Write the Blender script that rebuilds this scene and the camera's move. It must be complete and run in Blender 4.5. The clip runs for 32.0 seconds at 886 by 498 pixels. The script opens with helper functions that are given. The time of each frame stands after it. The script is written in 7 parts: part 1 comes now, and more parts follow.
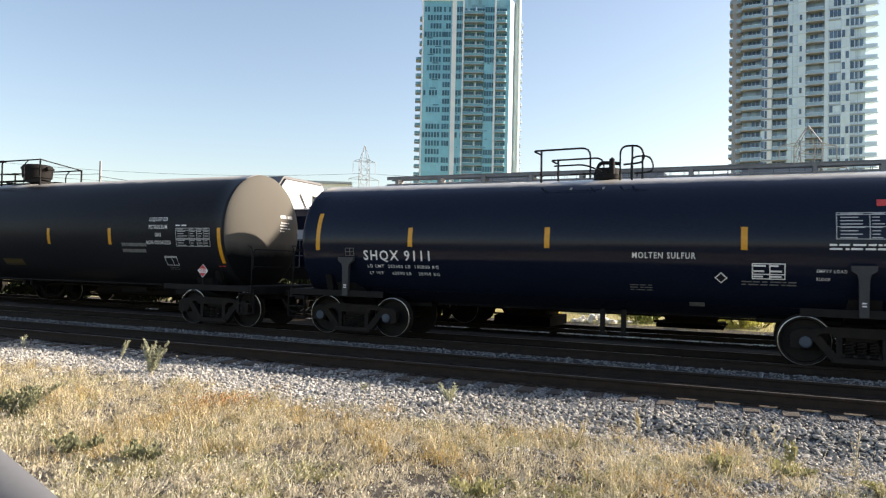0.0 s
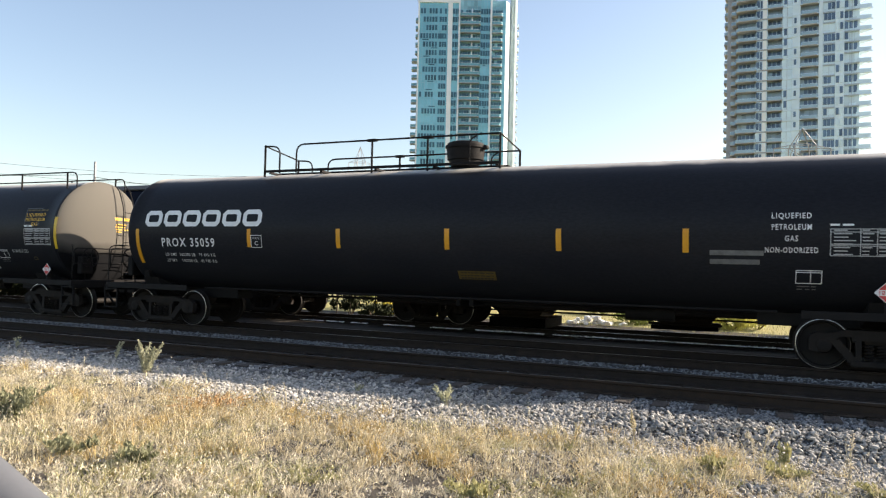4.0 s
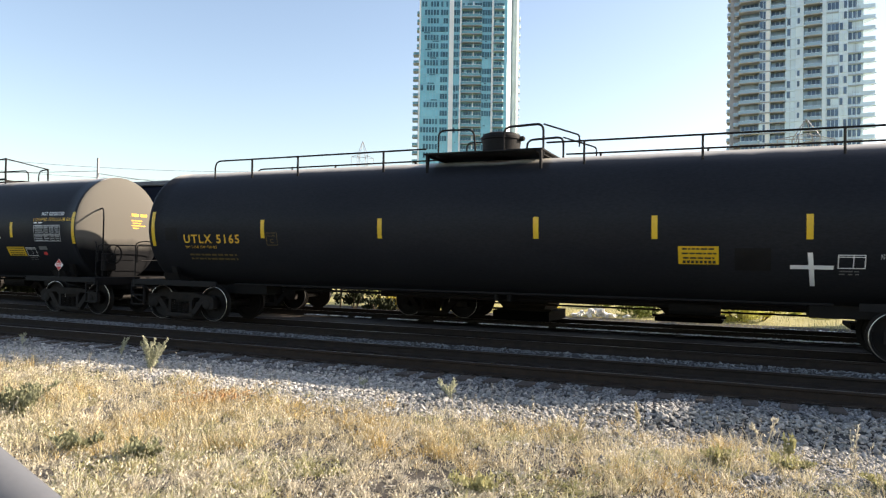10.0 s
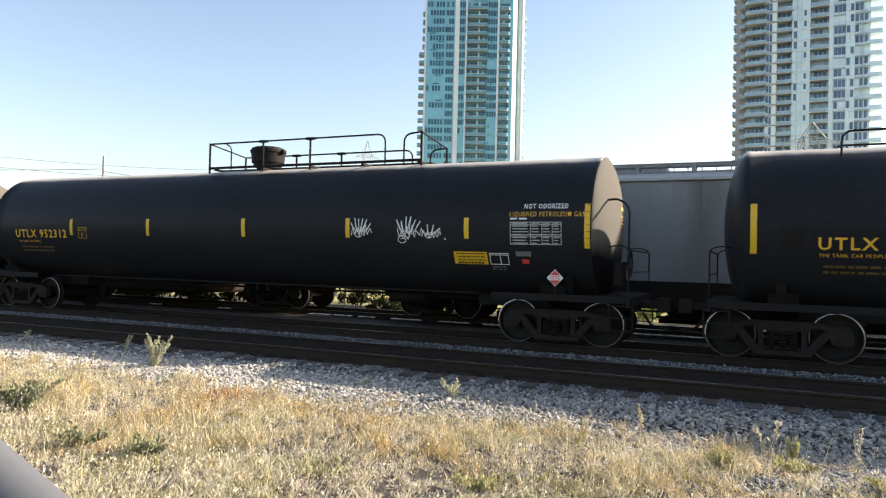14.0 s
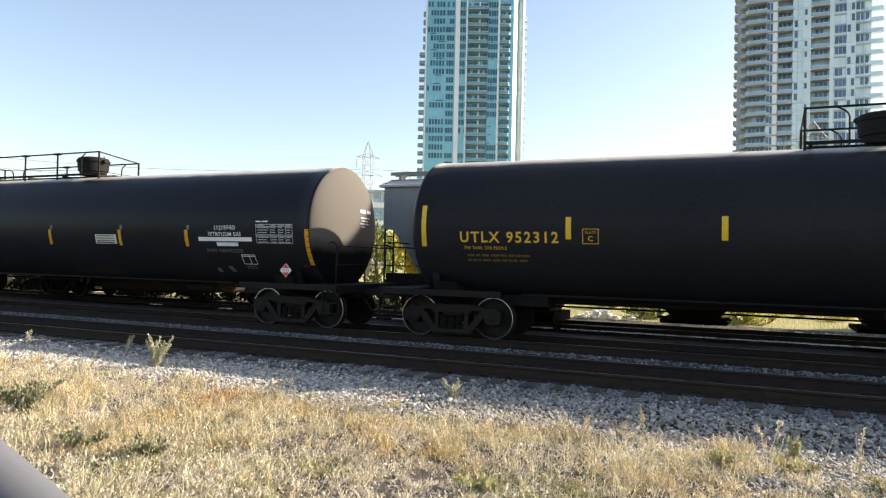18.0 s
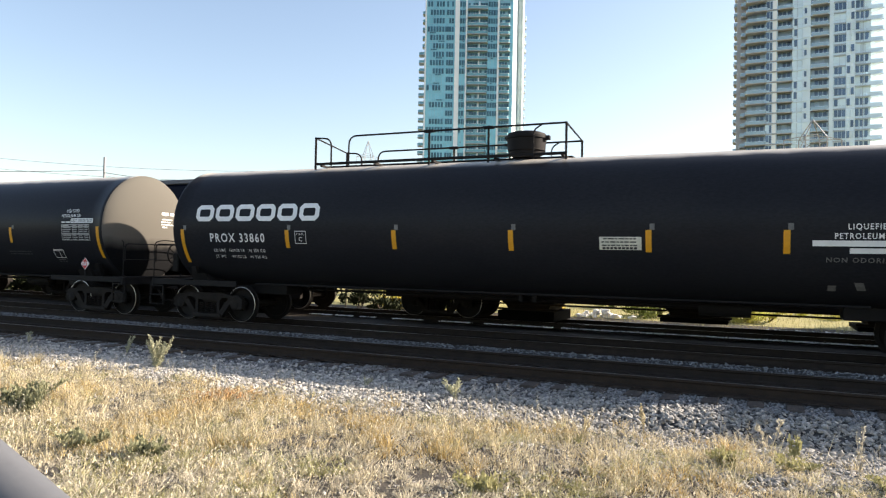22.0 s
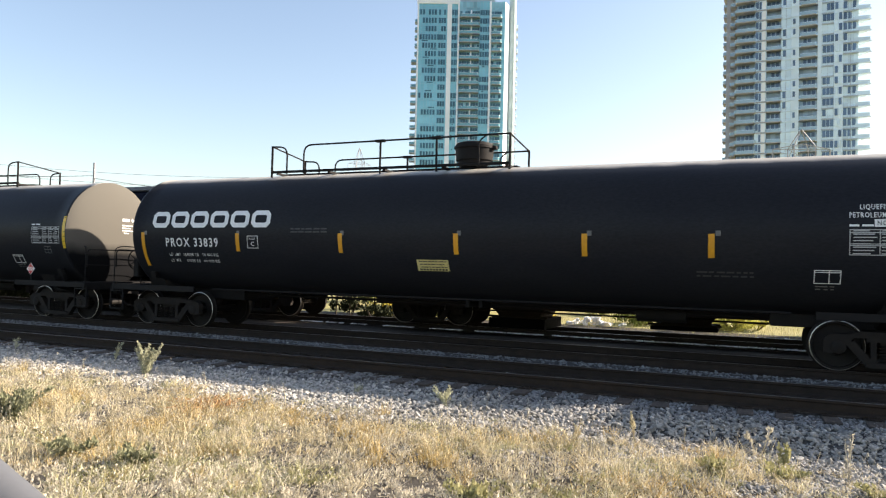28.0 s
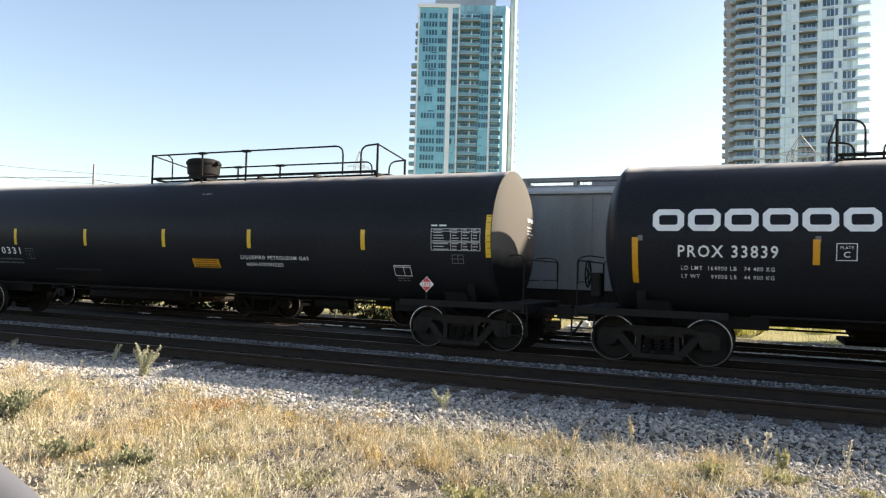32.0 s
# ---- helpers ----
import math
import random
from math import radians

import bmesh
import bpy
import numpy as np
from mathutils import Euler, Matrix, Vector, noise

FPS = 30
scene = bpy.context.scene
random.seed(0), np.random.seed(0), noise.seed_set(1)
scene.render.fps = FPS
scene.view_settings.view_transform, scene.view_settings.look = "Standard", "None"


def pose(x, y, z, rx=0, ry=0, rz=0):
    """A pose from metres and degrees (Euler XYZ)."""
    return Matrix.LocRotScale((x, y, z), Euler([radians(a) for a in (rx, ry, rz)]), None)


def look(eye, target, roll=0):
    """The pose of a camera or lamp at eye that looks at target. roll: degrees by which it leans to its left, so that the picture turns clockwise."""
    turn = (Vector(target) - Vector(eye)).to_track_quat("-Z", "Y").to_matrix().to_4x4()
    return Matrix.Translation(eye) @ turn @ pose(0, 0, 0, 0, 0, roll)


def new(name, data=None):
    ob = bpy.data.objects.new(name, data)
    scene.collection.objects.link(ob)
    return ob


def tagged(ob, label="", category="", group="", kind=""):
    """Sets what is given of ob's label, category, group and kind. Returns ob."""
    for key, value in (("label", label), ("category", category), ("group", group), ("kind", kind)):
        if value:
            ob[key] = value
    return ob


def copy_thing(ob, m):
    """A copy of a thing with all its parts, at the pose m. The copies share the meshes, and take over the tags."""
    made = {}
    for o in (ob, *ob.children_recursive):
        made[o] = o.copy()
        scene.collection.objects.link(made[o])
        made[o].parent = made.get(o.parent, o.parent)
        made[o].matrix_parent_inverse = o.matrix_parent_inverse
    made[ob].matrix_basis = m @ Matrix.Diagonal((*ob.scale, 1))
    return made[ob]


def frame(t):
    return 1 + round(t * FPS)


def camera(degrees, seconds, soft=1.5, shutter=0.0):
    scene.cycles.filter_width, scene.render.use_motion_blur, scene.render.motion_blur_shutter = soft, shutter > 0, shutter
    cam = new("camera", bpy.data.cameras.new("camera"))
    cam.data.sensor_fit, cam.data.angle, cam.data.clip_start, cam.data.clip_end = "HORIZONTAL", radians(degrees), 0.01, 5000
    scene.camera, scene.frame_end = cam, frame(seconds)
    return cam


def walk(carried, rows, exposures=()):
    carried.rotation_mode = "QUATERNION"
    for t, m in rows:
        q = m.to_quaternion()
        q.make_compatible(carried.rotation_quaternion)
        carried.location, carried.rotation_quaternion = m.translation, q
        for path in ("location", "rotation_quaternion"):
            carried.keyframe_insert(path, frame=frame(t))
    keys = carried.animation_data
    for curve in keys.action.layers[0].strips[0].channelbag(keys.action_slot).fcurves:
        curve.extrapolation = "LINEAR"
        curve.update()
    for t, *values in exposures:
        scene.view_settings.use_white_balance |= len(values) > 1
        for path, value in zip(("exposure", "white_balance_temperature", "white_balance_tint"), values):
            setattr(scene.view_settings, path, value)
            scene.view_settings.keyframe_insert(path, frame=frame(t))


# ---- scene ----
# Camera: held by hand on the grass, looking across the tracks.
# World: x along the rails (the train rolls towards +x), y away from the camera, z = 0 at the rail heads.
EYE = Vector((0.0, 0.0, 1.68))
# seconds, heading, tilt and lean of the camera in degrees, way of the train in metres
TIMES = [
    (0, -23.97, 1.35, 1.24, -33.05),
    (0.5, -23.94, 1.34, 1.24, -31.18),
    (1, -23.94, 1.34, 1.23, -29.32),
    (1.5, -23.73, 1.44, 1.42, -27.46),
    (2, -23.52, 1.50, 1.42, -25.60),
    (2.5, -23.61, 1.40, 1.28, -23.74),
    (3, -23.61, 1.44, 1.33, -21.87),
    (3.5, -23.61, 1.45, 1.32, -20.01),
    (5.5, -23.60, 1.58, 1.51, -12.71),
    (6, -23.70, 1.49, 1.49, -10.93),
    (6.5, -23.69, 1.53, 1.53, -9.11),
    (7, -23.66, 1.67, 1.59, -7.27),
    (7.5, -23.30, 1.61, 1.77, -5.44),
    (8, -23.57, 1.41, 0.70, -3.62),
    (8.5, -23.62, 1.36, 0.68, -1.80),
    (9, -23.59, 1.12, 0.90, -0.00),
    (9.5, -23.70, 1.12, 0.96, 1.79),
    (10, -23.85, 0.97, 0.92, 3.58),
    (10.5, -23.92, 0.93, 0.64, 5.39),
    (11, -23.84, 1.05, 0.84, 7.19),
    (11.5, -23.79, 1.13, 1.05, 8.99),
    (12, -23.88, 1.12, 1.20, 10.78),
    (12.5, -23.98, 1.11, 1.30, 12.57),
    (13, -24.07, 1.04, 1.28, 14.36),
    (13.5, -24.13, 1.01, 1.34, 16.13),
    (14, -24.18, 0.99, 1.36, 17.83),
    (14.5, -24.20, 0.97, 1.43, 19.59),
    (16.5, -24.27, 1.03, 1.15, 26.72),
    (17, -24.26, 1.02, 1.20, 28.48),
    (17.5, -24.27, 1.01, 1.26, 30.22),
    (18, -24.25, 0.99, 1.27, 31.96),
    (18.5, -24.25, 0.98, 1.30, 33.72),
    (19, -24.27, 0.98, 1.25, 35.48),
    (19.5, -24.25, 1.00, 1.26, 37.23),
    (20, -24.22, 1.00, 1.28, 38.98),
    (20.5, -24.23, 0.99, 1.32, 40.70),
    (21, -24.26, 0.96, 1.30, 42.42),
    (21.5, -24.33, 0.88, 1.25, 44.12),
    (22, -24.26, 0.96, 1.11, 45.81),
    (22.5, -24.18, 0.98, 1.16, 47.48),
    (23, -24.03, 0.92, 1.03, 49.14),
    (23.5, -23.85, 0.77, 0.86, 50.80),
    (24, -23.72, 0.85, 1.18, 52.45),
    (24.5, -23.56, 1.03, 1.27, 54.08),
    (25, -23.52, 1.16, 1.19, 55.70),
    (25.5, -23.56, 1.50, 1.35, 57.32),
    (27.5, -23.54, 1.57, 1.29, 63.80),
    (28, -23.55, 1.56, 1.30, 65.41),
    (28.5, -23.56, 1.55, 1.30, 67.02),
    (29, -23.55, 1.57, 1.32, 68.61),
    (29.5, -23.53, 1.56, 1.36, 70.18),
    (30, -23.55, 1.55, 1.41, 71.75),
    (30.5, -23.51, 1.57, 1.39, 73.31),
    (31, -23.53, 1.56, 1.42, 74.87),
    (31.5, -23.54, 1.68, 1.44, 76.42),
    (32, -23.50, 1.84, 1.62, 77.96),
]


def facing(heading, tilt, lean):
    a, b = radians(heading), radians(tilt)
    return look(EYE, EYE + Vector((math.sin(a) * math.cos(b), math.cos(a) * math.cos(b), math.sin(b))), lean)


cam = camera(64.2, 32.0, soft=1.2, shutter=0.12)
walk(cam, [(t, facing(a, b, c)) for t, a, b, c, s in TIMES], exposures=[(0.0, 1.14, 7100, 14), (2.0, 1.20, 7100, 14), (6.0, 1.28, 7100, 14), (12.0, 1.36, 7100, 14), (32.0, 1.36, 7100, 14)])

# World, sun and exposure: a clear autumn day, the sun low behind the trains.
SUN = Vector((0.741, 0.519, 0.421)).normalized()
world = bpy.data.worlds.new("world")
scene.world = world
world.use_nodes = True
sky = world.node_tree.nodes.new("ShaderNodeTexSky")
sky.sky_type, sky.sun_disc = "NISHITA", False
sky.sun_elevation = math.asin(SUN.z)
sky.sun_rotation = math.atan2(SUN.x, SUN.y)
sky.air_density, sky.dust_density, sky.ozone_density = 1.0, 1.2, 1.0
world.node_tree.nodes["Background"].inputs["Strength"].default_value = 0.106
world.node_tree.links.new(sky.outputs[0], world.node_tree.nodes["Background"].inputs["Color"])
sun = new("sun", bpy.data.lights.new("sun", "SUN"))
sun.data.energy, sun.data.angle, sun.data.color = 5.0, radians(0.6), (1.0, 0.93, 0.82)
sun.matrix_world = look(SUN * 50, (0, 0, 0))


# ---- materials ----
def mat(name, base, rough=0.6, metal=0.0, vary=0.25, scale=4.0, second=None, bump=0.15, fine=60.0, coat=0.0, stretch=(1, 1, 1), spread=0.5,
        specular=0.5, random_tint=0.0):
    """A surface with stains at one scale and grain at another, in metres of the object's own space."""
    m = bpy.data.materials.new(name)
    m.use_nodes = True
    n, link = m.node_tree.nodes, m.node_tree.links.new
    b = n["Principled BSDF"]
    b.inputs["Metallic"].default_value = metal
    b.inputs["Coat Weight"].default_value = coat
    b.inputs["Specular IOR Level"].default_value = specular
    at = n.new("ShaderNodeTexCoord")
    mp = n.new("ShaderNodeMapping")
    mp.inputs["Scale"].default_value = stretch
    link(at.outputs["Object"], mp.inputs[0])
    big, small = n.new("ShaderNodeTexNoise"), n.new("ShaderNodeTexNoise")
    big.inputs["Scale"].default_value, big.inputs["Detail"].default_value = scale, 5
    small.inputs["Scale"].default_value, small.inputs["Detail"].default_value = fine, 3
    link(mp.outputs[0], big.inputs[0])
    link(mp.outputs[0], small.inputs[0])
    ramp = n.new("ShaderNodeValToRGB")
    other = second or [min(1, c * (1 + vary * 2)) for c in base]
    ramp.color_ramp.elements[0].color = (*base, 1)
    ramp.color_ramp.elements[1].color = (*other, 1)
    ramp.color_ramp.elements[0].position, ramp.color_ramp.elements[1].position = 0.5 - spread / 2, 0.5 + spread / 2
    link(big.outputs[0], ramp.inputs[0])
    mix = n.new("ShaderNodeMix")
    mix.data_type, mix.blend_type = "RGBA", "OVERLAY"
    mix.inputs["Factor"].default_value = vary
    link(ramp.outputs[0], mix.inputs["A"])
    link(small.outputs[0], mix.inputs["B"])
    colour = mix.outputs["Result"]
    if random_tint:
        info, hsv, add = n.new("ShaderNodeObjectInfo"), n.new("ShaderNodeHueSaturation"), n.new("ShaderNodeMapRange")
        geo = n.new("ShaderNodeNewGeometry")
        total = n.new("ShaderNodeMath")
        total.operation = "PINGPONG"
        total.inputs[1].default_value = 1.0
        both = n.new("ShaderNodeMath")
        link(info.outputs["Random"], both.inputs[0])
        link(geo.outputs["Random Per Island"], both.inputs[1])
        link(both.outputs[0], total.inputs[0])
        add.inputs["To Min"].default_value, add.inputs["To Max"].default_value = 1 - random_tint, 1 + random_tint
        link(total.outputs[0], add.inputs[0])
        link(add.outputs[0], hsv.inputs["Value"])
        link(colour, hsv.inputs["Color"])
        colour = hsv.outputs[0]
    link(colour, b.inputs["Base Color"])
    rr = n.new("ShaderNodeMapRange")
    rr.inputs["To Min"].default_value, rr.inputs["To Max"].default_value = max(0.02, rough - 0.12), min(1, rough + 0.12)
    link(big.outputs[0], rr.inputs[0])
    link(rr.outputs[0], b.inputs["Roughness"])
    if bump:
        bp = n.new("ShaderNodeBump")
        bp.inputs["Strength"].default_value, bp.inputs["Distance"].default_value = bump, 0.02
        link(small.outputs[0], bp.inputs["Height"])
        link(bp.outputs[0], b.inputs["Normal"])
    return m


def leafy(name, base, second, tint=0.35):
    m = mat(name, [c * 0.88 for c in base], 0.7, vary=0.3, scale=1.5, second=[c * 0.88 for c in second], bump=0, fine=20, random_tint=tint)
    b = m.node_tree.nodes["Principled BSDF"]
    out = m.node_tree.nodes["Material Output"]
    tr, mix = m.node_tree.nodes.new("ShaderNodeBsdfTranslucent"), m.node_tree.nodes.new("ShaderNodeMixShader")
    link = m.node_tree.links.new
    link(b.inputs["Base Color"].links[0].from_socket, tr.inputs["Color"])
    mix.inputs[0].default_value = 0.28
    link(b.outputs[0], mix.inputs[1])
    link(tr.outputs[0], mix.inputs[2])
    link(mix.outputs[0], out.inputs["Surface"])
    return m


def sunlit_dusty_tank(name, base, second, rough, sunlit_dust, z0, fade=0.10, ragged=0.06, gloss=0.07):
    """Glossy tank paint; above z0 a pale tone for dusty chalk and painted-in sunlight."""
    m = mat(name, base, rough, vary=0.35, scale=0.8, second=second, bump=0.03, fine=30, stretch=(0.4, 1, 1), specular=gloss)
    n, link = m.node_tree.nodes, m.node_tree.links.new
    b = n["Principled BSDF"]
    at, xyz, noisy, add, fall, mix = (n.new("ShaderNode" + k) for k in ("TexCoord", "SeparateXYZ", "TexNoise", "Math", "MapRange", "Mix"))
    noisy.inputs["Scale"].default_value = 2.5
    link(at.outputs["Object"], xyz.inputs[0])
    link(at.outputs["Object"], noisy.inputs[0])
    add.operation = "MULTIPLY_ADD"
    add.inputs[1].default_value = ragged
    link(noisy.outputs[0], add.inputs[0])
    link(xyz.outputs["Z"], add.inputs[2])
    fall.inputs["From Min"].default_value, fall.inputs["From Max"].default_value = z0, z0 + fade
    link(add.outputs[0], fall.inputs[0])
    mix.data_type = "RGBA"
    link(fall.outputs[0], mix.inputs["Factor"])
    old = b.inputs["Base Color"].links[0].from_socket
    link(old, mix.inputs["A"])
    mix.inputs["B"].default_value = (*sunlit_dust, 1)
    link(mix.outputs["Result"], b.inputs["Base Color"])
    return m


TANK_BLACK = sunlit_dusty_tank("black tank paint", (0.0170, 0.0176, 0.0215), (0.0240, 0.0245, 0.0275), 0.34, (0.50, 0.46, 0.40), 3.82)
TANK_LOW = sunlit_dusty_tank("black jacket paint", (0.0062, 0.0096, 0.0220), (0.0095, 0.0132, 0.0265), 0.14, (0.50, 0.46, 0.40), 3.44, gloss=0.24)
TANK_DUSTY = sunlit_dusty_tank("dusty black tank paint", (0.0170, 0.0176, 0.0208), (0.0250, 0.0254, 0.0280), 0.38, (0.50, 0.46, 0.40), 3.82)
# Dusty above, black below: the lower head's shadow is put into the colour.
HEAD_DUST_SHADE = sunlit_dusty_tank("dusty black head paint with its shade painted in", (0.006, 0.0064, 0.0075), (0.011, 0.011, 0.012), 0.82, (0.120, 0.111, 0.096), 1.92, 0.36, 0.20)
TABLE_MARK = mat("small white stencil print", (0.38, 0.38, 0.37), 0.6, vary=0.2, scale=9, bump=0)
FRAME_BLACK = mat("black frame paint", (0.011, 0.0105, 0.0105), 0.65, vary=0.4, scale=3, second=(0.019, 0.017, 0.016), bump=0.2, specular=0.12)
CAST_STEEL = mat("grimy cast steel", (0.014, 0.0125, 0.0115), 0.75, vary=0.5, scale=5, second=(0.030, 0.024, 0.020), bump=0.4, specular=0.15)
WHEEL_STEEL = mat("grimy wheel steel", (0.011, 0.010, 0.0095), 0.65, vary=0.5, scale=6, second=(0.022, 0.018, 0.015), bump=0.2, specular=0.18)
RIM_STEEL = mat("worn bright wheel rim", (0.42, 0.40, 0.37), 0.32, 0.9, vary=0.3, scale=9, bump=0.1)
WHITE_MARK = mat("white stencil paint", (0.86, 0.86, 0.84), 0.55, vary=0.15, scale=9, second=(0.78, 0.77, 0.74), bump=0)
GREY_MARK = mat("faded grey stencil paint", (0.20, 0.20, 0.19), 0.6, vary=0.3, scale=9, second=(0.11, 0.11, 0.105), bump=0)
YELLOW_MARK = mat("yellow stencil paint", (0.82, 0.46, 0.03), 0.55, vary=0.15, scale=9, second=(0.72, 0.39, 0.03), bump=0)
FADED_YELLOW = mat("faded yellow stencil paint", (0.09, 0.06, 0.012), 0.6, vary=0.3, scale=9, bump=0)
AMBER_TAPE = mat("amber reflective tape", (0.78, 0.36, 0.015), 0.35, vary=0.12, scale=14, second=(0.66, 0.29, 0.015), bump=0.05)
YELLOW_TAPE = mat("yellow reflective tape", (0.80, 0.50, 0.02), 0.35, vary=0.12, scale=14, second=(0.70, 0.42, 0.02), bump=0.05)
RED_MARK = mat("red placard print", (0.55, 0.05, 0.045), 0.5, vary=0.2, scale=9, bump=0)
BLACK_MARK = mat("black print", (0.02, 0.02, 0.02), 0.6, vary=0.2, scale=9, bump=0)
FADED_GREY = mat("ghost of old stencil paint", (0.035, 0.035, 0.035), 0.6, vary=0.4, scale=9, bump=0)
PALE_SIGN = mat("pale weathered sign", (0.55, 0.54, 0.46), 0.5, vary=0.2, scale=9, bump=0)
PALE_YELLOW = mat("pale yellow weathered sign", (0.55, 0.47, 0.20), 0.5, vary=0.2, scale=9, bump=0)
CAP_BLUE = mat("pale blue axle cap", (0.030, 0.048, 0.072), 0.4, vary=0.2, scale=9, bump=0)
BRACKET_GREY = mat("dull grey bracket paint", (0.026, 0.027, 0.029), 0.6, vary=0.3, scale=6, bump=0.1)


# ---- shaping tools ----
def part(name, bm, material, parent=None, label="", smooth=False):
    """Links a bmesh as one mesh object, under a thing or a part."""
    me = bpy.data.meshes.new(name)
    bm.to_mesh(me)
    bm.free()
    for m in material if isinstance(material, (list, tuple)) else (material,):
        me.materials.append(m)
    if smooth:
        for p in me.polygons:
            p.use_smooth = True
        me.set_sharp_from_angle(angle=radians(38))
    ob = new(name, me)
    ob.parent = parent
    return tagged(ob, label)


def box(bm, x0, x1, y0, y1, z0, z1, bevel=0.0, mi=0):
    made = bmesh.ops.create_cube(bm, size=1.0)["verts"]
    for v in made:
        v.co = Vector(((x0 + x1) / 2 + v.co.x * (x1 - x0), (y0 + y1) / 2 + v.co.y * (y1 - y0), (z0 + z1) / 2 + v.co.z * (z1 - z0)))
    faces = {f for v in made for f in v.link_faces}
    for f in faces:
        f.material_index = mi
    if bevel:
        bmesh.ops.bevel(bm, geom=list({e for v in made for e in v.link_edges}), offset=bevel, segments=1, affect="EDGES")
    return made


def tube(bm, points, radius=0.02, sides=6):
    """A rod that follows points, with flat ends."""
    pts = [Vector(p) for p in points]
    rings = []
    for i, p in enumerate(pts):
        way = (pts[min(i + 1, len(pts) - 1)] - pts[max(i - 1, 0)]).normalized()
        side = way.cross(Vector((0.13, 0.31, 0.94)))
        if side.length < 0.15:
            side = way.cross(Vector((1, 0, 0)))
        side.normalize()
        up = side.cross(way)
        rings.append([bm.verts.new(p + (side * math.cos(k * math.tau / sides) + up * math.sin(k * math.tau / sides)) * radius) for k in range(sides)])
    for a, b in zip(rings, rings[1:]):
        for k in range(sides):
            bm.faces.new((a[k], a[(k + 1) % sides], b[(k + 1) % sides], b[k]))
    bm.faces.new(rings[0][::-1])
    bm.faces.new(rings[-1])


def bend(points, radius=0.12, steps=4):
    """Rounds the corners of a path."""
    pts = [Vector(p) for p in points]
    out = [pts[0]]
    for a, b, c in zip(pts, pts[1:], pts[2:]):
        r = min(radius, (a - b).length * 0.45, (c - b).length * 0.45)
        p, q = b + (a - b).normalized() * r, b + (c - b).normalized() * r
        for k in range(steps + 1):
            u = k / steps
            out.append((1 - u) ** 2 * p + 2 * u * (1 - u) * b + u * u * q)
    return out + [pts[-1]]


def lathe(bm, profile, sides=48, axis="x", at=(0, 0, 0)):
    """Turns (along, radius) pairs round an axis; ends with radius 0 close to a point."""
    at = Vector(at)
    rings = []
    for a, r in profile:
        ring = []
        for k in range(sides if r > 1e-6 else 1):
            c, s = math.cos(k * math.tau / sides) * r, math.sin(k * math.tau / sides) * r
            ring.append(bm.verts.new(at + Vector({"x": (a, c, s), "y": (s, a, c), "z": (c, s, a)}[axis])))
        rings.append(ring)
    for a, b in zip(rings, rings[1:]):
        for k in range(sides):
            j = (k + 1) % sides
            if len(a) == 1 and len(b) > 1:
                bm.faces.new((a[0], b[j], b[k]))
            elif len(b) == 1 and len(a) > 1:
                bm.faces.new((a[k], a[j], b[0]))
            elif len(a) > 1:
                bm.faces.new((a[k], a[j], b[j], b[k]))
    if len(rings[0]) > 1:
        bm.faces.new(rings[0][::-1])
    if len(rings[-1]) > 1:
        bm.faces.new(rings[-1])
    bmesh.ops.recalc_face_normals(bm, faces=bm.faces)


def prism(bm, outline, depth, axis="y", at=0.0, mi=0):
    """An outline in two axes, given depth along the third: axis y takes (x, z), axis x takes (y, z), axis z takes (x, y)."""
    def place(p, d):
        return {"y": (p[0], d, p[1]), "x": (d, p[0], p[1]), "z": (p[0], p[1], d)}[axis]
    a = [bm.verts.new(place(p, at)) for p in outline]
    b = [bm.verts.new(place(p, at + depth)) for p in outline]
    n = len(a)
    made = [bm.faces.new(a), bm.faces.new(b[::-1])]
    for k in range(n):
        made.append(bm.faces.new((a[k], b[k], b[(k + 1) % n], a[(k + 1) % n])))
    for f in made:
        f.material_index = mi
    bmesh.ops.recalc_face_normals(bm, faces=made)


def empty(name, m, label, category, group="", kind=""):
    ob = new(name)
    ob.matrix_basis = m
    return tagged(ob, label, category, group, kind)


LETTERS = {}


def letters(words, height, wide=1.0, bold=0.0):
    """The outline mesh of a line of writing, capital height as given: vertices and faces, from x = 0."""
    key = (words, round(bold, 4))
    if key not in LETTERS:
        cu = bpy.data.curves.new("writing", "FONT")
        cu.body, cu.size, cu.offset, cu.resolution_u = words, 1.0, bold, 2
        cu.space_character = 1.22
        ob = new("writing", cu)
        me = bpy.data.meshes.new_from_object(ob.evaluated_get(bpy.context.evaluated_depsgraph_get()))
        vs, fs = [v.co.copy() for v in me.vertices], [tuple(p.vertices) for p in me.polygons]
        bpy.data.objects.remove(ob)
        bpy.data.curves.remove(cu)
        bpy.data.meshes.remove(me)
        LETTERS[key] = vs, fs
    vs, fs = LETTERS[key]
    x0 = min(v.x for v in vs)
    k = height / 0.70
    return [((v.x - x0) * k * wide, v.y * k) for v in vs], fs


# ---- the moving train: seven tank cars ----
TRACK_Y = 15.3
WHEEL_R = 0.455
CARS, WHEELSETS = [], []


def side_point(car, x, v, z, lift):
    """A point on the camera's side of a tank: x along it, v along its curve from height z."""
    a = math.asin(max(-0.98, min(0.98, (z - car["zc"]) / car["r"]))) + v / car["r"]
    r = car["r"] + lift
    return Vector((x, -r * math.cos(a), car["zc"] + r * math.sin(a)))


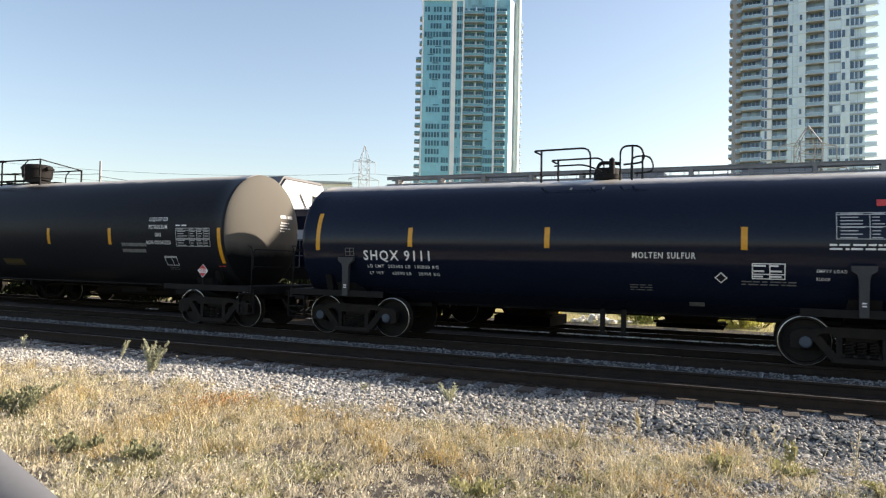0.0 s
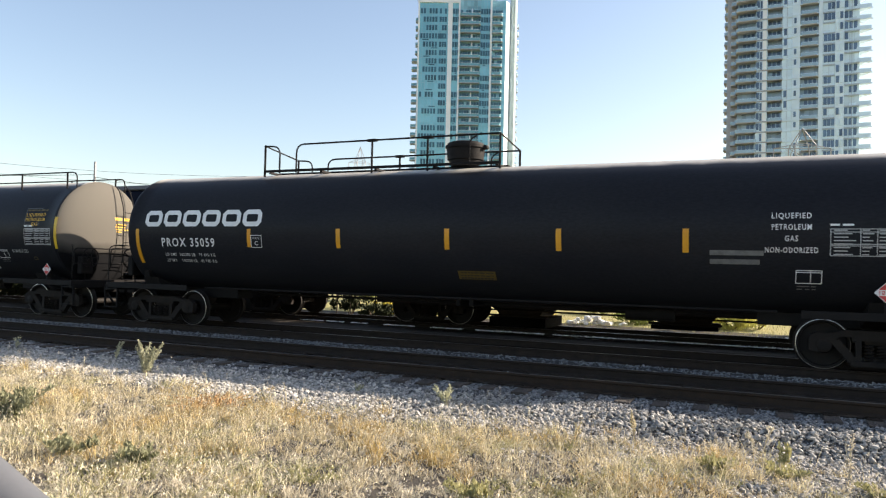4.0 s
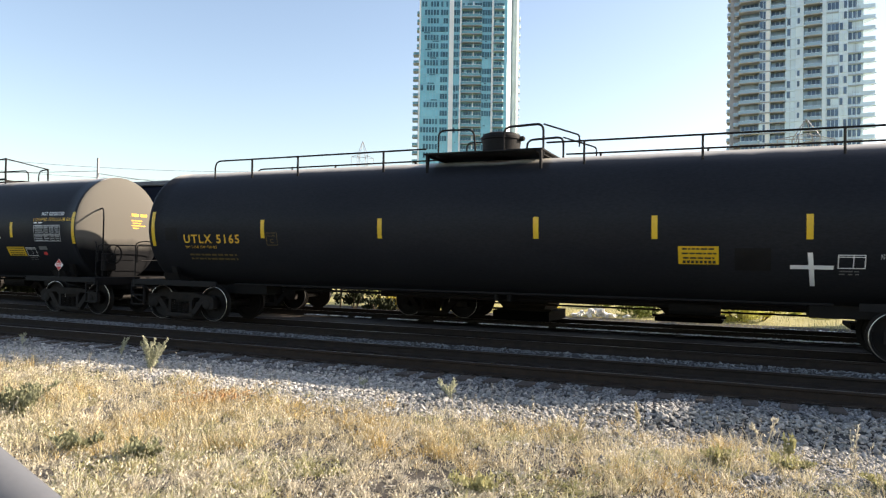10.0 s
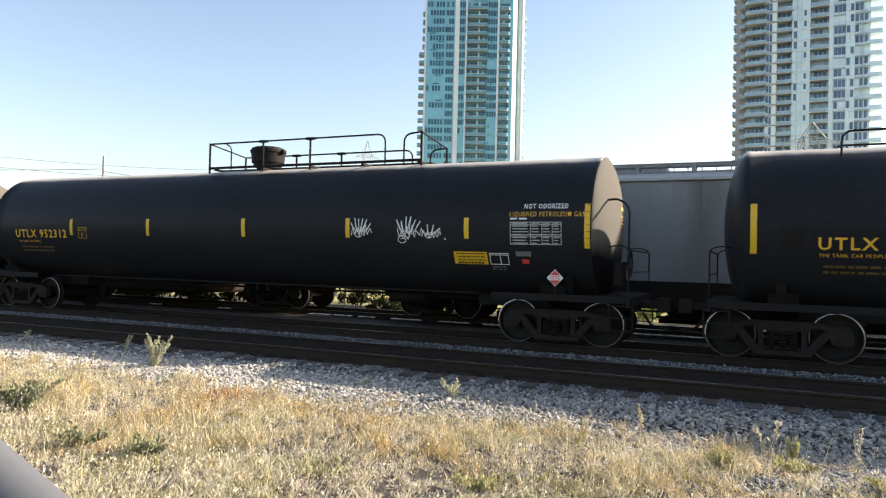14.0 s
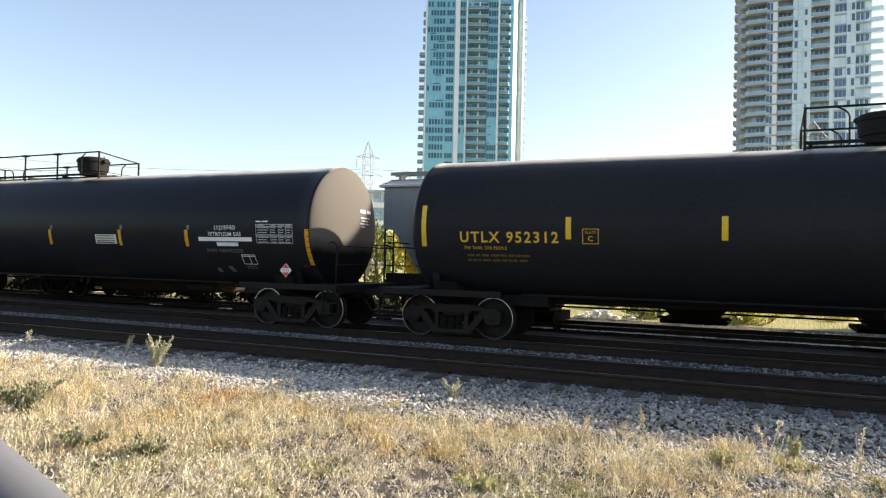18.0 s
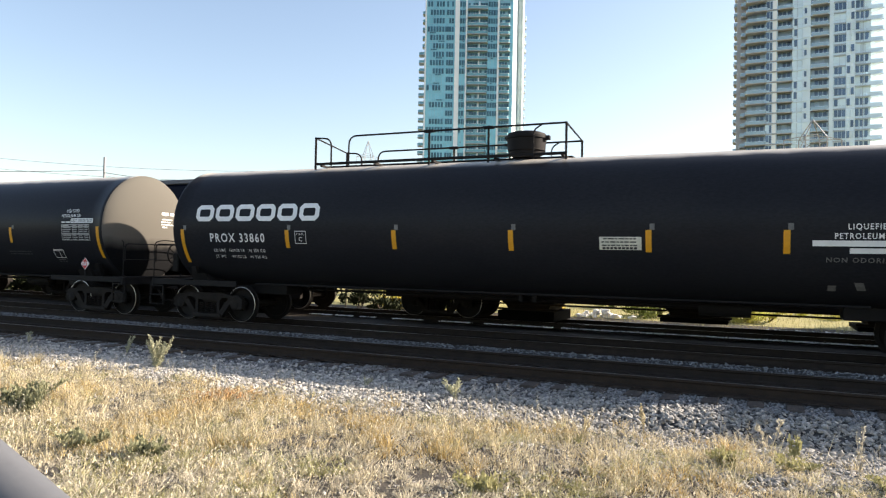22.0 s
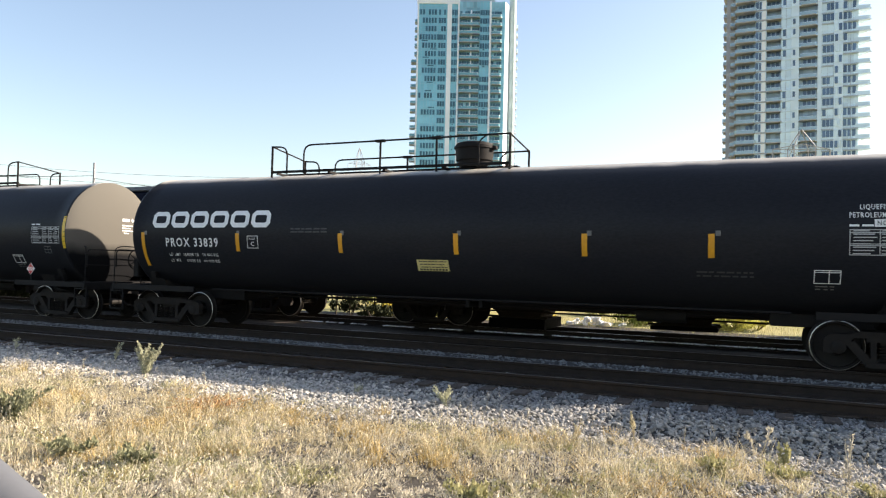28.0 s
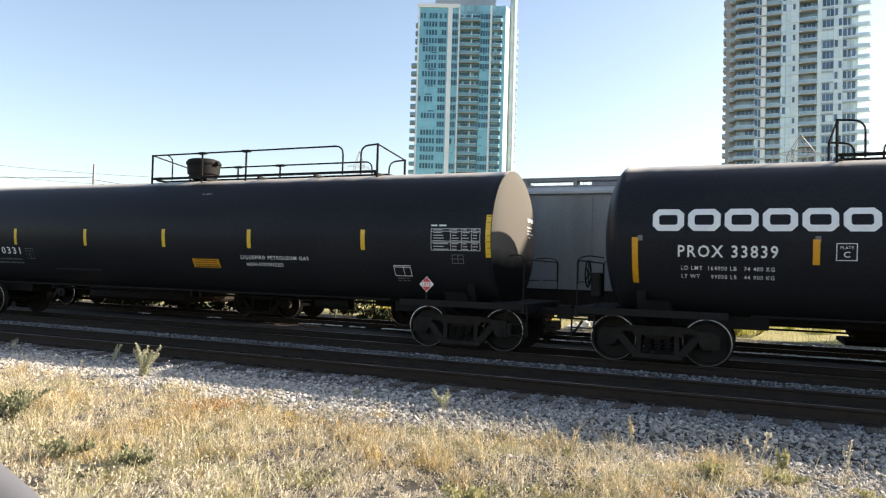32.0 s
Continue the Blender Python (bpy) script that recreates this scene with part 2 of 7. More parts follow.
def patch(car, name, x0, x1, z0, z1, material, lift=0.006, label="", lean=0.0):
    """A decal that follows the tank's curve."""
    bm = bmesh.new()
    rows = max(2, int((z1 - z0) / 0.06) + 1)
    low = math.asin(max(-0.98, min(0.98, (z0 - car["zc"]) / car["r"])))
    high = math.asin(max(-0.98, min(0.98, (z1 - car["zc"]) / car["r"])))
    grid = []
    for k in range(rows + 1):
        a = low + (high - low) * k / rows
        r = car["r"] + lift
        shift = lean * (k / rows - 0.5)
        grid.append([bm.verts.new((x + shift, -r * math.cos(a), car["zc"] + r * math.sin(a))) for x in (x0, x1)])
    for a, b in zip(grid, grid[1:]):
        bm.faces.new((a[0], a[1], b[1], b[0]))
    return part(name, bm, material, car["ob"], label)


def write(car, words, x, z, height, material, wide=1.0, name="lettering", to=None, bold=0.012, label="", lift=0.012):
    """A line of writing on the tank's side, its foot at height z; to: the x at which it ends."""
    vs, fs = letters(words, height, wide, bold)
    if to is not None:
        k = (to - x) / max(v[0] for v in vs)
        vs = [(v[0] * k, v[1]) for v in vs]
    bm = bmesh.new()
    made = [bm.verts.new(side_point(car, x + u, v, z, lift)) for u, v in vs]
    for f in fs:
        bm.faces.new([made[i] for i in f])
    return part(name, bm, material, car["ob"], label)


def bars(car, x0, x1, z0, z1, rows, material, name="small_print", seed=1):
    """Rows of writing too small to read, as bars with gaps."""
    rnd = random.Random(seed)
    bm = bmesh.new()
    step = (z1 - z0) / rows
    for k in range(rows):
        x = x0
        z = z0 + step * (k + 0.25)
        while x < x1 - 0.02:
            w = min(rnd.uniform(0.05, 0.2), x1 - x)
            p = [side_point(car, a, b, z, 0.008) for a, b in ((x, 0), (x + w, 0), (x + w, step * 0.5), (x, step * 0.5))]
            bm.faces.new([bm.verts.new(q) for q in p])
            x += w + rnd.uniform(0.02, 0.05)
    return part(name, bm, material, car["ob"])


def outline(car, x0, x1, z0, z1, material, name="stencil_frame", rows=(), columns=(), thick=0.018, bits=0, seed=3):
    """A framed table of small print: its border, its lines and bars for the writing."""
    rnd = random.Random(seed)
    bm = bmesh.new()

    def slab(a, b, c, d):
        p = [side_point(car, a, 0, c, 0.008), side_point(car, b, 0, c, 0.008), side_point(car, b, 0, d, 0.008), side_point(car, a, 0, d, 0.008)]
        bm.faces.new([bm.verts.new(q) for q in p])
    for z in (z0, z1 - thick, *(z0 + (z1 - z0) * r for r in rows)):
        slab(x0, x1, z, z + thick)
    for x in (x0, x1 - thick, *(x0 + (x1 - x0) * c for c in columns)):
        for k in range(4):
            slab(x, x + thick, z0 + (z1 - z0) * k / 4, z0 + (z1 - z0) * (k + 1) / 4)
    for k in range(bits):
        z = z0 + (z1 - z0) * (k + 0.35) / bits
        for c0, c1 in zip((0.02, *columns), (*columns, 1.0)):
            a, b = x0 + (x1 - x0) * (c0 + 0.03), x0 + (x1 - x0) * (c1 - 0.03)
            slab(a, a + (b - a) * rnd.uniform(0.55, 1.0), z, z + (z1 - z0) / bits * 0.34)
    return part(name, bm, material, car["ob"])


def placard(car, x, z, half=0.17, words="1075"):
    """A diamond hazard placard, red corners round a white band."""
    bm = bmesh.new()
    face = -1.42
    p = [Vector((x + a * half, face, z + b * half)) for a, b in ((-1, 0), (0, -1), (1, 0), (0, 1))]
    q = [v + Vector((0, 0.006, 0)) for v in p]
    front, back = [bm.verts.new(v) for v in p], [bm.verts.new(v) for v in q]
    bm.faces.new(front)
    for k in range(4):
        bm.faces.new((front[k], back[k], back[(k + 1) % 4], front[(k + 1) % 4]))
    ob = part("hazard_placard", bm, WHITE_MARK, car["ob"], "white and red diamond hazard placard")
    bm = bmesh.new()
    for s in (1, -1):
        tri = [Vector((x + a * half, face - 0.004, z + b * half * s)) for a, b in ((-0.62, 0.30), (0.62, 0.30), (0, 0.92))]
        bm.faces.new([bm.verts.new(v) for v in tri])
    part("placard_band", bm, RED_MARK, ob)
    vs, fs = letters(words, half * 0.42, 0.9, 0.02)
    mid = max(v[0] for v in vs) / 2
    bm = bmesh.new()
    made = [bm.verts.new(Vector((x + u - mid, face - 0.006, z + v - half * 0.2))) for u, v in vs]
    for f in fs:
        bm.faces.new([made[i] for i in f])
    part("placard_number", bm, RED_MARK, ob)
    bm = bmesh.new()
    box(bm, x - 0.02, x + 0.02, face + 0.007, face + 0.027, 0.98, z + half * 0.6)
    box(bm, x - half * 0.8, x + half * 0.8, face + 0.007, face + 0.02, z - 0.02, z + 0.02)
    part("placard_holder", bm, FRAME_BLACK, ob)


def wheelset():
    """Two wheels on an axle along y: dished plates, bright rim edges, axle ends."""
    bm = bmesh.new()
    for s in (-1, 1):
        prof = [(0.60, 0.085), (0.62, 0.16), (0.685, 0.18), (0.70, 0.24), (0.69, 0.34), (0.70, 0.385), (0.775, 0.40), (0.785, 0.438), (0.78, 0.450),
                (0.72, 0.455), (0.68, 0.462), (0.665, 0.485), (0.645, 0.485), (0.640, 0.40), (0.665, 0.37), (0.66, 0.2), (0.60, 0.16)]
        lathe(bm, [(a * s, r) for a, r in prof], 40, "y")
    lathe(bm, [(-1.02, 0.06), (-0.95, 0.075), (-0.6, 0.085), (0.6, 0.085), (0.95, 0.075), (1.02, 0.06)], 16, "y")
    for f in bm.faces:
        c = f.calc_center_median()
        r = math.hypot(c.x, c.z)
        f.material_index = 1 if abs(c.y) > 0.776 and 0.437 < r < 0.47 else 0
    for k in range(3):
        a = k * math.tau / 3
        for s in (-1, 1):
            box(bm, math.cos(a) * 0.035 - 0.012, math.cos(a) * 0.035 + 0.012, s * 1.03 - 0.012, s * 1.03 + 0.012, math.sin(a) * 0.035 - 0.012,
                math.sin(a) * 0.035 + 0.012)
    return bm


def truck_mesh():
    """Two cast side frames with windows, and the bolster between them."""
    bm = bmesh.new()
    for s in (-1, 1):
        y0 = s * 0.98 - 0.07
        top = [(-1.13, 0.36), (-1.13, 0.60), (-1.02, 0.68), (-0.78, 0.68), (-0.52, 0.74), (0.52, 0.74), (0.78, 0.68), (1.02, 0.68), (1.13, 0.60), (1.13, 0.36),
               (1.02, 0.33), (0.86, 0.35), (0.76, 0.47), (0.66, 0.62), (0.46, 0.62), (0.46, 0.56), (-0.46, 0.56), (-0.46, 0.62), (-0.66, 0.62), (-0.76, 0.47),
               (-0.86, 0.35), (-1.02, 0.33)]
        prism(bm, top, 0.14, "y", y0)
        prism(bm, [(-0.78, 0.50), (-0.66, 0.58), (-0.36, 0.22), (-0.36, 0.12), (-0.46, 0.12)], 0.14, "y", y0 + 0.003)
        prism(bm, [(0.78, 0.50), (0.66, 0.58), (0.36, 0.22), (0.36, 0.12), (0.46, 0.12)], 0.14, "y", y0 + 0.003)
        box(bm, -0.47, 0.47, y0 - 0.03, y0 + 0.17, 0.10, 0.21, 0.02)
        box(bm, -0.40, -0.31, y0 + 0.01, y0 + 0.13, 0.2, 0.58)
        box(bm, 0.31, 0.40, y0 + 0.01, y0 + 0.13, 0.2, 0.58)
        for k in (-1, 1):
            lathe(bm, [(s * 0.90, 0.0), (s * 0.90, 0.13), (s * 1.055, 0.125), (s * 1.07, 0.10), (s * 1.07, 0.0)], 14, "y", (k * 0.89, 0, WHEEL_R))
    box(bm, -0.26, 0.26, -0.95, 0.95, 0.48, 0.72, 0.02)
    return bm


def spring_mesh():
    bm = bmesh.new()
    tube(bm, [(0.07 * math.cos(j * 0.9), 0.07 * math.sin(j * 0.9), 0.21 + 0.27 * j / 34) for j in range(35)], 0.016, 4)
    return bm


TRUCK_ME = {}


def truck(car, x, rolling=False):
    if not TRUCK_ME:
        for key, bm, ms in (("truck", truck_mesh(), (CAST_STEEL,)), ("wheelset", wheelset(), (WHEEL_STEEL, RIM_STEEL)), ("spring", spring_mesh(), (CAST_STEEL,))):
            ob = part(key, bm, ms, smooth=True)
            TRUCK_ME[key] = ob.data
            bpy.data.objects.remove(ob)
    frame_ob = new("truck", TRUCK_ME["truck"])
    frame_ob.parent, frame_ob.location = car["ob"], (x, 0, 0)
    tagged(frame_ob, "grimy cast steel two-axle railway truck")
    for k in (-0.89, 0.89):
        w = new("wheelset", TRUCK_ME["wheelset"])
        w.parent, w.location = frame_ob, (k, 0, WHEEL_R)
        if rolling:
            WHEELSETS.append((w, k))
    for y in (-1.0, 1.0):
        for k in (-0.19, 0.0, 0.19):
            s = new("spring", TRUCK_ME["spring"])
            s.parent, s.location = frame_ob, (k, y, 0)


def head_out(car_r, deep, r):
    """How far a head bulges past its seam at radius r."""
    k = math.cos(radians(74))
    return deep * (math.sqrt(max(0.0, 1 - (r / car_r * math.sin(radians(74))) ** 2)) - k) / (1 - k)


def tank_shell(r, rear, front, deep, deep_front, zc):
    n = 14
    prof = []
    for k in range(n + 1):
        q = r * math.sin(radians(74) * k / n) / math.sin(radians(74))
        prof.append((-rear - head_out(r, deep, q), q))
    prof += [(-rear + 0.02, r + 0.006), (-rear + 0.10, r + 0.006), (-rear + 0.11, r)]
    prof += [(x, r) for x in np.linspace(-rear + 0.5, front - 0.5, 24)]
    prof += [(front - 0.11, r), (front - 0.10, r + 0.006), (front - 0.02, r + 0.006)]
    for k in range(n, -1, -1):
        q = r * math.sin(radians(74) * k / n) / math.sin(radians(74))
        prof.append((front + head_out(r, deep_front, q), q))
    bm = bmesh.new()
    lathe(bm, prof, 72, "x", (0, 0, zc))
    # The shaded rear head stays black: its shade is put into the paint.
    for f in bm.faces:
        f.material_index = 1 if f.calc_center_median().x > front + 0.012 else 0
    return bm


def head_bars(car, material, seed=1):
    """Small painted lines on the leading head, too small to read."""
    rnd = random.Random(seed)
    bm = bmesh.new()
    for row, (z, h, n) in enumerate(((2.86, 0.085, 9), (2.72, 0.032, 6), (2.645, 0.032, 5), (2.57, 0.032, 7), (2.495, 0.032, 3))):
        y = 0.15 + rnd.uniform(0, 0.1)
        for k in range(n):
            w = 0.055 if row == 0 else rnd.uniform(0.04, 0.08)
            if row == 0 and k == 4:
                y += 0.07
                continue
            quad = []
            for yy, zz in ((y, z), (y + w, z), (y + w, z + h), (y, z + h)):
                x = car["front"] + head_out(car["r"], car["deep_front"], math.hypot(yy, zz - car["zc"])) + 0.008
                quad.append(bm.verts.new((x, yy, zz)))
            bm.faces.new(quad)
            y += w + 0.016
    part("head_lettering", bm, material, car["ob"])


def pipe(parent, points, radius=0.021, name="guard_rail", corner=0.14, label=""):
    bm = bmesh.new()
    tube(bm, bend(points, corner) if len(points) > 2 else points, radius)
    return part(name, bm, FRAME_BLACK, parent, label)


def railing(car, x0, x1, side, z, flip=False):
    """Top guard rail of a tank car: a square end, a long rail on capped posts, and a ladder hoop past a gap."""
    y, high, ob, span = side * 0.72, 0.62 if side < 0 else 0.46, car["ob"], x1 - x0

    def at(u, w):
        return (x0 + u if flip else x1 - u, y, z + w)
    main = pipe(ob, [at(0, high), at(span - 0.95, high), at(span - 0.95, -0.08)], label="bent black pipe guard rail", corner=0.22)
    pipe(ob, [at(span - 0.45, -0.08), at(span - 0.45, high - 0.03), at(span, high)], name="ladder_hoop", label="bent pipe hoop at the ladder", corner=0.22)
    pipe(main, [at(0.72, -0.08), at(0.72, high - 0.12), at(0.52, high)], 0.018, "rail_brace", 0.14)
    for u in (0, span):
        pipe(main, [at(u, -0.16), at(u, high + 0.02)], 0.028, "rail_post")
    for u in (1.75, 3.2):
        post = pipe(main, [at(u, -0.16), at(u, high)], 0.026, "rail_post")
        bm = bmesh.new()
        a = Vector(at(u, high))
        box(bm, a.x - 0.12, a.x + 0.12, a.y - 0.05, a.y + 0.05, a.z - 0.035, a.z + 0.025, 0.008)
        post.data = joined(post.data, bm)
    if side < 0:
        far = 0.46 - high
        for u in (0, span):
            a = Vector(at(u, high))
            pipe(ob, [a, a + Vector((0, 1.44, far))], 0.019, "cross_rail")
    return main


def joined(me, bm):
    """The mesh with the pieces of a bmesh added to it."""
    bm.from_mesh(me)
    bm.to_mesh(me)
    bm.free()
    return me


def dome(car, x, z, r=0.43):
    bm = bmesh.new()
    lathe(bm, [(0, r * 0.74), (0.05, r * 0.74), (0.06, r * 0.88), (0.12, r * 0.90), (0.14, r * 0.99), (0.40, r * 1.04), (0.41, r * 1.10), (0.47, r * 1.10), (0.475, r * 1.04),
               (0.53, r * 0.99), (0.56, r * 0.80), (0.565, 0)], 28, "z", (x, 0, z))
    for k in range(10):
        a = k * math.tau / 10
        c, s = math.cos(a) * r * 0.92, math.sin(a) * r * 0.92
        box(bm, x + c - 0.02, x + c + 0.02, s - 0.02, s + 0.02, z + 0.33, z + 0.46)
    box(bm, x + r * 0.95, x + r * 1.28, -0.07, 0.07, z + 0.38, z + 0.48, 0.02)
    box(bm, x - r * 1.15, x - r * 0.95, -0.09, 0.09, z + 0.42, z + 0.50, 0.02)
    return part("valve_housing", bm, FRAME_BLACK, car["ob"], "round black valve housing with a bolted lid", smooth=True)


def end_gear(car, s):
    """Stub sill, coupler, end platform, steps, grab rails and, at one end, the brake wheel."""
    half, seam, ob = car["half"], car["seam"], car["ob"]
    bm = bmesh.new()
    a, b = sorted((s * (seam - 2.9), s * (half - 0.62)))
    box(bm, a, b, -0.33, 0.33, 0.72, 1.02, 0.015)
    a, b = sorted((s * (car["truck"] - 0.25), s * (car["truck"] + 0.25)))
    prism(bm, [(-1.4, 1.25), (-1.25, 0.98), (-0.5, 0.76), (0.5, 0.76), (1.25, 0.98), (1.4, 1.25), (0.9, 1.1), (-0.9, 1.1)], b - a, "x", a)
    part("stub_sill", bm, FRAME_BLACK, ob)
    bm = bmesh.new()
    a, b = sorted((s * (half - 0.7), s * (half - 0.16)))
    box(bm, a, b, -0.09, 0.09, 0.80, 0.95, 0.02)
    prism(bm, [(s * (half - 0.22), -0.16), (s * (half + 0.02), -0.17), (s * (half + 0.05), -0.04), (s * (half - 0.06), 0.0), (s * (half + 0.05), 0.08),
               (s * (half + 0.02), 0.17), (s * (half - 0.22), 0.15)], 0.28, "z", 0.74)
    tube(bm, bend([(s * (half - 0.5), -0.28, 0.72), (s * (half - 0.3), -0.28, 0.42), (s * (half + 0.0), -0.16, 0.40)], 0.15), 0.028)
    part("coupler", bm, CAST_STEEL, ob, "rusty knuckle coupler with an air hose")
    bm = bmesh.new()
    a, b = sorted((s * (seam - 0.15), s * (half - 0.58)))
    box(bm, a, b, -1.42, 1.42, 1.02, 1.07, 0.01)
    a, b = sorted((s * (half - 0.66), s * (half - 0.58)))
    box(bm, a, b, -1.45, 1.45, 0.86, 1.07, 0.01)
    a, b = sorted((s * (seam - 2.2), s * (half - 0.66)))
    for y in (-1.45, 1.39):
        box(bm, a, b, y, y + 0.06, 0.93, 1.07, 0.006)
    part("end_platform", bm, FRAME_BLACK, ob)
    for y in (-1.40, 1.40):
        bm = bmesh.new()
        x = s * (half - 0.75)
        for k in range(3):
            box(bm, x - 0.22, x + 0.22, y - 0.04, y + 0.04, 0.40 + k * 0.24, 0.425 + k * 0.24)
        for k in (-0.22, 0.22):
            box(bm, x + k - 0.012, x + k + 0.012, y - 0.03, y + 0.03, 0.40, 1.0)
        part("side_step", bm, FRAME_BLACK, ob)
        bm = bmesh.new()
        x0, x1 = s * (seam - 0.35), s * (half - 0.62)
        tube(bm, bend([(x1, y, 1.05), (x1, y, 2.02), (x0 + s * 0.75, y * 0.93, 2.08), (x0 + s * 0.5, y * 0.72, 2.05)], 0.12), 0.013)
        tube(bm, [(x1, y, 1.55), (x1, y * 0.1, 1.55)], 0.011)
        part("end_grab_rail", bm, FRAME_BLACK, ob)
        bm = bmesh.new()
        xs = s * (seam - 0.62)
        prism(bm, [(y * 0.72, 1.04), (y * 0.80, 1.04), (y * 0.90, 1.42), (y * 0.82, 1.42)], 0.16, "x", xs - 0.08)
        part("tank_cradle", bm, FRAME_BLACK, ob)
    bm = bmesh.new()
    x1 = s * (half - 0.62)
    tube(bm, bend([(x1, -1.35, 1.50), (x1, -1.35, 1.98), (x1, 1.35, 1.98), (x1, 1.35, 1.50)], 0.12), 0.017)
    part("end_hand_rail", bm, FRAME_BLACK, ob)
    if s == car["brake"]:
        bm = bmesh.new()
        x = s * (half - 0.70)
        ring = [(x, -0.75 + 0.27 * math.cos(k * math.tau / 20), 1.72 + 0.27 * math.sin(k * math.tau / 20)) for k in range(21)]
        tube(bm, ring, 0.018)
        for k in range(5):
            a = k * math.tau / 5
            tube(bm, [(x, -0.75, 1.72), (x, -0.75 + 0.26 * math.cos(a), 1.72 + 0.26 * math.sin(a))], 0.012, 4)
        tube(bm, [(x, -0.75, 1.72), (x - s * 0.25, -0.75, 1.72)], 0.03)
        box(bm, *sorted((x - s * 0.30, x - s * 0.10)), -0.95, -0.55, 1.25, 1.75, 0.03)
        tube(bm, [(x - s * 0.2, -0.75, 1.25), (x - s * 0.2, -0.75, 1.07)], 0.02)
        part("hand_brake", bm, FRAME_BLACK, ob, "black hand brake wheel and housing")


def tank_car(label, x, r, zc, seam, deep, truck_x, half, paint, brake=-1, group="tank cars of the moving train", rear=None, front=None, deep_front=None):
    rear, front, deep_front = rear or seam, front or seam, deep_front or deep
    ob = empty("tank_car", pose(x, TRACK_Y, 0), label, "tank car", group)
    car = {"ob": ob, "x": x, "r": r, "zc": zc, "seam": seam, "truck": truck_x, "half": half, "deep": deep, "brake": brake, "front": front, "deep_front": deep_front}
    CARS.append(car)
    part("tank", tank_shell(r, rear, front, deep, deep_front, zc), (paint, HEAD_DUST_SHADE), ob, smooth=True)
    for s in (-1, 1):
        end_gear(car, s)
        truck(car, s * truck_x, True)
    return car


def top_platform(car, x0, x1, z, wide=0.8, solid_deck=True):
    """A walkway on the crown: a full deck, or two runners and a narrow grating on bearers."""
    bm = bmesh.new()
    if solid_deck:
        box(bm, x0, x1, -wide, wide, z, z + 0.04, 0.008)
    else:
        box(bm, x0, x1, -0.16, 0.16, z, z + 0.03, 0.006)
    deck = part("top_platform", bm, FRAME_BLACK, car["ob"])
    if not solid_deck:
        for y in (-wide - 0.06, wide):
            bm = bmesh.new()
            box(bm, x0, x1, y, y + 0.06, z - 0.02, z + 0.04, 0.008)
            part("platform_runner", bm, FRAME_BLACK, deck)
    for k in np.linspace(x0 + 0.1, x1 - 0.1, max(2, int((x1 - x0) / 1.2))):
        bm = bmesh.new()
        box(bm, k - 0.03, k + 0.03, -wide + 0.03, wide - 0.03, z - 0.05, z)
        part("platform_bearer", bm, FRAME_BLACK, deck)
    return deck


def side_pipe(car, x0, x1, z, y, posts=0, drop=0.0, radius=0.022):
    bm = bmesh.new()
    tube(bm, [(x0, y, z), (x1, y, z)], radius)
    for k in range(posts):
        x = x0 + (x1 - x0) * (k + 0.5) / posts
        tube(bm, [(x, y, z), (x, y, z - drop)], radius * 0.8, 5)
    part("side_pipe", bm, FRAME_BLACK, car["ob"])


def stripes(car, xs, z0, z1, tape, wide=0.11):
    for x in xs:
        patch(car, "reflective_stripe", x - wide / 2, x + wide / 2, z0, z1, tape)


LPG = dict(r=1.53, zc=2.46, seam=9.17, deep=0.40, half=10.38)


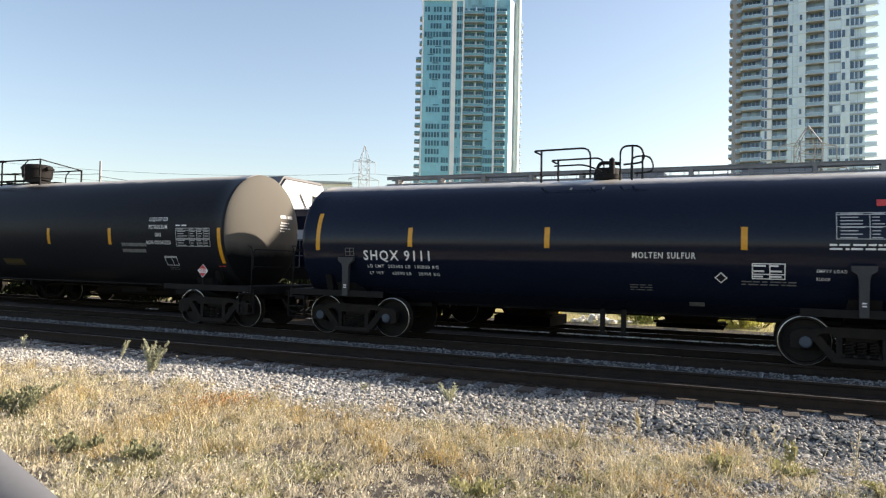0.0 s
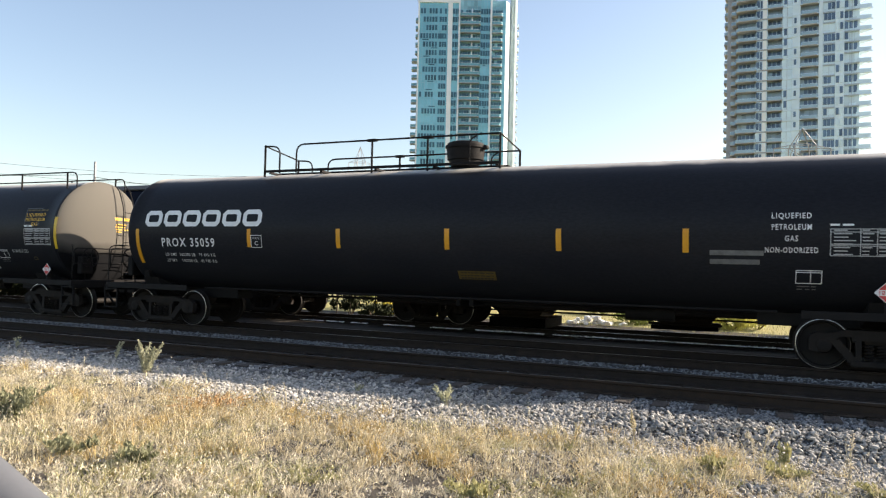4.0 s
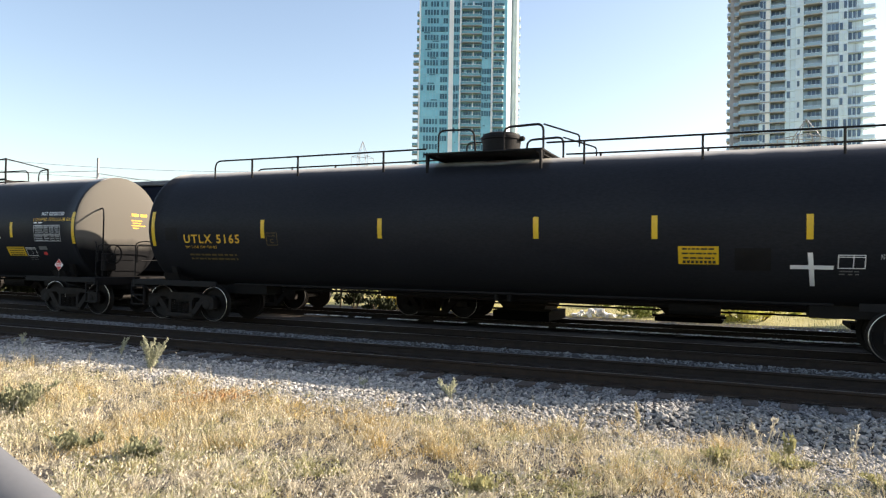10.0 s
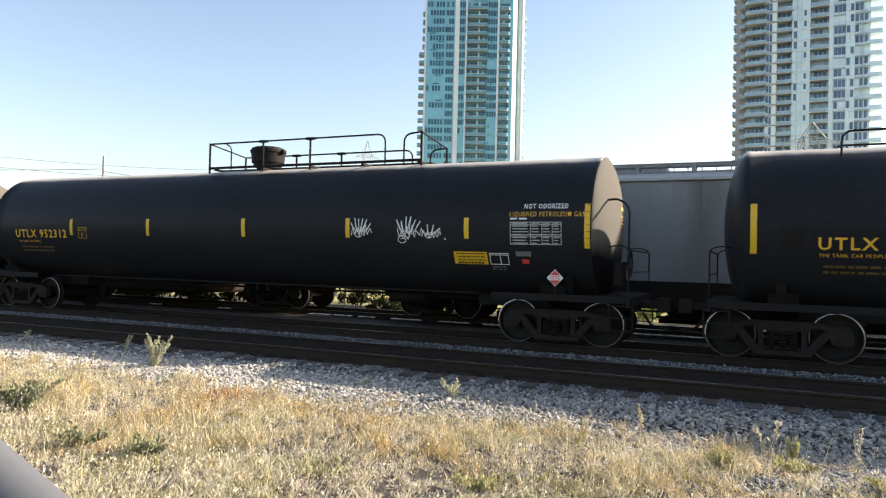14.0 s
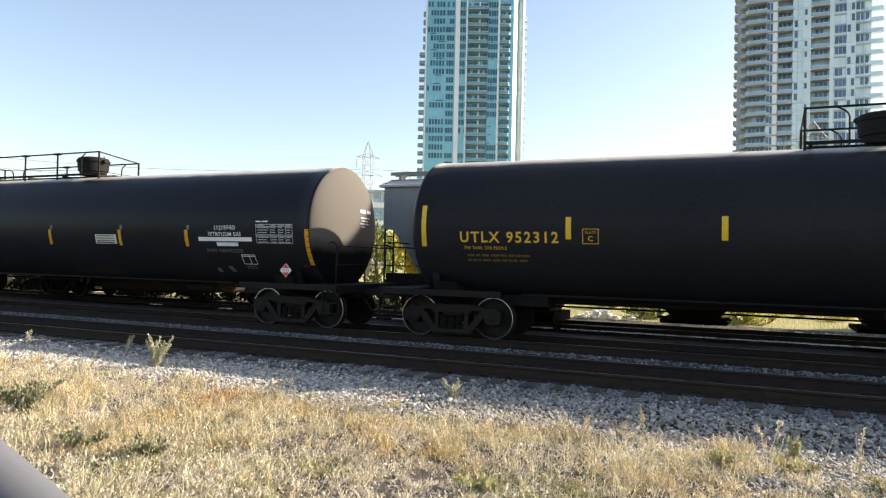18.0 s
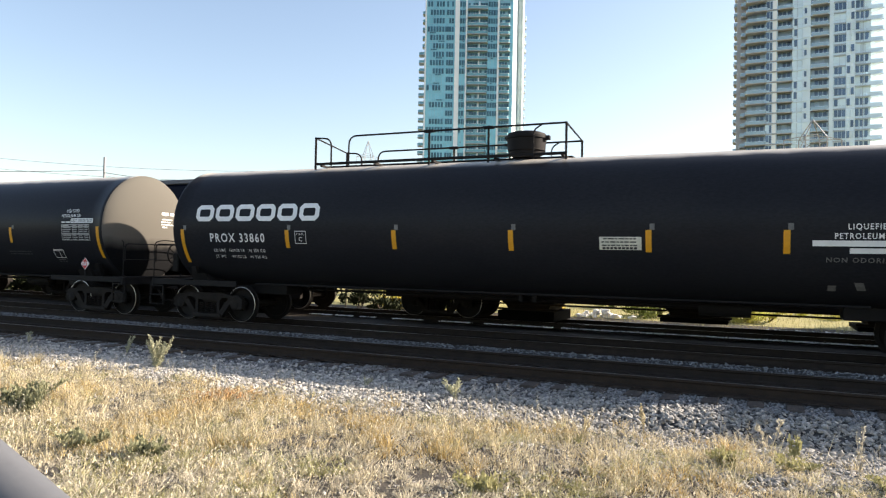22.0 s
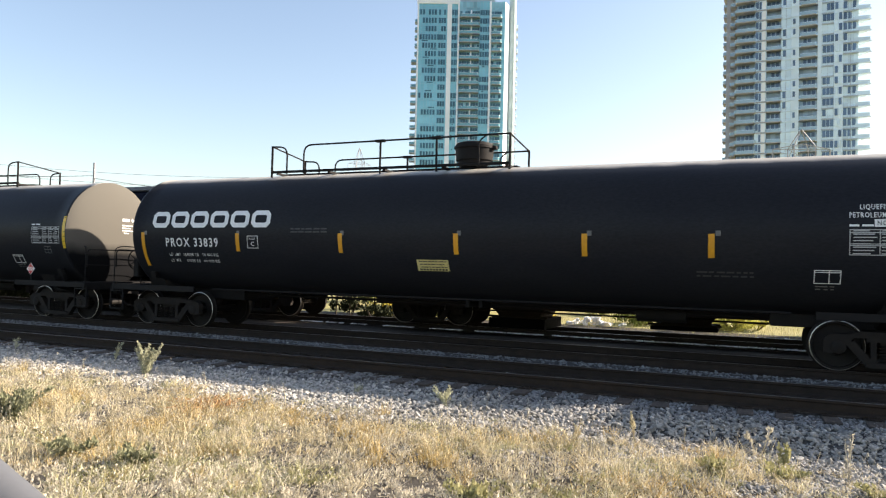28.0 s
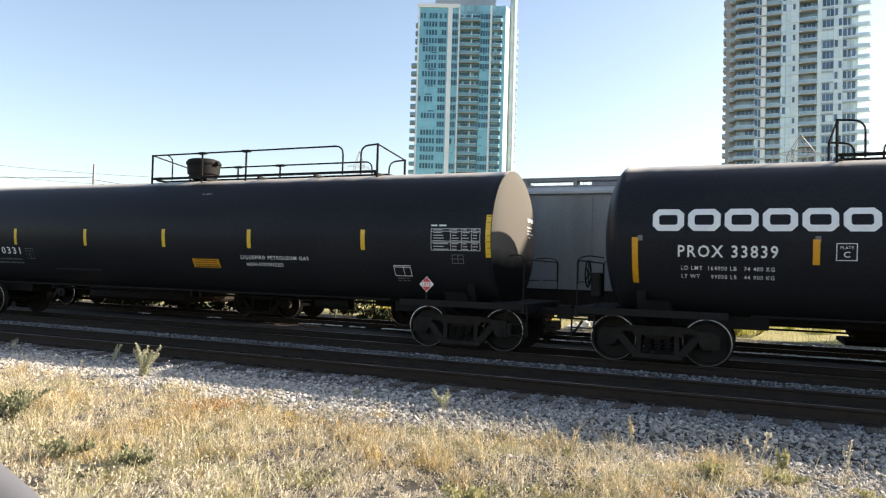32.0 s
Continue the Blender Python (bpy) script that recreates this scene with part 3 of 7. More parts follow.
def gas_car(label, x, paint, mirrored=False, long_rail=False, ends=None, seed=1, head_mark=None, brake=-1, truck_x=8.25, rear=None, front=None, deep_front=None):
    car = tank_car(label, x, paint=paint, brake=brake, truck_x=truck_x, rear=rear, front=front, deep_front=deep_front, **LPG)
    top = LPG["zc"] + LPG["r"]
    ob = car["ob"]
    if long_rail:
        top_platform(car, -1.5, 1.25, top + 0.06, 1.0)
        for y in (-0.85, 0.85):
            for path, posts in (([(-7.6, y, top - 0.28), (-7.6, y, top + 0.20), (-1.5, y, top + 0.22)], (-6.4, -5.0, -2.6)),
                                ([(1.3, y, top + 0.22), (9.15, y, top + 0.20), (9.15, y, top - 0.28)], (2.1, 4.4, 6.8, 8.75))):
                rail_ob = pipe(ob, path, 0.02, label="long black pipe guard rail along the top", corner=0.2)
                for u in posts:
                    pipe(rail_ob, [(u, y, top - 0.3), (u, y, top + 0.21)], 0.026, "rail_post")
            pipe(ob, [(-1.2, y, top), (-1.2, y, top + 0.62), (-0.35, y, top + 0.60), (-0.30, y, top + 0.05)], 0.021, "platform_hoop", 0.16)
            pipe(ob, [(0.35, y, top + 0.05), (0.35, y, top + 0.60), (1.23, y, top + 0.63), (1.23, y, top - 0.1)], 0.026, "platform_hoop", 0.16)
            pipe(ob, [(1.23, y, top + 0.62), (2.0, y, top + 0.34), (2.0, y, top + 0.1)], 0.018, "rail_brace", 0.06)
            for u in (-1.45, 1.18):
                bm = bmesh.new()
                prism(bm, [(y, top + 0.06), (y * 1.17, top + 0.06), (y * 1.12, top - 0.42)], 0.05, "x", u)
                part("platform_bracket", bm, FRAME_BLACK, ob)
    else:
        a, b = ends or ((-1.35, 4.92) if mirrored else (-5.2, 1.1))
        top_platform(car, a, b, top + 0.01, 0.66, False)
        for y in (-1, 1):
            railing(car, a, b, y, top + 0.04, flip=mirrored)
    dome(car, 0.0, top + 0.06)
    side_pipe(car, -6.6, 6.6, 1.02, -1.18)
    head_bars(car, head_mark or WHITE_MARK, seed)
    bm = bmesh.new()
    for k in (-0.02, 0.30):
        box(bm, k, k + 0.10, -0.35, 0.35, 0.80, 0.97, 0.02)
    lathe(bm, [(-0.5, 0.16), (0.5, 0.16)], 14, "x", (4.2, 0.3, 0.80))
    tube(bm, [(-6, 0.2, 0.86), (6, 0.2, 0.86)], 0.03)
    part("brake_gear", bm, FRAME_BLACK, ob)
    return car


def plate(car, x0, x1, z0, z1, material, ink, seed, name="contact_sign", label="", rows=4):
    """A small sign plate with unreadable print."""
    patch(car, name, x0, x1, z0, z1, material, 0.010, label)
    rnd = random.Random(seed)
    bm = bmesh.new()
    step = (z1 - z0) / rows
    for k in range(rows):
        z = z0 + step * (k + 0.22)
        x = x0 + 0.04 + rnd.uniform(0, 0.06)
        big = k == 0
        while x < x1 - 0.08:
            w = min(0.055 if big else rnd.uniform(0.04, 0.12), x1 - 0.04 - x)
            p = [side_point(car, u, v, z, 0.014) for u, v in ((x, 0), (x + w, 0), (x + w, step * (0.7 if big else 0.4)), (x, step * (0.7 if big else 0.4)))]
            bm.faces.new([bm.verts.new(q) for q in p])
            x += w + 0.02
    part("sign_print", bm, ink, car["ob"])


def ribbon(car, ctrl, width, material):
    """A sprayed line on the tank's side: a smooth ribbon through its control points."""
    n = len(ctrl)
    pts = []
    for j in range(n - 1):
        p0, p1, p2, p3 = ctrl[max(0, j - 1)], ctrl[j], ctrl[j + 1], ctrl[min(n - 1, j + 2)]
        for i in range(6):
            u = i / 6
            pts.append(tuple(0.5 * (2 * q1 + (q2 - q0) * u + (2 * q0 - 5 * q1 + 4 * q2 - q3) * u * u + (3 * q1 - q0 - 3 * q2 + q3) * u ** 3) for q0, q1, q2, q3 in zip(p0, p1, p2, p3)))
    bm = bmesh.new()
    last = None
    for (xa, za), (xb, zb) in zip(pts, pts[1:]):
        d = math.hypot(xb - xa, zb - za) or 1
        nx, nz = -(zb - za) / d * width, (xb - xa) / d * width
        pair = [bm.verts.new(side_point(car, xa + s * nx, 0, min(za + s * nz, car["zc"] + 1.2), 0.007)) for s in (-1, 1)]
        if last:
            bm.faces.new((last[0], pair[0], pair[1], last[1]))
        last = pair
    part("graffiti_stroke", bm, material, car["ob"])


def tag(car, x0, x1, z0, z1, spikes, seed, material, curl=False):
    """A spray-can tag with no letters in it: spikes that fan out over a looping scrawl."""
    rnd = random.Random(seed)
    w, h = x1 - x0, z1 - z0
    fan = []
    for k in range(spikes):
        u = k / (spikes - 1)
        fan.append((x0 + w * (0.15 + 0.5 * u) + rnd.uniform(-1, 1) * 0.02, z0 + h * rnd.uniform(0.30, 0.42)))
        fan.append((x0 + w * (-0.02 + 0.95 * u), z1 - h * (0.10 + 0.34 * abs(u - 0.45) + rnd.uniform(0, 0.12))))
        fan.append((x0 + w * (0.19 + 0.5 * u), z0 + h * rnd.uniform(0.28, 0.40)))
    ribbon(car, fan, 0.009, material)
    low = [(x0 + w * (0.02 + 0.96 * j / 13), z0 + h * (0.34 + 0.17 * math.sin(j * 2.4 + seed) + rnd.uniform(-0.06, 0.06))) for j in range(14)]
    ribbon(car, low, 0.008, material)
    ribbon(car, [(x0 + w * (0.35 + 0.16 * math.cos(j * 0.8)), z0 + h * (0.26 + 0.13 * math.sin(j * 0.8))) for j in range(11)], 0.008, material)
    if curl:
        ribbon(car, [(x0 + w * 0.22 + (0.15 - 0.009 * j) * math.cos(j * 0.75), z0 + h * 0.10 + (0.11 - 0.007 * j) * math.sin(j * 0.75)) for j in range(13)], 0.008, material)


def stencil(car, x, z, name="stencil_frame", material=None):
    """A small framed stencil with a cross line."""
    outline(car, x - 0.21, x + 0.21, z - 0.12, z + 0.12, material or WHITE_MARK, name, rows=(0.80,), columns=(0.55,), thick=0.015)


def plate_mark(car, x, z, material):
    """A small square clearance-plate stencil."""
    outline(car, x - 0.16, x + 0.16, z - 0.15, z + 0.15, material, "clearance_mark", thick=0.014)
    write(car, "PLATE", x - 0.10, z + 0.05, 0.05, material, to=x + 0.10, bold=0)
    write(car, "C", x - 0.05, z - 0.09, 0.10, material, to=x + 0.05)


def logo(car, x0, x1, z0, z1):
    """The owner's large mark as six plain rounded blocks, each with a dark slot."""
    n, gap = 6, 0.07
    w = (x1 - x0 - gap * (n - 1)) / n
    for k in range(n):
        a = x0 + k * (w + gap)
        h = z1 - z0
        c = 0.10
        outer = [(0, c), (c, 0), (w - c, 0), (w, c), (w, h - c), (w - c, h), (c, h), (0, h - c)]
        t = 0.115
        inner = [(t, t + 0.03), (t + 0.03, t), (w - t - 0.03, t), (w - t, t + 0.03), (w - t, h - t - 0.03), (w - t - 0.03, h - t), (t + 0.03, h - t), (t, h - t - 0.03)]
        bm = bmesh.new()
        o = [bm.verts.new(side_point(car, a + u, v, z0, 0.012)) for u, v in outer]
        i = [bm.verts.new(side_point(car, a + u, v, z0, 0.012)) for u, v in inner]
        for j in range(8):
            bm.faces.new((o[j], o[(j + 1) % 8], i[(j + 1) % 8], i[j]))
        part("owner_mark", bm, WHITE_MARK, car["ob"])


def gas_print(car, lines, x0, x1, z, step, h, material, wide=None):
    """Stencilled lines, the first at height z, each as wide as its words ask."""
    longest = max(len(w) for w in lines)
    for k, w in enumerate(lines):
        span = (x1 - x0) * len(w) / longest
        mid = (x0 + x1) / 2
        write(car, w, mid - span / 2, z - k * step, h, material, to=mid + span / 2)


def common_marks(car, table, stencil_at, placard_at, material=None):
    m = material or WHITE_MARK
    x0, x1, z0, z1 = table
    outline(car, x0, x1, z0, z1, TABLE_MARK, "test_table", rows=(0.36, 0.42, 0.86), columns=(0.40, 0.62, 0.82), thick=0.014, bits=8, seed=int(x0 * 100))
    bars(car, x0, x0 + 0.38, z1 + 0.03, z1 + 0.10, 1, m, seed=5)
    stencil(car, *stencil_at, material=m)
    bars(car, stencil_at[0] - 0.18, stencil_at[0] + 0.12, stencil_at[1] - 0.24, stencil_at[1] - 0.14, 2, GREY_MARK, seed=8)
    placard(car, *placard_at)
    x = placard_at[0]
    bars(car, x - 0.05, x + 0.28, 1.00, 1.06, 1, m, seed=6)
    bars(car, x + 0.42, x + 0.95, 1.00, 1.05, 1, m, seed=7)


def owner_block(car, words, lines, x0, x1, z, shift=0.0):
    logo(car, -8.36 + shift, -4.64 + shift, 2.56, 2.98)
    write(car, words, x0, z, 0.215, WHITE_MARK, to=x1, bold=0.016)
    for k, line in enumerate(lines):
        write(car, line, x0 + 0.06, z - 0.24 - 0.15 * k, 0.08, WHITE_MARK, to=x1 - 0.05, bold=0.006)


def build_cars():
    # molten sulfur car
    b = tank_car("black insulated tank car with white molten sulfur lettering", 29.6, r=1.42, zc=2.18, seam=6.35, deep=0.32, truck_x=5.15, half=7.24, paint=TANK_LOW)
    top = 3.60
    for y in (-0.7, 0.7):
        pipe(b["ob"], [(-0.8, y, top + 0.5), (-0.97, y, top + 0.58), (0.27, y, top + 0.60), (0.27, y, top - 0.05)], 0.02, corner=0.2, label="bent black pipe guard rail")
        pipe(b["ob"], [(-0.78, y, top + 0.58), (-0.78, y, top - 0.1)], 0.024, "rail_post")
        pipe(b["ob"], [(0.88, y, top - 0.1), (0.88, y, top + 0.60), (1.3, y, top + 0.60), (1.38, y, top + 0.25), (0.95, y, top + 0.22)], 0.02, "guard_rail", 0.16)
        pipe(b["ob"], [(1.12, y, top + 0.60), (1.12, y, top - 0.1)], 0.024, "rail_post")
        pipe(b["ob"], [(-0.5, y, top + 0.24), (0.15, y, top + 0.25), (0.5, y, top + 0.1)], 0.017, "middle_rail")
    bm = bmesh.new()
    lathe(bm, [(0, 0.30), (0.10, 0.30), (0.12, 0.24), (0.24, 0.24), (0.27, 0.0)], 20, "z", (0.5, 0, top))
    lathe(bm, [(0, 0.07), (0.42, 0.06), (0.46, 0.0)], 12, "z", (0.62, -0.2, top))
    tube(bm, bend([(0.2, 0.1, top + 0.1), (0.3, 0.1, top + 0.4), (0.75, 0.1, top + 0.36)], 0.1), 0.04)
    part("valve_cluster", bm, FRAME_BLACK, b["ob"], smooth=True)
    for x in (0.55, 0.98):
        bm = bmesh.new()
        box(bm, x - 0.05, x + 0.05, -0.62, -0.54, 0.34, 0.86, 0.01)
        box(bm, x - 0.09, x + 0.09, -0.66, -0.50, 0.34, 0.40, 0.01)
        part("outlet_leg", bm, FRAME_BLACK, b["ob"])
    for x in (-5.12, 5.12):
        bm = bmesh.new()
        prism(bm, [(x - 0.20, 1.83), (x + 0.20, 1.83), (x + 0.19, 1.74), (x + 0.10, 1.68), (x + 0.08, 1.58), (x + 0.07, 0.95), (x - 0.07, 0.95), (x - 0.08, 1.58), (x - 0.10, 1.68), (x - 0.19, 1.74)], 0.09, "y", -1.49)
        bolster = part("tank_bolster", bm, BRACKET_GREY, b["ob"], "dull grey bracket holding the tank")
        bm = bmesh.new()
        for z in (1.13, 1.18):
            box(bm, x - 0.035, x + 0.035, -1.496, -1.488, z, z + 0.025)
        part("bracket_label", bm, WHITE_MARK, bolster)
    for x in (-0.12, 0.55):
        patch(b, "jacket_rivet", x, x + 0.05, 3.30, 3.36, GREY_MARK)
    stripes(b, (-3.52, -0.43, 3.24), 2.08, 2.50, AMBER_TAPE)
    stripes(b, (-5.92, 5.9), 1.98, 2.84, AMBER_TAPE)
    write(b, "SHQX 9111", -4.70, 1.78, 0.22, WHITE_MARK, to=-3.05, bold=0.016)
    write(b, "LD LMT  222300 LB  100800 KG", -4.62, 1.61, 0.075, WHITE_MARK, to=-2.86, bold=0.006)
    write(b, "LT WT     63700 LB    28900 KG", -4.60, 1.46, 0.075, WHITE_MARK, to=-2.86, bold=0.006)
    write(b, "MOLTEN SULFUR", 1.26, 1.91, 0.115, WHITE_MARK, to=2.41, bold=0.014)
    outline(b, 3.37, 3.92, 1.56, 1.85, WHITE_MARK, rows=(0.28,), columns=(0.52,), thick=0.02, bits=3)
    bars(b, 3.2, 4.1, 1.44, 1.54, 2, GREY_MARK)
    outline(b, 4.70, 5.95, 2.28, 2.75, TABLE_MARK, "test_table", rows=(0.45, 0.9), columns=(0.40, 0.62, 0.82), thick=0.014, bits=8)
    patch(b, "red_label", 5.32, 5.5, 2.86, 2.98, RED_MARK)
    bars(b, 4.6, 5.6, 2.08, 2.22, 2, WHITE_MARK, seed=2)
    write(b, "EMPTY LOAD", 4.41, 1.70, 0.06, WHITE_MARK, to=4.88, bold=0.004)
    write(b, "BLOCK", 4.41, 1.56, 0.06, WHITE_MARK, to=4.63, bold=0.004)
    outline(b, 2.74, 2.96, 1.47, 1.68, BLACK_MARK, thick=0.001)
    bm = bmesh.new()
    for h in (0.115, 0.085):
        ring = [side_point(b, 2.85 + p * h, q * h, 1.57, 0.008 if h > 0.1 else 0.012) for p, q in ((-1, 0), (0, -1), (1, 0), (0, 1))]
        bm.faces.new([bm.verts.new(v) for v in ring]).material_index = 0 if h > 0.1 else 1
    part("diamond_mark", bm, (WHITE_MARK, TANK_BLACK), b["ob"])
    bars(b, 2.78, 2.92, 1.55, 1.60, 1, WHITE_MARK)
    bars(b, 1.19, 1.61, 1.28, 1.42, 3, GREY_MARK)
    outline(b, -5.18, -4.95, 1.86, 2.04, GREY_MARK, rows=(0.5,), columns=(0.5,), thick=0.012)
    patch(b, "sill_plate", 2.27, 2.55, 1.02, 1.10, GREY_MARK, 0.02)
    bars(b, -5.35, -4.9, 1.0, 1.05, 1, WHITE_MARK)
    head_bars(b, WHITE_MARK, 9)
    for ob in [o for o in b["ob"].children if o.name.startswith("truck")]:
        for k in (-0.89, 0.89):
            bm = bmesh.new()
            lathe(bm, [(-1.07, 0.0), (-1.075, 0.10), (-1.095, 0.10), (-1.10, 0.075), (-1.10, 0.0)], 18, "y", (k, 0, WHEEL_R))
            part("axle_cap", bm, CAP_BLUE, ob, "pale blue axle end cap")

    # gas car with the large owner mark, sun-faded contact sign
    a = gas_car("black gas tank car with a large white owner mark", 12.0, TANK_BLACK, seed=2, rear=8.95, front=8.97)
    stripes(a, (-5.0, -2.48, 0.22, 2.64, 5.04), 2.06, 2.50, AMBER_TAPE)
    stripes(a, (-8.62, 8.81), 1.62, 2.50, AMBER_TAPE)
    owner_block(a, "PROX 35059", ("LD LMT  162300 LB   73 600 KG", "LT WT    100700 LB   45 700 KG"), -7.79, -6.06, 2.06)
    plate_mark(a, -4.78, 2.2, WHITE_MARK)
    gas_print(a, ("LIQUEFIED", "PETROLEUM", "GAS", "NON-ODORIZED"), 6.38, 7.22, 2.68, 0.20, 0.10, WHITE_MARK)
    common_marks(a, (7.40, 8.52, 2.03, 2.50), (7.09, 1.66), (8.24, 1.42))
    plate(a, 0.39, 1.24, 1.44, 1.62, FADED_YELLOW, BLACK_MARK, 4, label="dark faded yellow contact sign", rows=3)
    patch(a, "paint_patch", 5.46, 6.36, 2.02, 2.11, GREY_MARK, label="brushed grey paint patch")
    patch(a, "paint_patch", 5.46, 6.30, 1.86, 1.95, GREY_MARK, label="brushed grey paint patch")
    bars(a, 8.6, 8.8, 1.52, 1.58, 1, RED_MARK)

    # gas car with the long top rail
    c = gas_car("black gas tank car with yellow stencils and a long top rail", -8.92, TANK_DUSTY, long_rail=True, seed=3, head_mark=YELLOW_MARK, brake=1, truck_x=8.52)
    stripes(c, (-5.51, -2.30, 1.29, 3.60, 6.21), 2.16, 2.60, YELLOW_TAPE)
    stripes(c, (-9.02, 9.18), 1.95, 2.84, YELLOW_TAPE)
    write(c, "UTLX 5165", -7.99, 2.04, 0.21, YELLOW_MARK, to=-6.22, bold=0.02)
    write(c, "THE TANK CAR PEOPLE", -7.98, 1.91, 0.065, YELLOW_MARK, to=-6.96, bold=0.004)
    bars(c, -7.9, -6.4, 1.60, 1.80, 2, FADED_YELLOW, seed=3)
    plate_mark(c, -5.25, 2.14, FADED_YELLOW)
    patch(c, "painted_out_patch", -8.60, -7.95 - 0.25, 2.1, 2.42, FRAME_BLACK)
    gas_print(c, ("LIQUEFIED", "PETROLEUM", "GAS"), 7.93, 8.72, 2.86, 0.135, 0.095, YELLOW_MARK)
    bars(c, 7.92, 8.75, 2.99, 3.09, 1, FADED_YELLOW, seed=12)
    outline(c, 7.88, 8.5, 2.62, 3.10, GREY_MARK, "masking_marks", thick=0.012)
    common_marks(c, (7.90, 8.98, 2.05, 2.52), (6.86, 1.78), (8.76, 1.36))
    plate(c, 4.02, 4.73, 1.70, 2.03, YELLOW_TAPE, BLACK_MARK, 5, label="yellow emergency contact sign")
    patch(c, "white_tape", 5.91, 6.59, 1.64, 1.71, WHITE_MARK)
    patch(c, "white_tape", 6.21, 6.29, 1.34, 1.93, WHITE_MARK, lift=0.008, lean=-0.06)
    write(c, "NON-ODORIZED", 7.29, 1.83, 0.09, TABLE_MARK, to=7.97)
    patch(c, "painted_out_patch", 5.0, 5.6, 1.60, 2.0, FRAME_BLACK)
    for y in (0.35, 0.75):
        pipe(c["ob"], [(9.72, y, 1.05), (9.70, y, 3.2), (9.50, y, 3.75), (9.30, y, 3.95)], 0.018, "end_ladder_rail", 0.2)
    for z in np.arange(1.3, 3.3, 0.3):
        pipe(c["ob"], [(9.71, 0.35, z), (9.71, 0.75, z)], 0.013, "ladder_rung")
    outline(c, 8.1, 8.25, 1.63, 1.71, FADED_YELLOW, thick=0.012)

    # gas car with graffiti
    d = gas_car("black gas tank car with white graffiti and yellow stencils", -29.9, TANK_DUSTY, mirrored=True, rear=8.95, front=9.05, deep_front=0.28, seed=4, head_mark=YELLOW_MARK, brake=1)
    stripes(d, (-5.55, -2.66, 0.5, 3.49, 6.41), 2.17, 2.61, YELLOW_TAPE)
    stripes(d, (-8.73, 8.97), 2.0, 2.88, YELLOW_TAPE)
    write(d, "UTLX 952312", -7.88, 2.10, 0.22, YELLOW_MARK, to=-5.75, bold=0.02)
    write(d, "THE TANK CAR PEOPLE", -7.80, 1.95, 0.07, YELLOW_MARK, to=-6.85, bold=0.004)
    bars(d, -7.75, -6.37, 1.68, 1.88, 2, FADED_YELLOW, seed=4)
    plate_mark(d, -5.11, 2.23, YELLOW_MARK)
    write(d, "NOT ODORIZED", 7.67, 2.79, 0.10, WHITE_MARK, to=8.58, bold=0.02)
    write(d, "LIQUEFIED PETROLEUM GAS", 7.37, 2.63, 0.095, YELLOW_MARK, to=8.92, bold=0.008)
    common_marks(d, (7.38, 8.46, 2.06, 2.52), (7.11, 1.76), (8.32, 1.40))
    plate(d, 6.09, 6.85, 1.64, 1.90, YELLOW_TAPE, BLACK_MARK, 6, label="yellow emergency contact sign")
    patch(d, "paint_patch", 7.48, 7.81, 1.82, 1.92, GREY_MARK)
    patch(d, "red_label", 7.60, 7.75, 1.67, 1.76, RED_MARK)
    pipe(d["ob"], [(9.72, -1.15, 1.05), (9.72, -1.15, 2.85), (9.45, -0.95, 3.02), (9.2, -0.85, 3.0)], 0.022, "end_hoop", 0.25, "tall bent grab rail at the end")
    tag(d, 3.58, 4.14, 2.10, 2.74, 6, 5, WHITE_MARK)
    tag(d, 4.76, 5.38, 2.06, 2.76, 6, 8, WHITE_MARK, True)
    tag(d, 5.36, 5.84, 2.12, 2.54, 4, 11, WHITE_MARK)
    patch(d, "graffiti_dot", 5.90, 5.94, 2.14, 2.18, WHITE_MARK)

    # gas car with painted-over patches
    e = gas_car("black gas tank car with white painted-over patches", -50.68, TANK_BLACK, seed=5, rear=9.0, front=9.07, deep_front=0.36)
    stripes(e, (-5.43, -2.55, 0.17, 2.92, 5.28), 1.92, 2.34, AMBER_TAPE)
    stripes(e, (-8.69, 8.99), 1.52, 2.36, AMBER_TAPE)
    for x in (-5.36, -2.48, 0.24, 2.99, 5.35, -8.60):
        patch(e, "tape_ghost", x - 0.05, x + 0.04, 2.34, 2.46, GREY_MARK, 0.004)
    owner_block(e, "PROX 33860", ("LD LMT  163900 LB   74 350 KG", "LT WT     99100 LB   44 950 KG"), -7.78, -6.09, 2.05, 0.12)
    plate_mark(e, -5.04, 2.17, WHITE_MARK)
    plate(e, 1.99, 2.79, 1.96, 2.21, PALE_SIGN, BLACK_MARK, 7, label="pale emergency contact sign")
    write(e, "LIQUEFIED", 6.22, 2.35, 0.10, WHITE_MARK, to=6.88)
    write(e, "PETROLEUM GAS", 6.02, 2.19, 0.10, WHITE_MARK, to=7.05)
    patch(e, "paint_patch", 5.68, 7.37, 2.06, 2.16, WHITE_MARK, label="white painted-over bar")
    patch(e, "paint_patch", 6.25, 6.93, 1.94, 2.03, WHITE_MARK, label="white painted-over bar")
    write(e, "NON ODORIZED", 5.90, 1.79, 0.09, GREY_MARK, to=7.05)
    common_marks(e, (7.51, 8.59, 2.02, 2.48), (7.15, 1.62), (8.35, 1.38))
    patch(e, "paint_patch", 5.95, 6.08, 1.28, 1.38, GREY_MARK)
    patch(e, "paint_patch", 6.38, 6.52, 1.30, 1.44, GREY_MARK, lean=-0.06)
    bars(e, 8.72, 8.86, 1.46, 1.52, 1, RED_MARK)

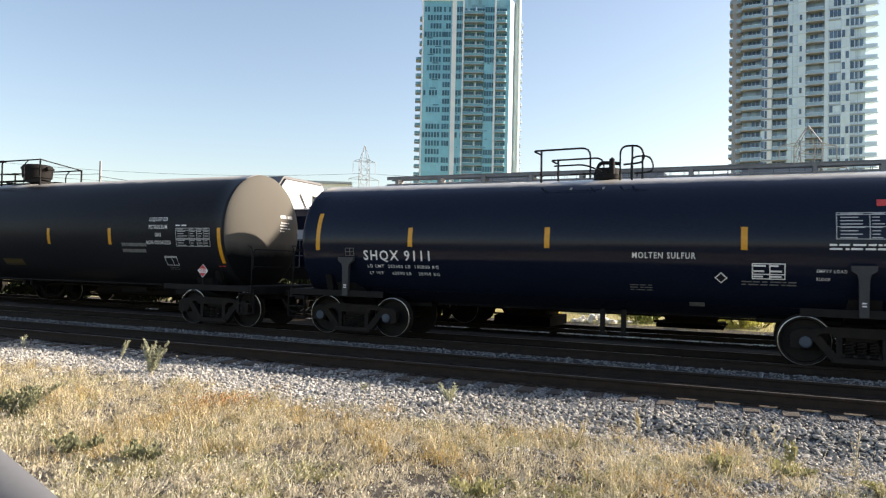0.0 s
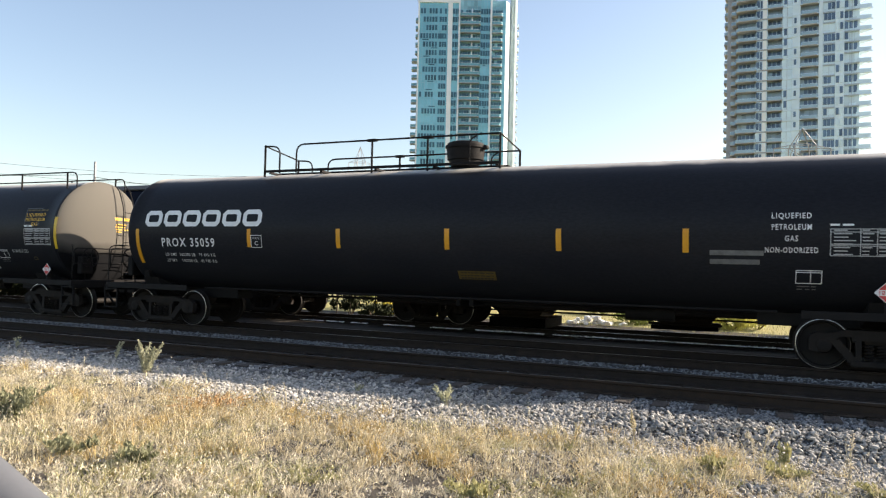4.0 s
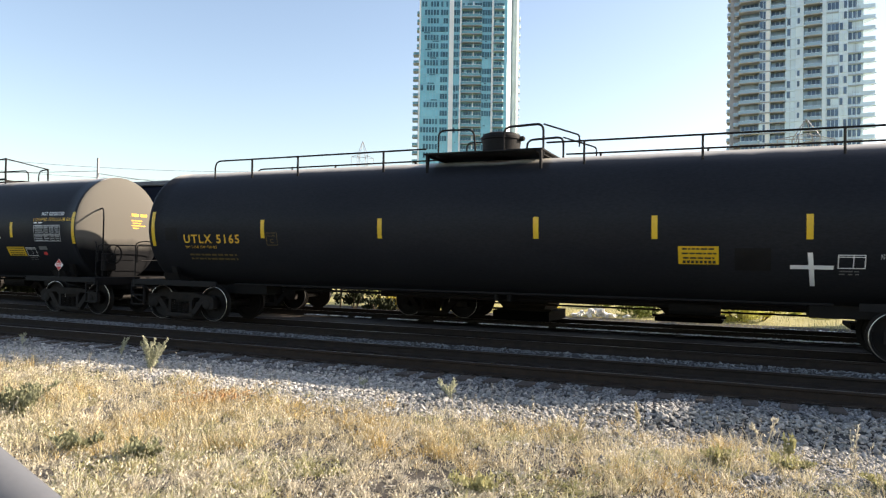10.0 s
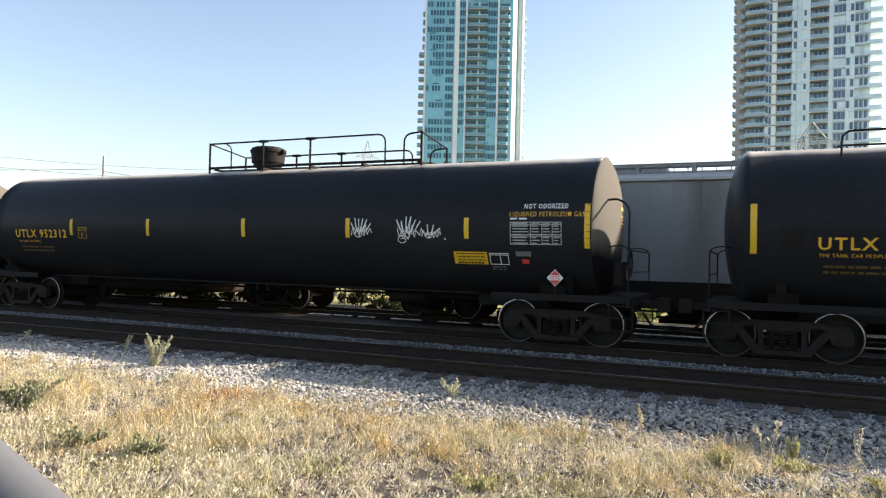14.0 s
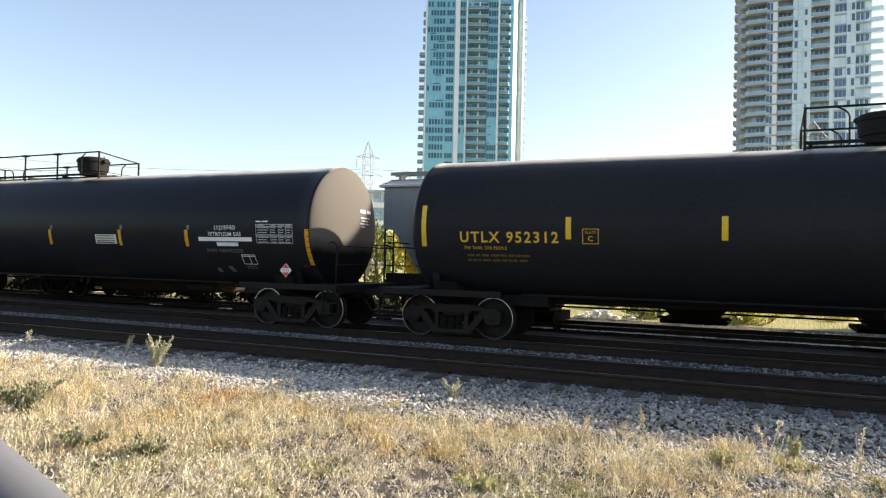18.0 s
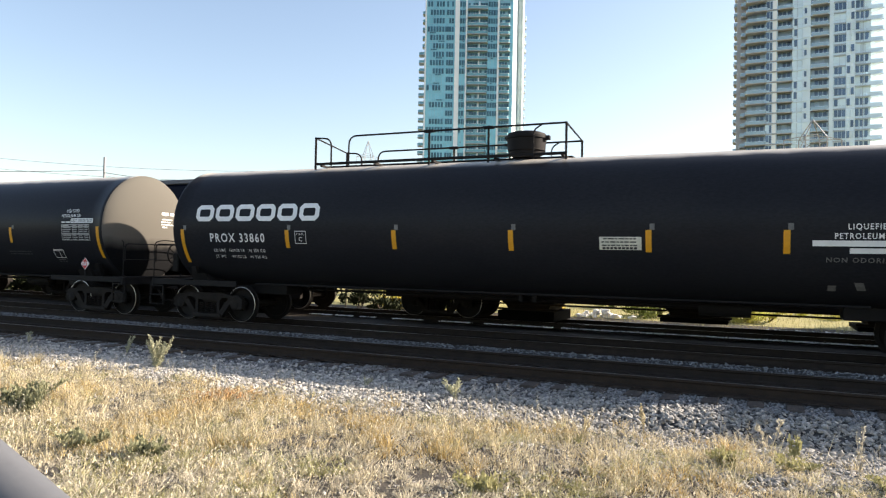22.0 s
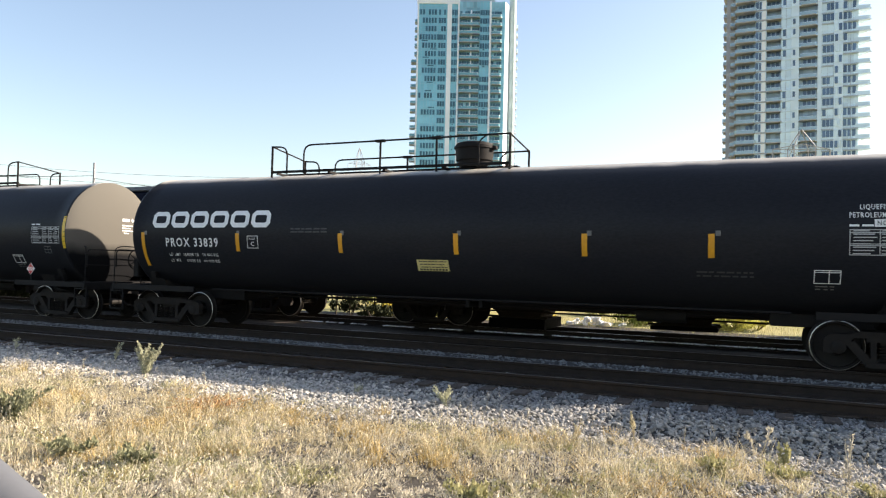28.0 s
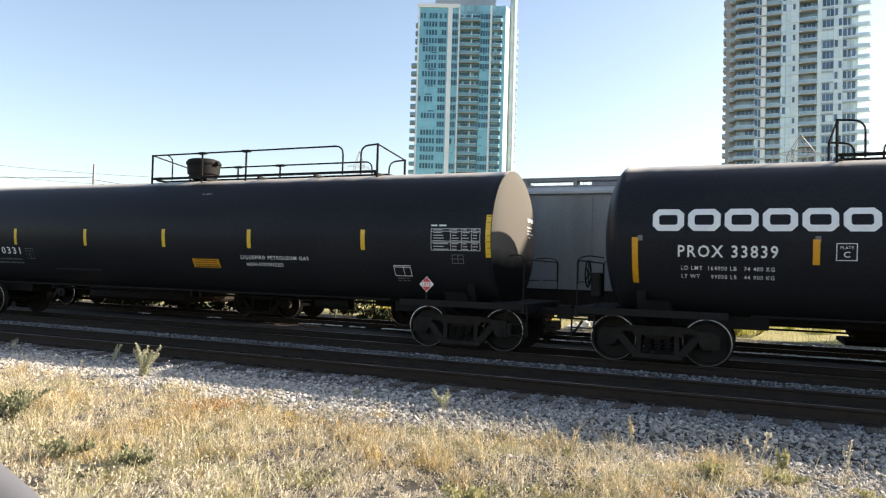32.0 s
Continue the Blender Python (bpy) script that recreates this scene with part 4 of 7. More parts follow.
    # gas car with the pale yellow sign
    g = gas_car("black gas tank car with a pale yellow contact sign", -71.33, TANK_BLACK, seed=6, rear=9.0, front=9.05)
    stripes(g, (-5.57, -2.65, 0.2, 2.93, 5.26), 1.98, 2.42, AMBER_TAPE)
    stripes(g, (-8.64, 8.88), 1.58, 2.44, AMBER_TAPE)
    for x in (-5.54, -2.59, 0.28, 3.03, 5.38, -8.54):
        patch(g, "tape_ghost", x - 0.05, x + 0.04, 2.38, 2.48, GREY_MARK, 0.004)
    owner_block(g, "PROX 33839", ("LD LMT  164000 LB   74 400 KG", "LT WT     99000 LB   44 900 KG"), -7.86, -6.17, 2.09, 0.04)
    plate_mark(g, -5.11, 2.21, WHITE_MARK)
    plate(g, -0.76, -0.01, 1.62, 1.86, PALE_YELLOW, BLACK_MARK, 8, label="pale yellow emergency contact sign")
    write(g, "LIQUEFIED", 7.62, 2.84, 0.09, WHITE_MARK, to=8.11)
    write(g, "PETROLEUM GAS", 7.46, 2.70, 0.09, WHITE_MARK, to=8.23)
    patch(g, "white_label", 7.83, 8.71, 2.54, 2.67, WHITE_MARK, 0.008)
    write(g, "NOT ODORIZED", 7.87, 2.565, 0.08, BLACK_MARK, to=8.67, lift=0.016)
    common_marks(g, (7.46, 8.57, 2.06, 2.50), (7.15, 1.68), (8.31, 1.41))
    bars(g, 5.0, 6.0, 1.62, 1.76, 2, FADED_GREY, seed=14)
    bars(g, -4.0, -3.0, 2.42, 2.56, 2, FADED_GREY, seed=15)

    # last gas car, orange sign
    k = gas_car("black gas tank car with an orange contact sign", -91.95, TANK_DUSTY, mirrored=True, ends=(-1.15, 5.9), seed=7, rear=9.05, front=9.08, deep_front=0.27)
    stripes(k, (-5.48, -2.67, 0.15, 2.87, 6.03), 2.12, 2.57, YELLOW_TAPE)
    stripes(k, (-8.95, 9.01), 2.0, 2.89, YELLOW_TAPE)
    write(k, "0331", -6.15, 1.86, 0.20, WHITE_MARK, to=-5.34, bold=0.016)
    bars(k, -8.0, -6.25, 1.86, 2.06, 1, WHITE_MARK, seed=16)
    bars(k, -7.6, -5.4, 1.56, 1.76, 2, GREY_MARK, seed=17)
    plate_mark(k, -4.97, 1.87, GREY_MARK)
    write(k, "LIQUEFIED PETROLEUM GAS", 2.58, 1.86, 0.09, WHITE_MARK, to=4.55)
    write(k, "NON-ODORIZED", 2.71, 1.70, 0.09, WHITE_MARK, to=3.79)
    common_marks(k, (7.71, 8.84, 2.13, 2.60), (6.96, 1.68), (7.59, 1.40))
    outline(k, 8.18, 8.45, 1.86, 2.05, GREY_MARK, rows=(0.5,), columns=(0.5,), thick=0.012)
    plate(k, 1.02, 1.87, 1.62, 1.84, AMBER_TAPE, BLACK_MARK, 9, label="orange emergency contact sign")
    bars(k, 1.03, 1.36, 3.44, 3.56, 1, GREY_MARK)
    bars(k, -4.2, -2.4, 1.42, 1.52, 1, FADED_GREY, seed=18)


build_cars()


# ---- ground and tracks ----
DRY_SOIL = mat("dry soil", (0.030, 0.025, 0.020), 0.95, vary=0.5, scale=2.6, second=(0.085, 0.073, 0.058), bump=0.6, fine=40)
BALLAST_BED = mat("ballast bed", (0.028, 0.027, 0.027), 0.95, vary=0.5, scale=9, second=(0.075, 0.073, 0.071), bump=0.8, fine=28)
OILY_BED = mat("oily track bed", (0.045, 0.039, 0.034), 0.9, vary=0.5, scale=5, second=(0.090, 0.078, 0.066), bump=0.8, fine=28, specular=0.15)
FAR_GRASS = mat("far verge grass", (0.24, 0.22, 0.055), 0.95, vary=0.4, scale=0.8, second=(0.38, 0.33, 0.15), bump=0.5, fine=9)
STONE_MID = mat("fresh grey ballast stone", (0.112, 0.107, 0.098), 0.8, vary=0.4, scale=14, second=(0.31, 0.295, 0.268), bump=0.3, fine=50, random_tint=0.85)
STONE = mat("crushed grey stone", (0.155, 0.148, 0.135), 0.8, vary=0.4, scale=14, second=(0.38, 0.362, 0.33), bump=0.3, fine=50, random_tint=0.85)
STONE_DARK = mat("grimy crushed stone darkened for shade", (0.105, 0.105, 0.107), 0.9, vary=0.3, scale=12, second=(0.22, 0.218, 0.216), bump=0.3, fine=50, random_tint=0.5)
RAIL_STEEL = mat("rusty rail steel", (0.020, 0.015, 0.012), 0.8, vary=0.4, scale=6, second=(0.040, 0.028, 0.021), bump=0.3, specular=0.2)
RAIL_TOP = mat("worn rail head", (0.20, 0.17, 0.15), 0.4, 0.8, vary=0.4, scale=3, second=(0.30, 0.28, 0.26), bump=0.05)
TIE_WOOD = mat("creosoted tie wood", (0.030, 0.024, 0.020), 0.9, vary=0.5, scale=5, second=(0.065, 0.053, 0.044), bump=0.6, stretch=(4, 0.5, 4), random_tint=0.3)
CREST_STONE = mat("stone whitened for sunlight", (0.86, 0.84, 0.80), 0.8, vary=0.2, scale=4, bump=0.2, random_tint=0.15)
PALE_STONE = mat("pale rubble", (0.68, 0.64, 0.59), 0.9, vary=0.3, scale=4, bump=0.4, random_tint=0.2)
HOPPER_GREY = mat("weathered grey hopper paint", (0.28, 0.275, 0.265), 0.6, vary=0.35, scale=1.1, second=(0.17, 0.16, 0.145), bump=0.08, stretch=(1, 1, 0.25))
HOPPER_ROOF = mat("pale galvanised roof", (0.46, 0.46, 0.45), 0.5, vary=0.3, scale=1.5, second=(0.36, 0.35, 0.34), bump=0.1)
HOPPER_DARK = mat("rusty dark underframe", (0.012, 0.010, 0.0085), 0.8, vary=0.5, scale=3, second=(0.032, 0.021, 0.014), bump=0.3, specular=0.2)
GRATING = mat("grey steel grating", (0.18, 0.175, 0.17), 0.6, 0.3, vary=0.3, scale=3, bump=0.2)


def dip(x, y):
    """The gravel lies a little lower where the bank washes out."""
    side = max(0.0, min(1.0, (x + 3.2) / 2.2))
    return side * float(np.interp(y, (7.6, 8.4, 9.35, 9.8, 10.2, 10.5), (0.0, -0.08, -0.10, 0.05, 0.03, 0.0)))


def build_ground():
    bm = bmesh.new()
    ys = [-60, -8, 0, 4, 6, 7.4, 8.3, 9.1, 9.35, 9.8, 10.3, 11.0, 13.0, 13.35, 13.8, 14.3, 17.0, 17.6, 18.0, 18.9, 22.0, 22.6, 23.5, 26, 32, 60, 120, 600, 3000]
    zs = [-0.3, -0.35, -0.38, -0.38, -0.39, -0.38, -0.37, -0.36, -0.342, -0.31, -0.24, -0.22, -0.22, -0.12, -0.11, -0.2, -0.2, -0.15, -0.15, -0.2, -0.2, -0.3, -0.42, -0.30, -0.05,
          0.2, 0, -2, -4]
    kinds = [0, 0, 0, 0, 0, 0, 1, 1, 1, 1, 1, 2, 2, 1, 1, 2, 2, 2, 2, 2, 2, 2, 2, 3, 3, 3, 3, 3]
    xs = [-3000, -600, -200, -100, -60, -40, -30, -24, *np.arange(-20, 6.1, 0.5), 9, 12, 20, 40, 100, 600, 3000]
    grid = []
    for y, z in zip(ys, zs):
        row = []
        for x in xs:
            near = -21 < x < 7 and 3 < y < 10
            d = noise.noise(Vector((x * 0.9, y * 0.9, 0))) * 0.035 + dip(x, y) if near else 0.0
            row.append(bm.verts.new((x, y, z + d)))
        grid.append(row)
    for a, b, k in zip(grid, grid[1:], kinds):
        for j in range(len(xs) - 1):
            f = bm.faces.new((a[j], a[j + 1], b[j + 1], b[j]))
            f.material_index = k
    ob = part("ground", bm, (DRY_SOIL, BALLAST_BED, OILY_BED, FAR_GRASS), smooth=True)
    return tagged(ob, "dry ground with grey ballast under three tracks", "ground", kind="structure")


def rail(y, x0=-220.0, x1=90.0):
    bm = bmesh.new()
    sec = [(-0.07, -0.18), (-0.07, -0.165), (-0.012, -0.14), (-0.009, -0.05), (-0.036, -0.035), (-0.036, -0.006), (-0.03, 0.0), (0.03, 0.0), (0.036, -0.006),
           (0.036, -0.035), (0.009, -0.05), (0.012, -0.14), (0.07, -0.165), (0.07, -0.18)]
    prism(bm, [(y + a, b) for a, b in sec], x1 - x0, "x", x0)
    for f in bm.faces:
        c = f.calc_center_median()
        f.material_index = 1 if abs(f.normal.z) > 0.9 and c.z > -0.002 else 0
    return tagged(part("rail", bm, (RAIL_STEEL, RAIL_TOP)), "rusty steel rail with a worn bright head", "rail", "rails", "structure")


def build_ties():
    """Timber ties of the empty track, with their plates and spikes; those of the other tracks lie in deep shade."""
    rnd = random.Random(4)
    meshes = []
    for k in range(4):
        bm = bmesh.new()
        box(bm, -0.115, 0.115, -1.30, 1.30, -0.10, 0.0, 0.012)
        for v in bm.verts:
            v.co += Vector((rnd.uniform(-1, 1), rnd.uniform(-2, 2), rnd.uniform(-0.6, 0.6))) * 0.008
        ob = part("tie", bm, TIE_WOOD)
        meshes.append(ob.data)
        bpy.data.objects.remove(ob)
    bm = bmesh.new()
    box(bm, -0.09, 0.09, -0.17, 0.17, 0.0, 0.016, 0.004)
    for y in (-0.1, 0.1):
        for x in (-0.05, 0.05):
            box(bm, x - 0.014, x + 0.014, y - 0.016, y + 0.016, 0.015, 0.04)
    ob = part("tie_plate", bm, RAIL_STEEL)
    plate = ob.data
    bpy.data.objects.remove(ob)
    for yc, x0, x1, full in ((11.715, -34, 6, True), (TRACK_Y, -30, 6, False)):
        x = x0
        while x < x1:
            t = tagged(new("tie", rnd.choice(meshes)), "dark creosoted timber railway tie", "railway tie", "ties under the rails", "structure")
            t.matrix_basis = pose(x + rnd.uniform(-0.03, 0.03), yc + rnd.uniform(-0.05, 0.05), -0.197, rnd.uniform(-0.3, 0.3), 0, rnd.uniform(-1.5, 1.5))
            if full:
                for y in (-0.715, 0.715):
                    p = new("tie_plate", plate)
                    p.parent, p.location = t, (0, y, 0.0)
            x += 0.53


def scattered(name, shapes, places, material, label, category, flat=False):
    """One mesh of many small pieces: places are rows of x, y, z, size x, size y, size z, turn about z, lean."""
    rows = np.array(places, dtype=float)
    verts, faces, base = [], [], 0
    for k, (vs, fs) in enumerate(shapes):
        q = rows[k::len(shapes)]
        if not len(q):
            continue
        p = vs[None] * q[:, None, 3:6]
        ca, sa, cb, sb = (g(q[:, None, j]) for j, g in ((6, np.cos), (6, np.sin), (7, np.cos), (7, np.sin)))
        px, py, pz = p[..., 0] * cb + p[..., 2] * sb, p[..., 1], p[..., 2] * cb - p[..., 0] * sb
        p = np.stack((px * ca - py * sa + q[:, None, 0], px * sa + py * ca + q[:, None, 1], pz + q[:, None, 2]), -1)
        verts.append(p.reshape(-1, 3))
        faces.append((fs[None] + base + len(vs) * np.arange(len(q))[:, None, None]).reshape(-1, fs.shape[1]))
        base += len(vs) * len(q)
    me = bpy.data.meshes.new(name)
    v, f = np.concatenate(verts), np.concatenate(faces)
    n = f.shape[1]
    me.vertices.add(len(v))
    me.vertices.foreach_set("co", v.astype(np.float32).ravel())
    me.loops.add(f.size)
    me.loops.foreach_set("vertex_index", f.astype(np.int32).ravel())
    me.polygons.add(len(f))
    me.polygons.foreach_set("loop_start", np.arange(0, f.size, n, dtype=np.int32))
    me.update(calc_edges=True)
    me.validate()
    if flat:
        me.shade_flat()
    me.materials.append(material)
    return tagged(new(name, me), label, category, kind="stuff")


def stone_shapes(count=10, seed=2):
    rnd = np.random.RandomState(seed)
    out = []
    for k in range(count):
        bm = bmesh.new()
        bmesh.ops.create_icosphere(bm, subdivisions=1, radius=0.5)
        for v in bm.verts:
            v.co *= rnd.uniform(0.62, 1.3)
            v.co.x = max(-0.42, min(0.45, v.co.x))
            v.co.z = max(-0.4, min(0.38, v.co.z))
        bm.verts.index_update()
        out.append((np.array([v.co[:] for v in bm.verts]), np.array([[v.index for v in f.verts] for f in bm.faces])))
        bm.free()
    return out


def surface(y):
    """Height of the ground between the camera and the tracks."""
    return float(np.interp(y, (0, 4, 6, 7.4, 8.3, 9.1, 9.8, 10.3, 11.0), (-0.38, -0.38, -0.39, -0.38, -0.37, -0.36, -0.31, -0.24, -0.22)))


def build_stones():
    rnd = np.random.RandomState(7)
    shapes = stone_shapes()

    def rows(n, x0, x1, y0, y1, lo, hi, z=None, edge=None):
        out = []
        while len(out) < n:
            x, y = rnd.uniform(x0, x1), rnd.uniform(y0, y1)
            if edge and rnd.uniform() > edge(x, y):
                continue
            s = lo * (hi / lo) ** rnd.uniform()
            h = (surface(y) if z is None else z(y)) + s * rnd.uniform(-0.05, 0.3)
            if -21 < x < 7 and z is None:
                h += noise.noise(Vector((x * 0.9, y * 0.9, 0))) * 0.035 + dip(x, y)
            out.append((x, y, h, s * rnd.uniform(0.9, 1.6), s * rnd.uniform(0.6, 1.1), s * rnd.uniform(0.45, 0.9), rnd.uniform(0, 6.28), rnd.uniform(-0.8, 0.8)))
        return out

    def thin(x, y):
        line = 8.55 + 0.35 * noise.noise(Vector((x * 0.5, 3.1, 0))) + (0.5 if x < -8 else 0) - (1.1 if x > -1.5 else 0)
        return max(0.05, min(1.0, (y - line) / 0.5 + 0.6)) * max(0.08, min(1.0, (10.25 - y) / 0.35))

    def aged(x, y):
        return max(0.0, min(1.0, (-3.4 - x) / 3.5 + 0.4 * noise.noise(Vector((x * 0.8, y * 0.8, 9.0)))))
    scattered("fresh_ballast_stones", shapes, rows(19000, -9, 3.6, 7.0, 10.6, 0.022, 0.072, edge=lambda x, y: thin(x, y) * (1.0 - aged(x, y))), STONE_MID, "sunlit fresh grey ballast stones",
              "ballast", True)
    scattered("ballast_stones", shapes, rows(15500, -17, 1.0, 7.0, 10.6, 0.024, 0.090, edge=lambda x, y: thin(x, y) * max(0.04, aged(x, y))), STONE, "sunlit crushed grey ballast stones", "ballast", True)
    # Darker stones beside the near rail put the train's shade into the colour.
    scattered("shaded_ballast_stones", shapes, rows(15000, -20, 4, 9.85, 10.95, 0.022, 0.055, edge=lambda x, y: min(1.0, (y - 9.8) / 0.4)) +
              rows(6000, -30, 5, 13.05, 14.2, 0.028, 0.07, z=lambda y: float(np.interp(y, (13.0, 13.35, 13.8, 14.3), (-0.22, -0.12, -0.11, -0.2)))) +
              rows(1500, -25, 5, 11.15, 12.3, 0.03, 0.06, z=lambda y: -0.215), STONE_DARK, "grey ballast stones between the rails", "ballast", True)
    scattered("bank_rocks", shapes, rows(1300, -4.5, 3.4, 9.1, 9.85, 0.035, 0.105) + rows(260, -3.0, 3.4, 7.2, 9.3, 0.03, 0.09) + rows(350, -16, -4.5, 8.6, 10.0, 0.035, 0.085), STONE_MID, "larger broken rocks on the gravel bank", "rocks", True)
    # White stones paint in the thin sunlit line along the far track.
    scattered("pale_crest_stones", shapes, [r for r in rows(4200, -26, 6, 18.76, 18.92, 0.02, 0.05, z=lambda y: -0.085) if noise.noise(Vector((r[0] * 1.3, 0, 5))) > -0.35 - 0.05 * (r[0] + 6)],
              CREST_STONE, "stones whitened as sunlight along the shoulder of the far track", "stones", True)
    scattered("verge_stones", shapes, rows(9000, -11, 2.0, 3.6, 8.2, 0.010, 0.042) + rows(60, -8, 2.0, 3.8, 7.4, 0.05, 0.08), STONE, "loose pale stones in the dry grass", "stones", True)


# ---- towers and the far side ----
GLAZING = mat("blue-green tower glazing", (0.20, 0.50, 0.60), 0.16, 0.2, vary=0.15, scale=0.12, second=(0.29, 0.62, 0.71), bump=0, random_tint=0.10)
WINDOW_DARK = mat("dark window glass", (0.075, 0.125, 0.20), 0.10, 0.1, vary=0.2, scale=0.3, bump=0, random_tint=0.3)
PALE_GLASS = mat("pale tower glazing", (0.62, 0.75, 0.82), 0.2, 0.1, vary=0.15, scale=0.15, second=(0.64, 0.79, 0.86), bump=0, random_tint=0.12)
WHITE_PANEL = mat("white tower panel", (0.80, 0.84, 0.88), 0.6, vary=0.12, scale=0.2, bump=0.05, fine=4)
SLAB_GREY = mat("grey balcony slab", (0.32, 0.37, 0.42), 0.8, vary=0.2, scale=0.3, bump=0.05, fine=4)
SLAB_BROWN = mat("taupe balcony slab", (0.33, 0.33, 0.35), 0.8, vary=0.2, scale=0.3, bump=0.05, fine=4)
# Recessed glazing is a darker tone: the balconies' shade put into its colour.
RECESS_GLASS = mat("shaded balcony glazing", (0.24, 0.36, 0.46), 0.2, 0.1, vary=0.2, scale=0.15, second=(0.38, 0.48, 0.55), bump=0, random_tint=0.25)
BALCONY_GLASS = mat("balcony railing glass", (0.24, 0.35, 0.43), 0.15, 0.1, vary=0.2, scale=0.2, bump=0)
# The blue tower's recess glass has its shade in the colour too.
CYAN_RECESS = mat("shaded cyan balcony glazing", (0.19, 0.41, 0.49), 0.2, 0.1, vary=0.2, scale=0.15, second=(0.28, 0.53, 0.61), bump=0, random_tint=0.25)
CYAN_RAILING = mat("cyan balcony railing glass", (0.13, 0.30, 0.36), 0.15, 0.1, vary=0.2, scale=0.2, bump=0)
CYAN_DARK = mat("dark teal window glass", (0.045, 0.12, 0.16), 0.10, 0.1, vary=0.2, scale=0.3, bump=0, random_tint=0.3)
PALE_PANEL = mat("pale blue-grey tower panel", (0.60, 0.72, 0.82), 0.6, vary=0.12, scale=0.2, bump=0.05, fine=4)
PIER_GREEN = mat("grey-green pier concrete", (0.36, 0.46, 0.48), 0.7, vary=0.15, scale=0.3, bump=0.05, fine=4)
SHARED = {}


def shared(key, bm, material, parent, at, label=""):
    """A part that shares its mesh with its likes."""
    if key not in SHARED:
        ob = part(key[0], bm(), material)
        SHARED[key] = ob.data
        bpy.data.objects.remove(ob)
    ob = new(key[0], SHARED[key])
    ob.parent, ob.location = parent, at
    return tagged(ob, label)


def window_bm(w, h):
    bm = bmesh.new()
    box(bm, -w / 2, w / 2, -0.10, 0.03, 0, h)
    return bm


def slab_bm(w, deep, thick):
    """A slab with cut front corners."""
    bm = bmesh.new()
    c = min(0.9, w * 0.3)
    prism(bm, [(-w / 2, 0), (-w / 2, -deep + c * 0.5), (-w / 2 + c * 0.6, -deep), (w / 2 - c * 0.6, -deep), (w / 2, -deep + c * 0.5), (w / 2, 0)], thick, "z", -thick)
    return bm


def railing_bm(w, deep):
    """A glass railing with a pale cap, bent round the slab's front."""
    bm = bmesh.new()
    c = min(0.9, w * 0.3)
    q = 0.06
    path = [(-w / 2 + q, -0.1), (-w / 2 + q, -deep + c * 0.5), (-w / 2 + c * 0.6, -deep + q), (w / 2 - c * 0.6, -deep + q), (w / 2 - q, -deep + c * 0.5), (w / 2 - q, -0.1)]
    for z0, z1, t, mi in ((0.04, 0.80, 0.025, 0), (0.80, 0.86, 0.04, 1)):
        rings = [[bm.verts.new((x * k, y * k, z)) for k, z in ((1 + t / max(w, 2), z0), (1 + t / max(w, 2), z1), (1 - t / max(w, 2), z1), (1 - t / max(w, 2), z0))] for x, y in path]
        for a, b in zip(rings, rings[1:]):
            for i in range(4):
                bm.faces.new((a[i], a[(i + 1) % 4], b[(i + 1) % 4], b[i])).material_index = mi
    return bm


def balcony(ob, kind, w, deep, thick, slab, at, glass=None):
    p = shared(("balcony", kind), lambda: slab_bm(w, deep, thick), slab, ob, at)
    shared(("glass_railing", kind), lambda: railing_bm(w, deep), (glass or BALCONY_GLASS, WHITE_PANEL if glass else PALE_PANEL), p, (0, 0, 0))


def curtain(ob, name, u0, u1, y, z0, z1, floor, step, material, gap=0.05):
    """Curtain wall of separate panes with a spandrel at each floor, joined as one part."""
    verts, faces = [], []
    n = max(1, round((u1 - u0) / step))
    w = (u1 - u0) / n
    z = z0
    while z < z1 - 0.1:
        for k in range(n):
            for a, b in ((0.0, 0.75), (0.78, floor - 0.05)):
                i = len(verts)
                x0, x1 = u0 + k * w + gap / 2, u0 + (k + 1) * w - gap / 2
                verts += [(x0, y, z + a), (x1, y, z + a), (x1, y, z + b), (x0, y, z + b), (x0, y + 0.12, z + a), (x1, y + 0.12, z + a), (x1, y + 0.12, z + b), (x0, y + 0.12, z + b)]
                faces += [(i, i + 1, i + 2, i + 3), (i + 4, i, i + 3, i + 7), (i + 1, i + 5, i + 6, i + 2), (i + 3, i + 2, i + 6, i + 7)]
        z += floor
    me = bpy.data.meshes.new(name)
    me.from_pydata(verts, [], faces)
    me.materials.append(material)
    p = new(name, me)
    p.parent = ob
    return tagged(p, kind="stuff")


def solid(ob, name, material, *boxes, bevel=0.0, label=""):
    bm = bmesh.new()
    for b in boxes:
        box(bm, *b, bevel)
    return part(name, bm, material, ob, label)


def tower_at(bearing, dist, label):
    a = radians(bearing)
    return empty("apartment_tower", Matrix.Translation((dist * math.sin(a), dist * math.cos(a), 0)) @ pose(0, 0, 0, 0, 0, -bearing), label, "apartment tower")


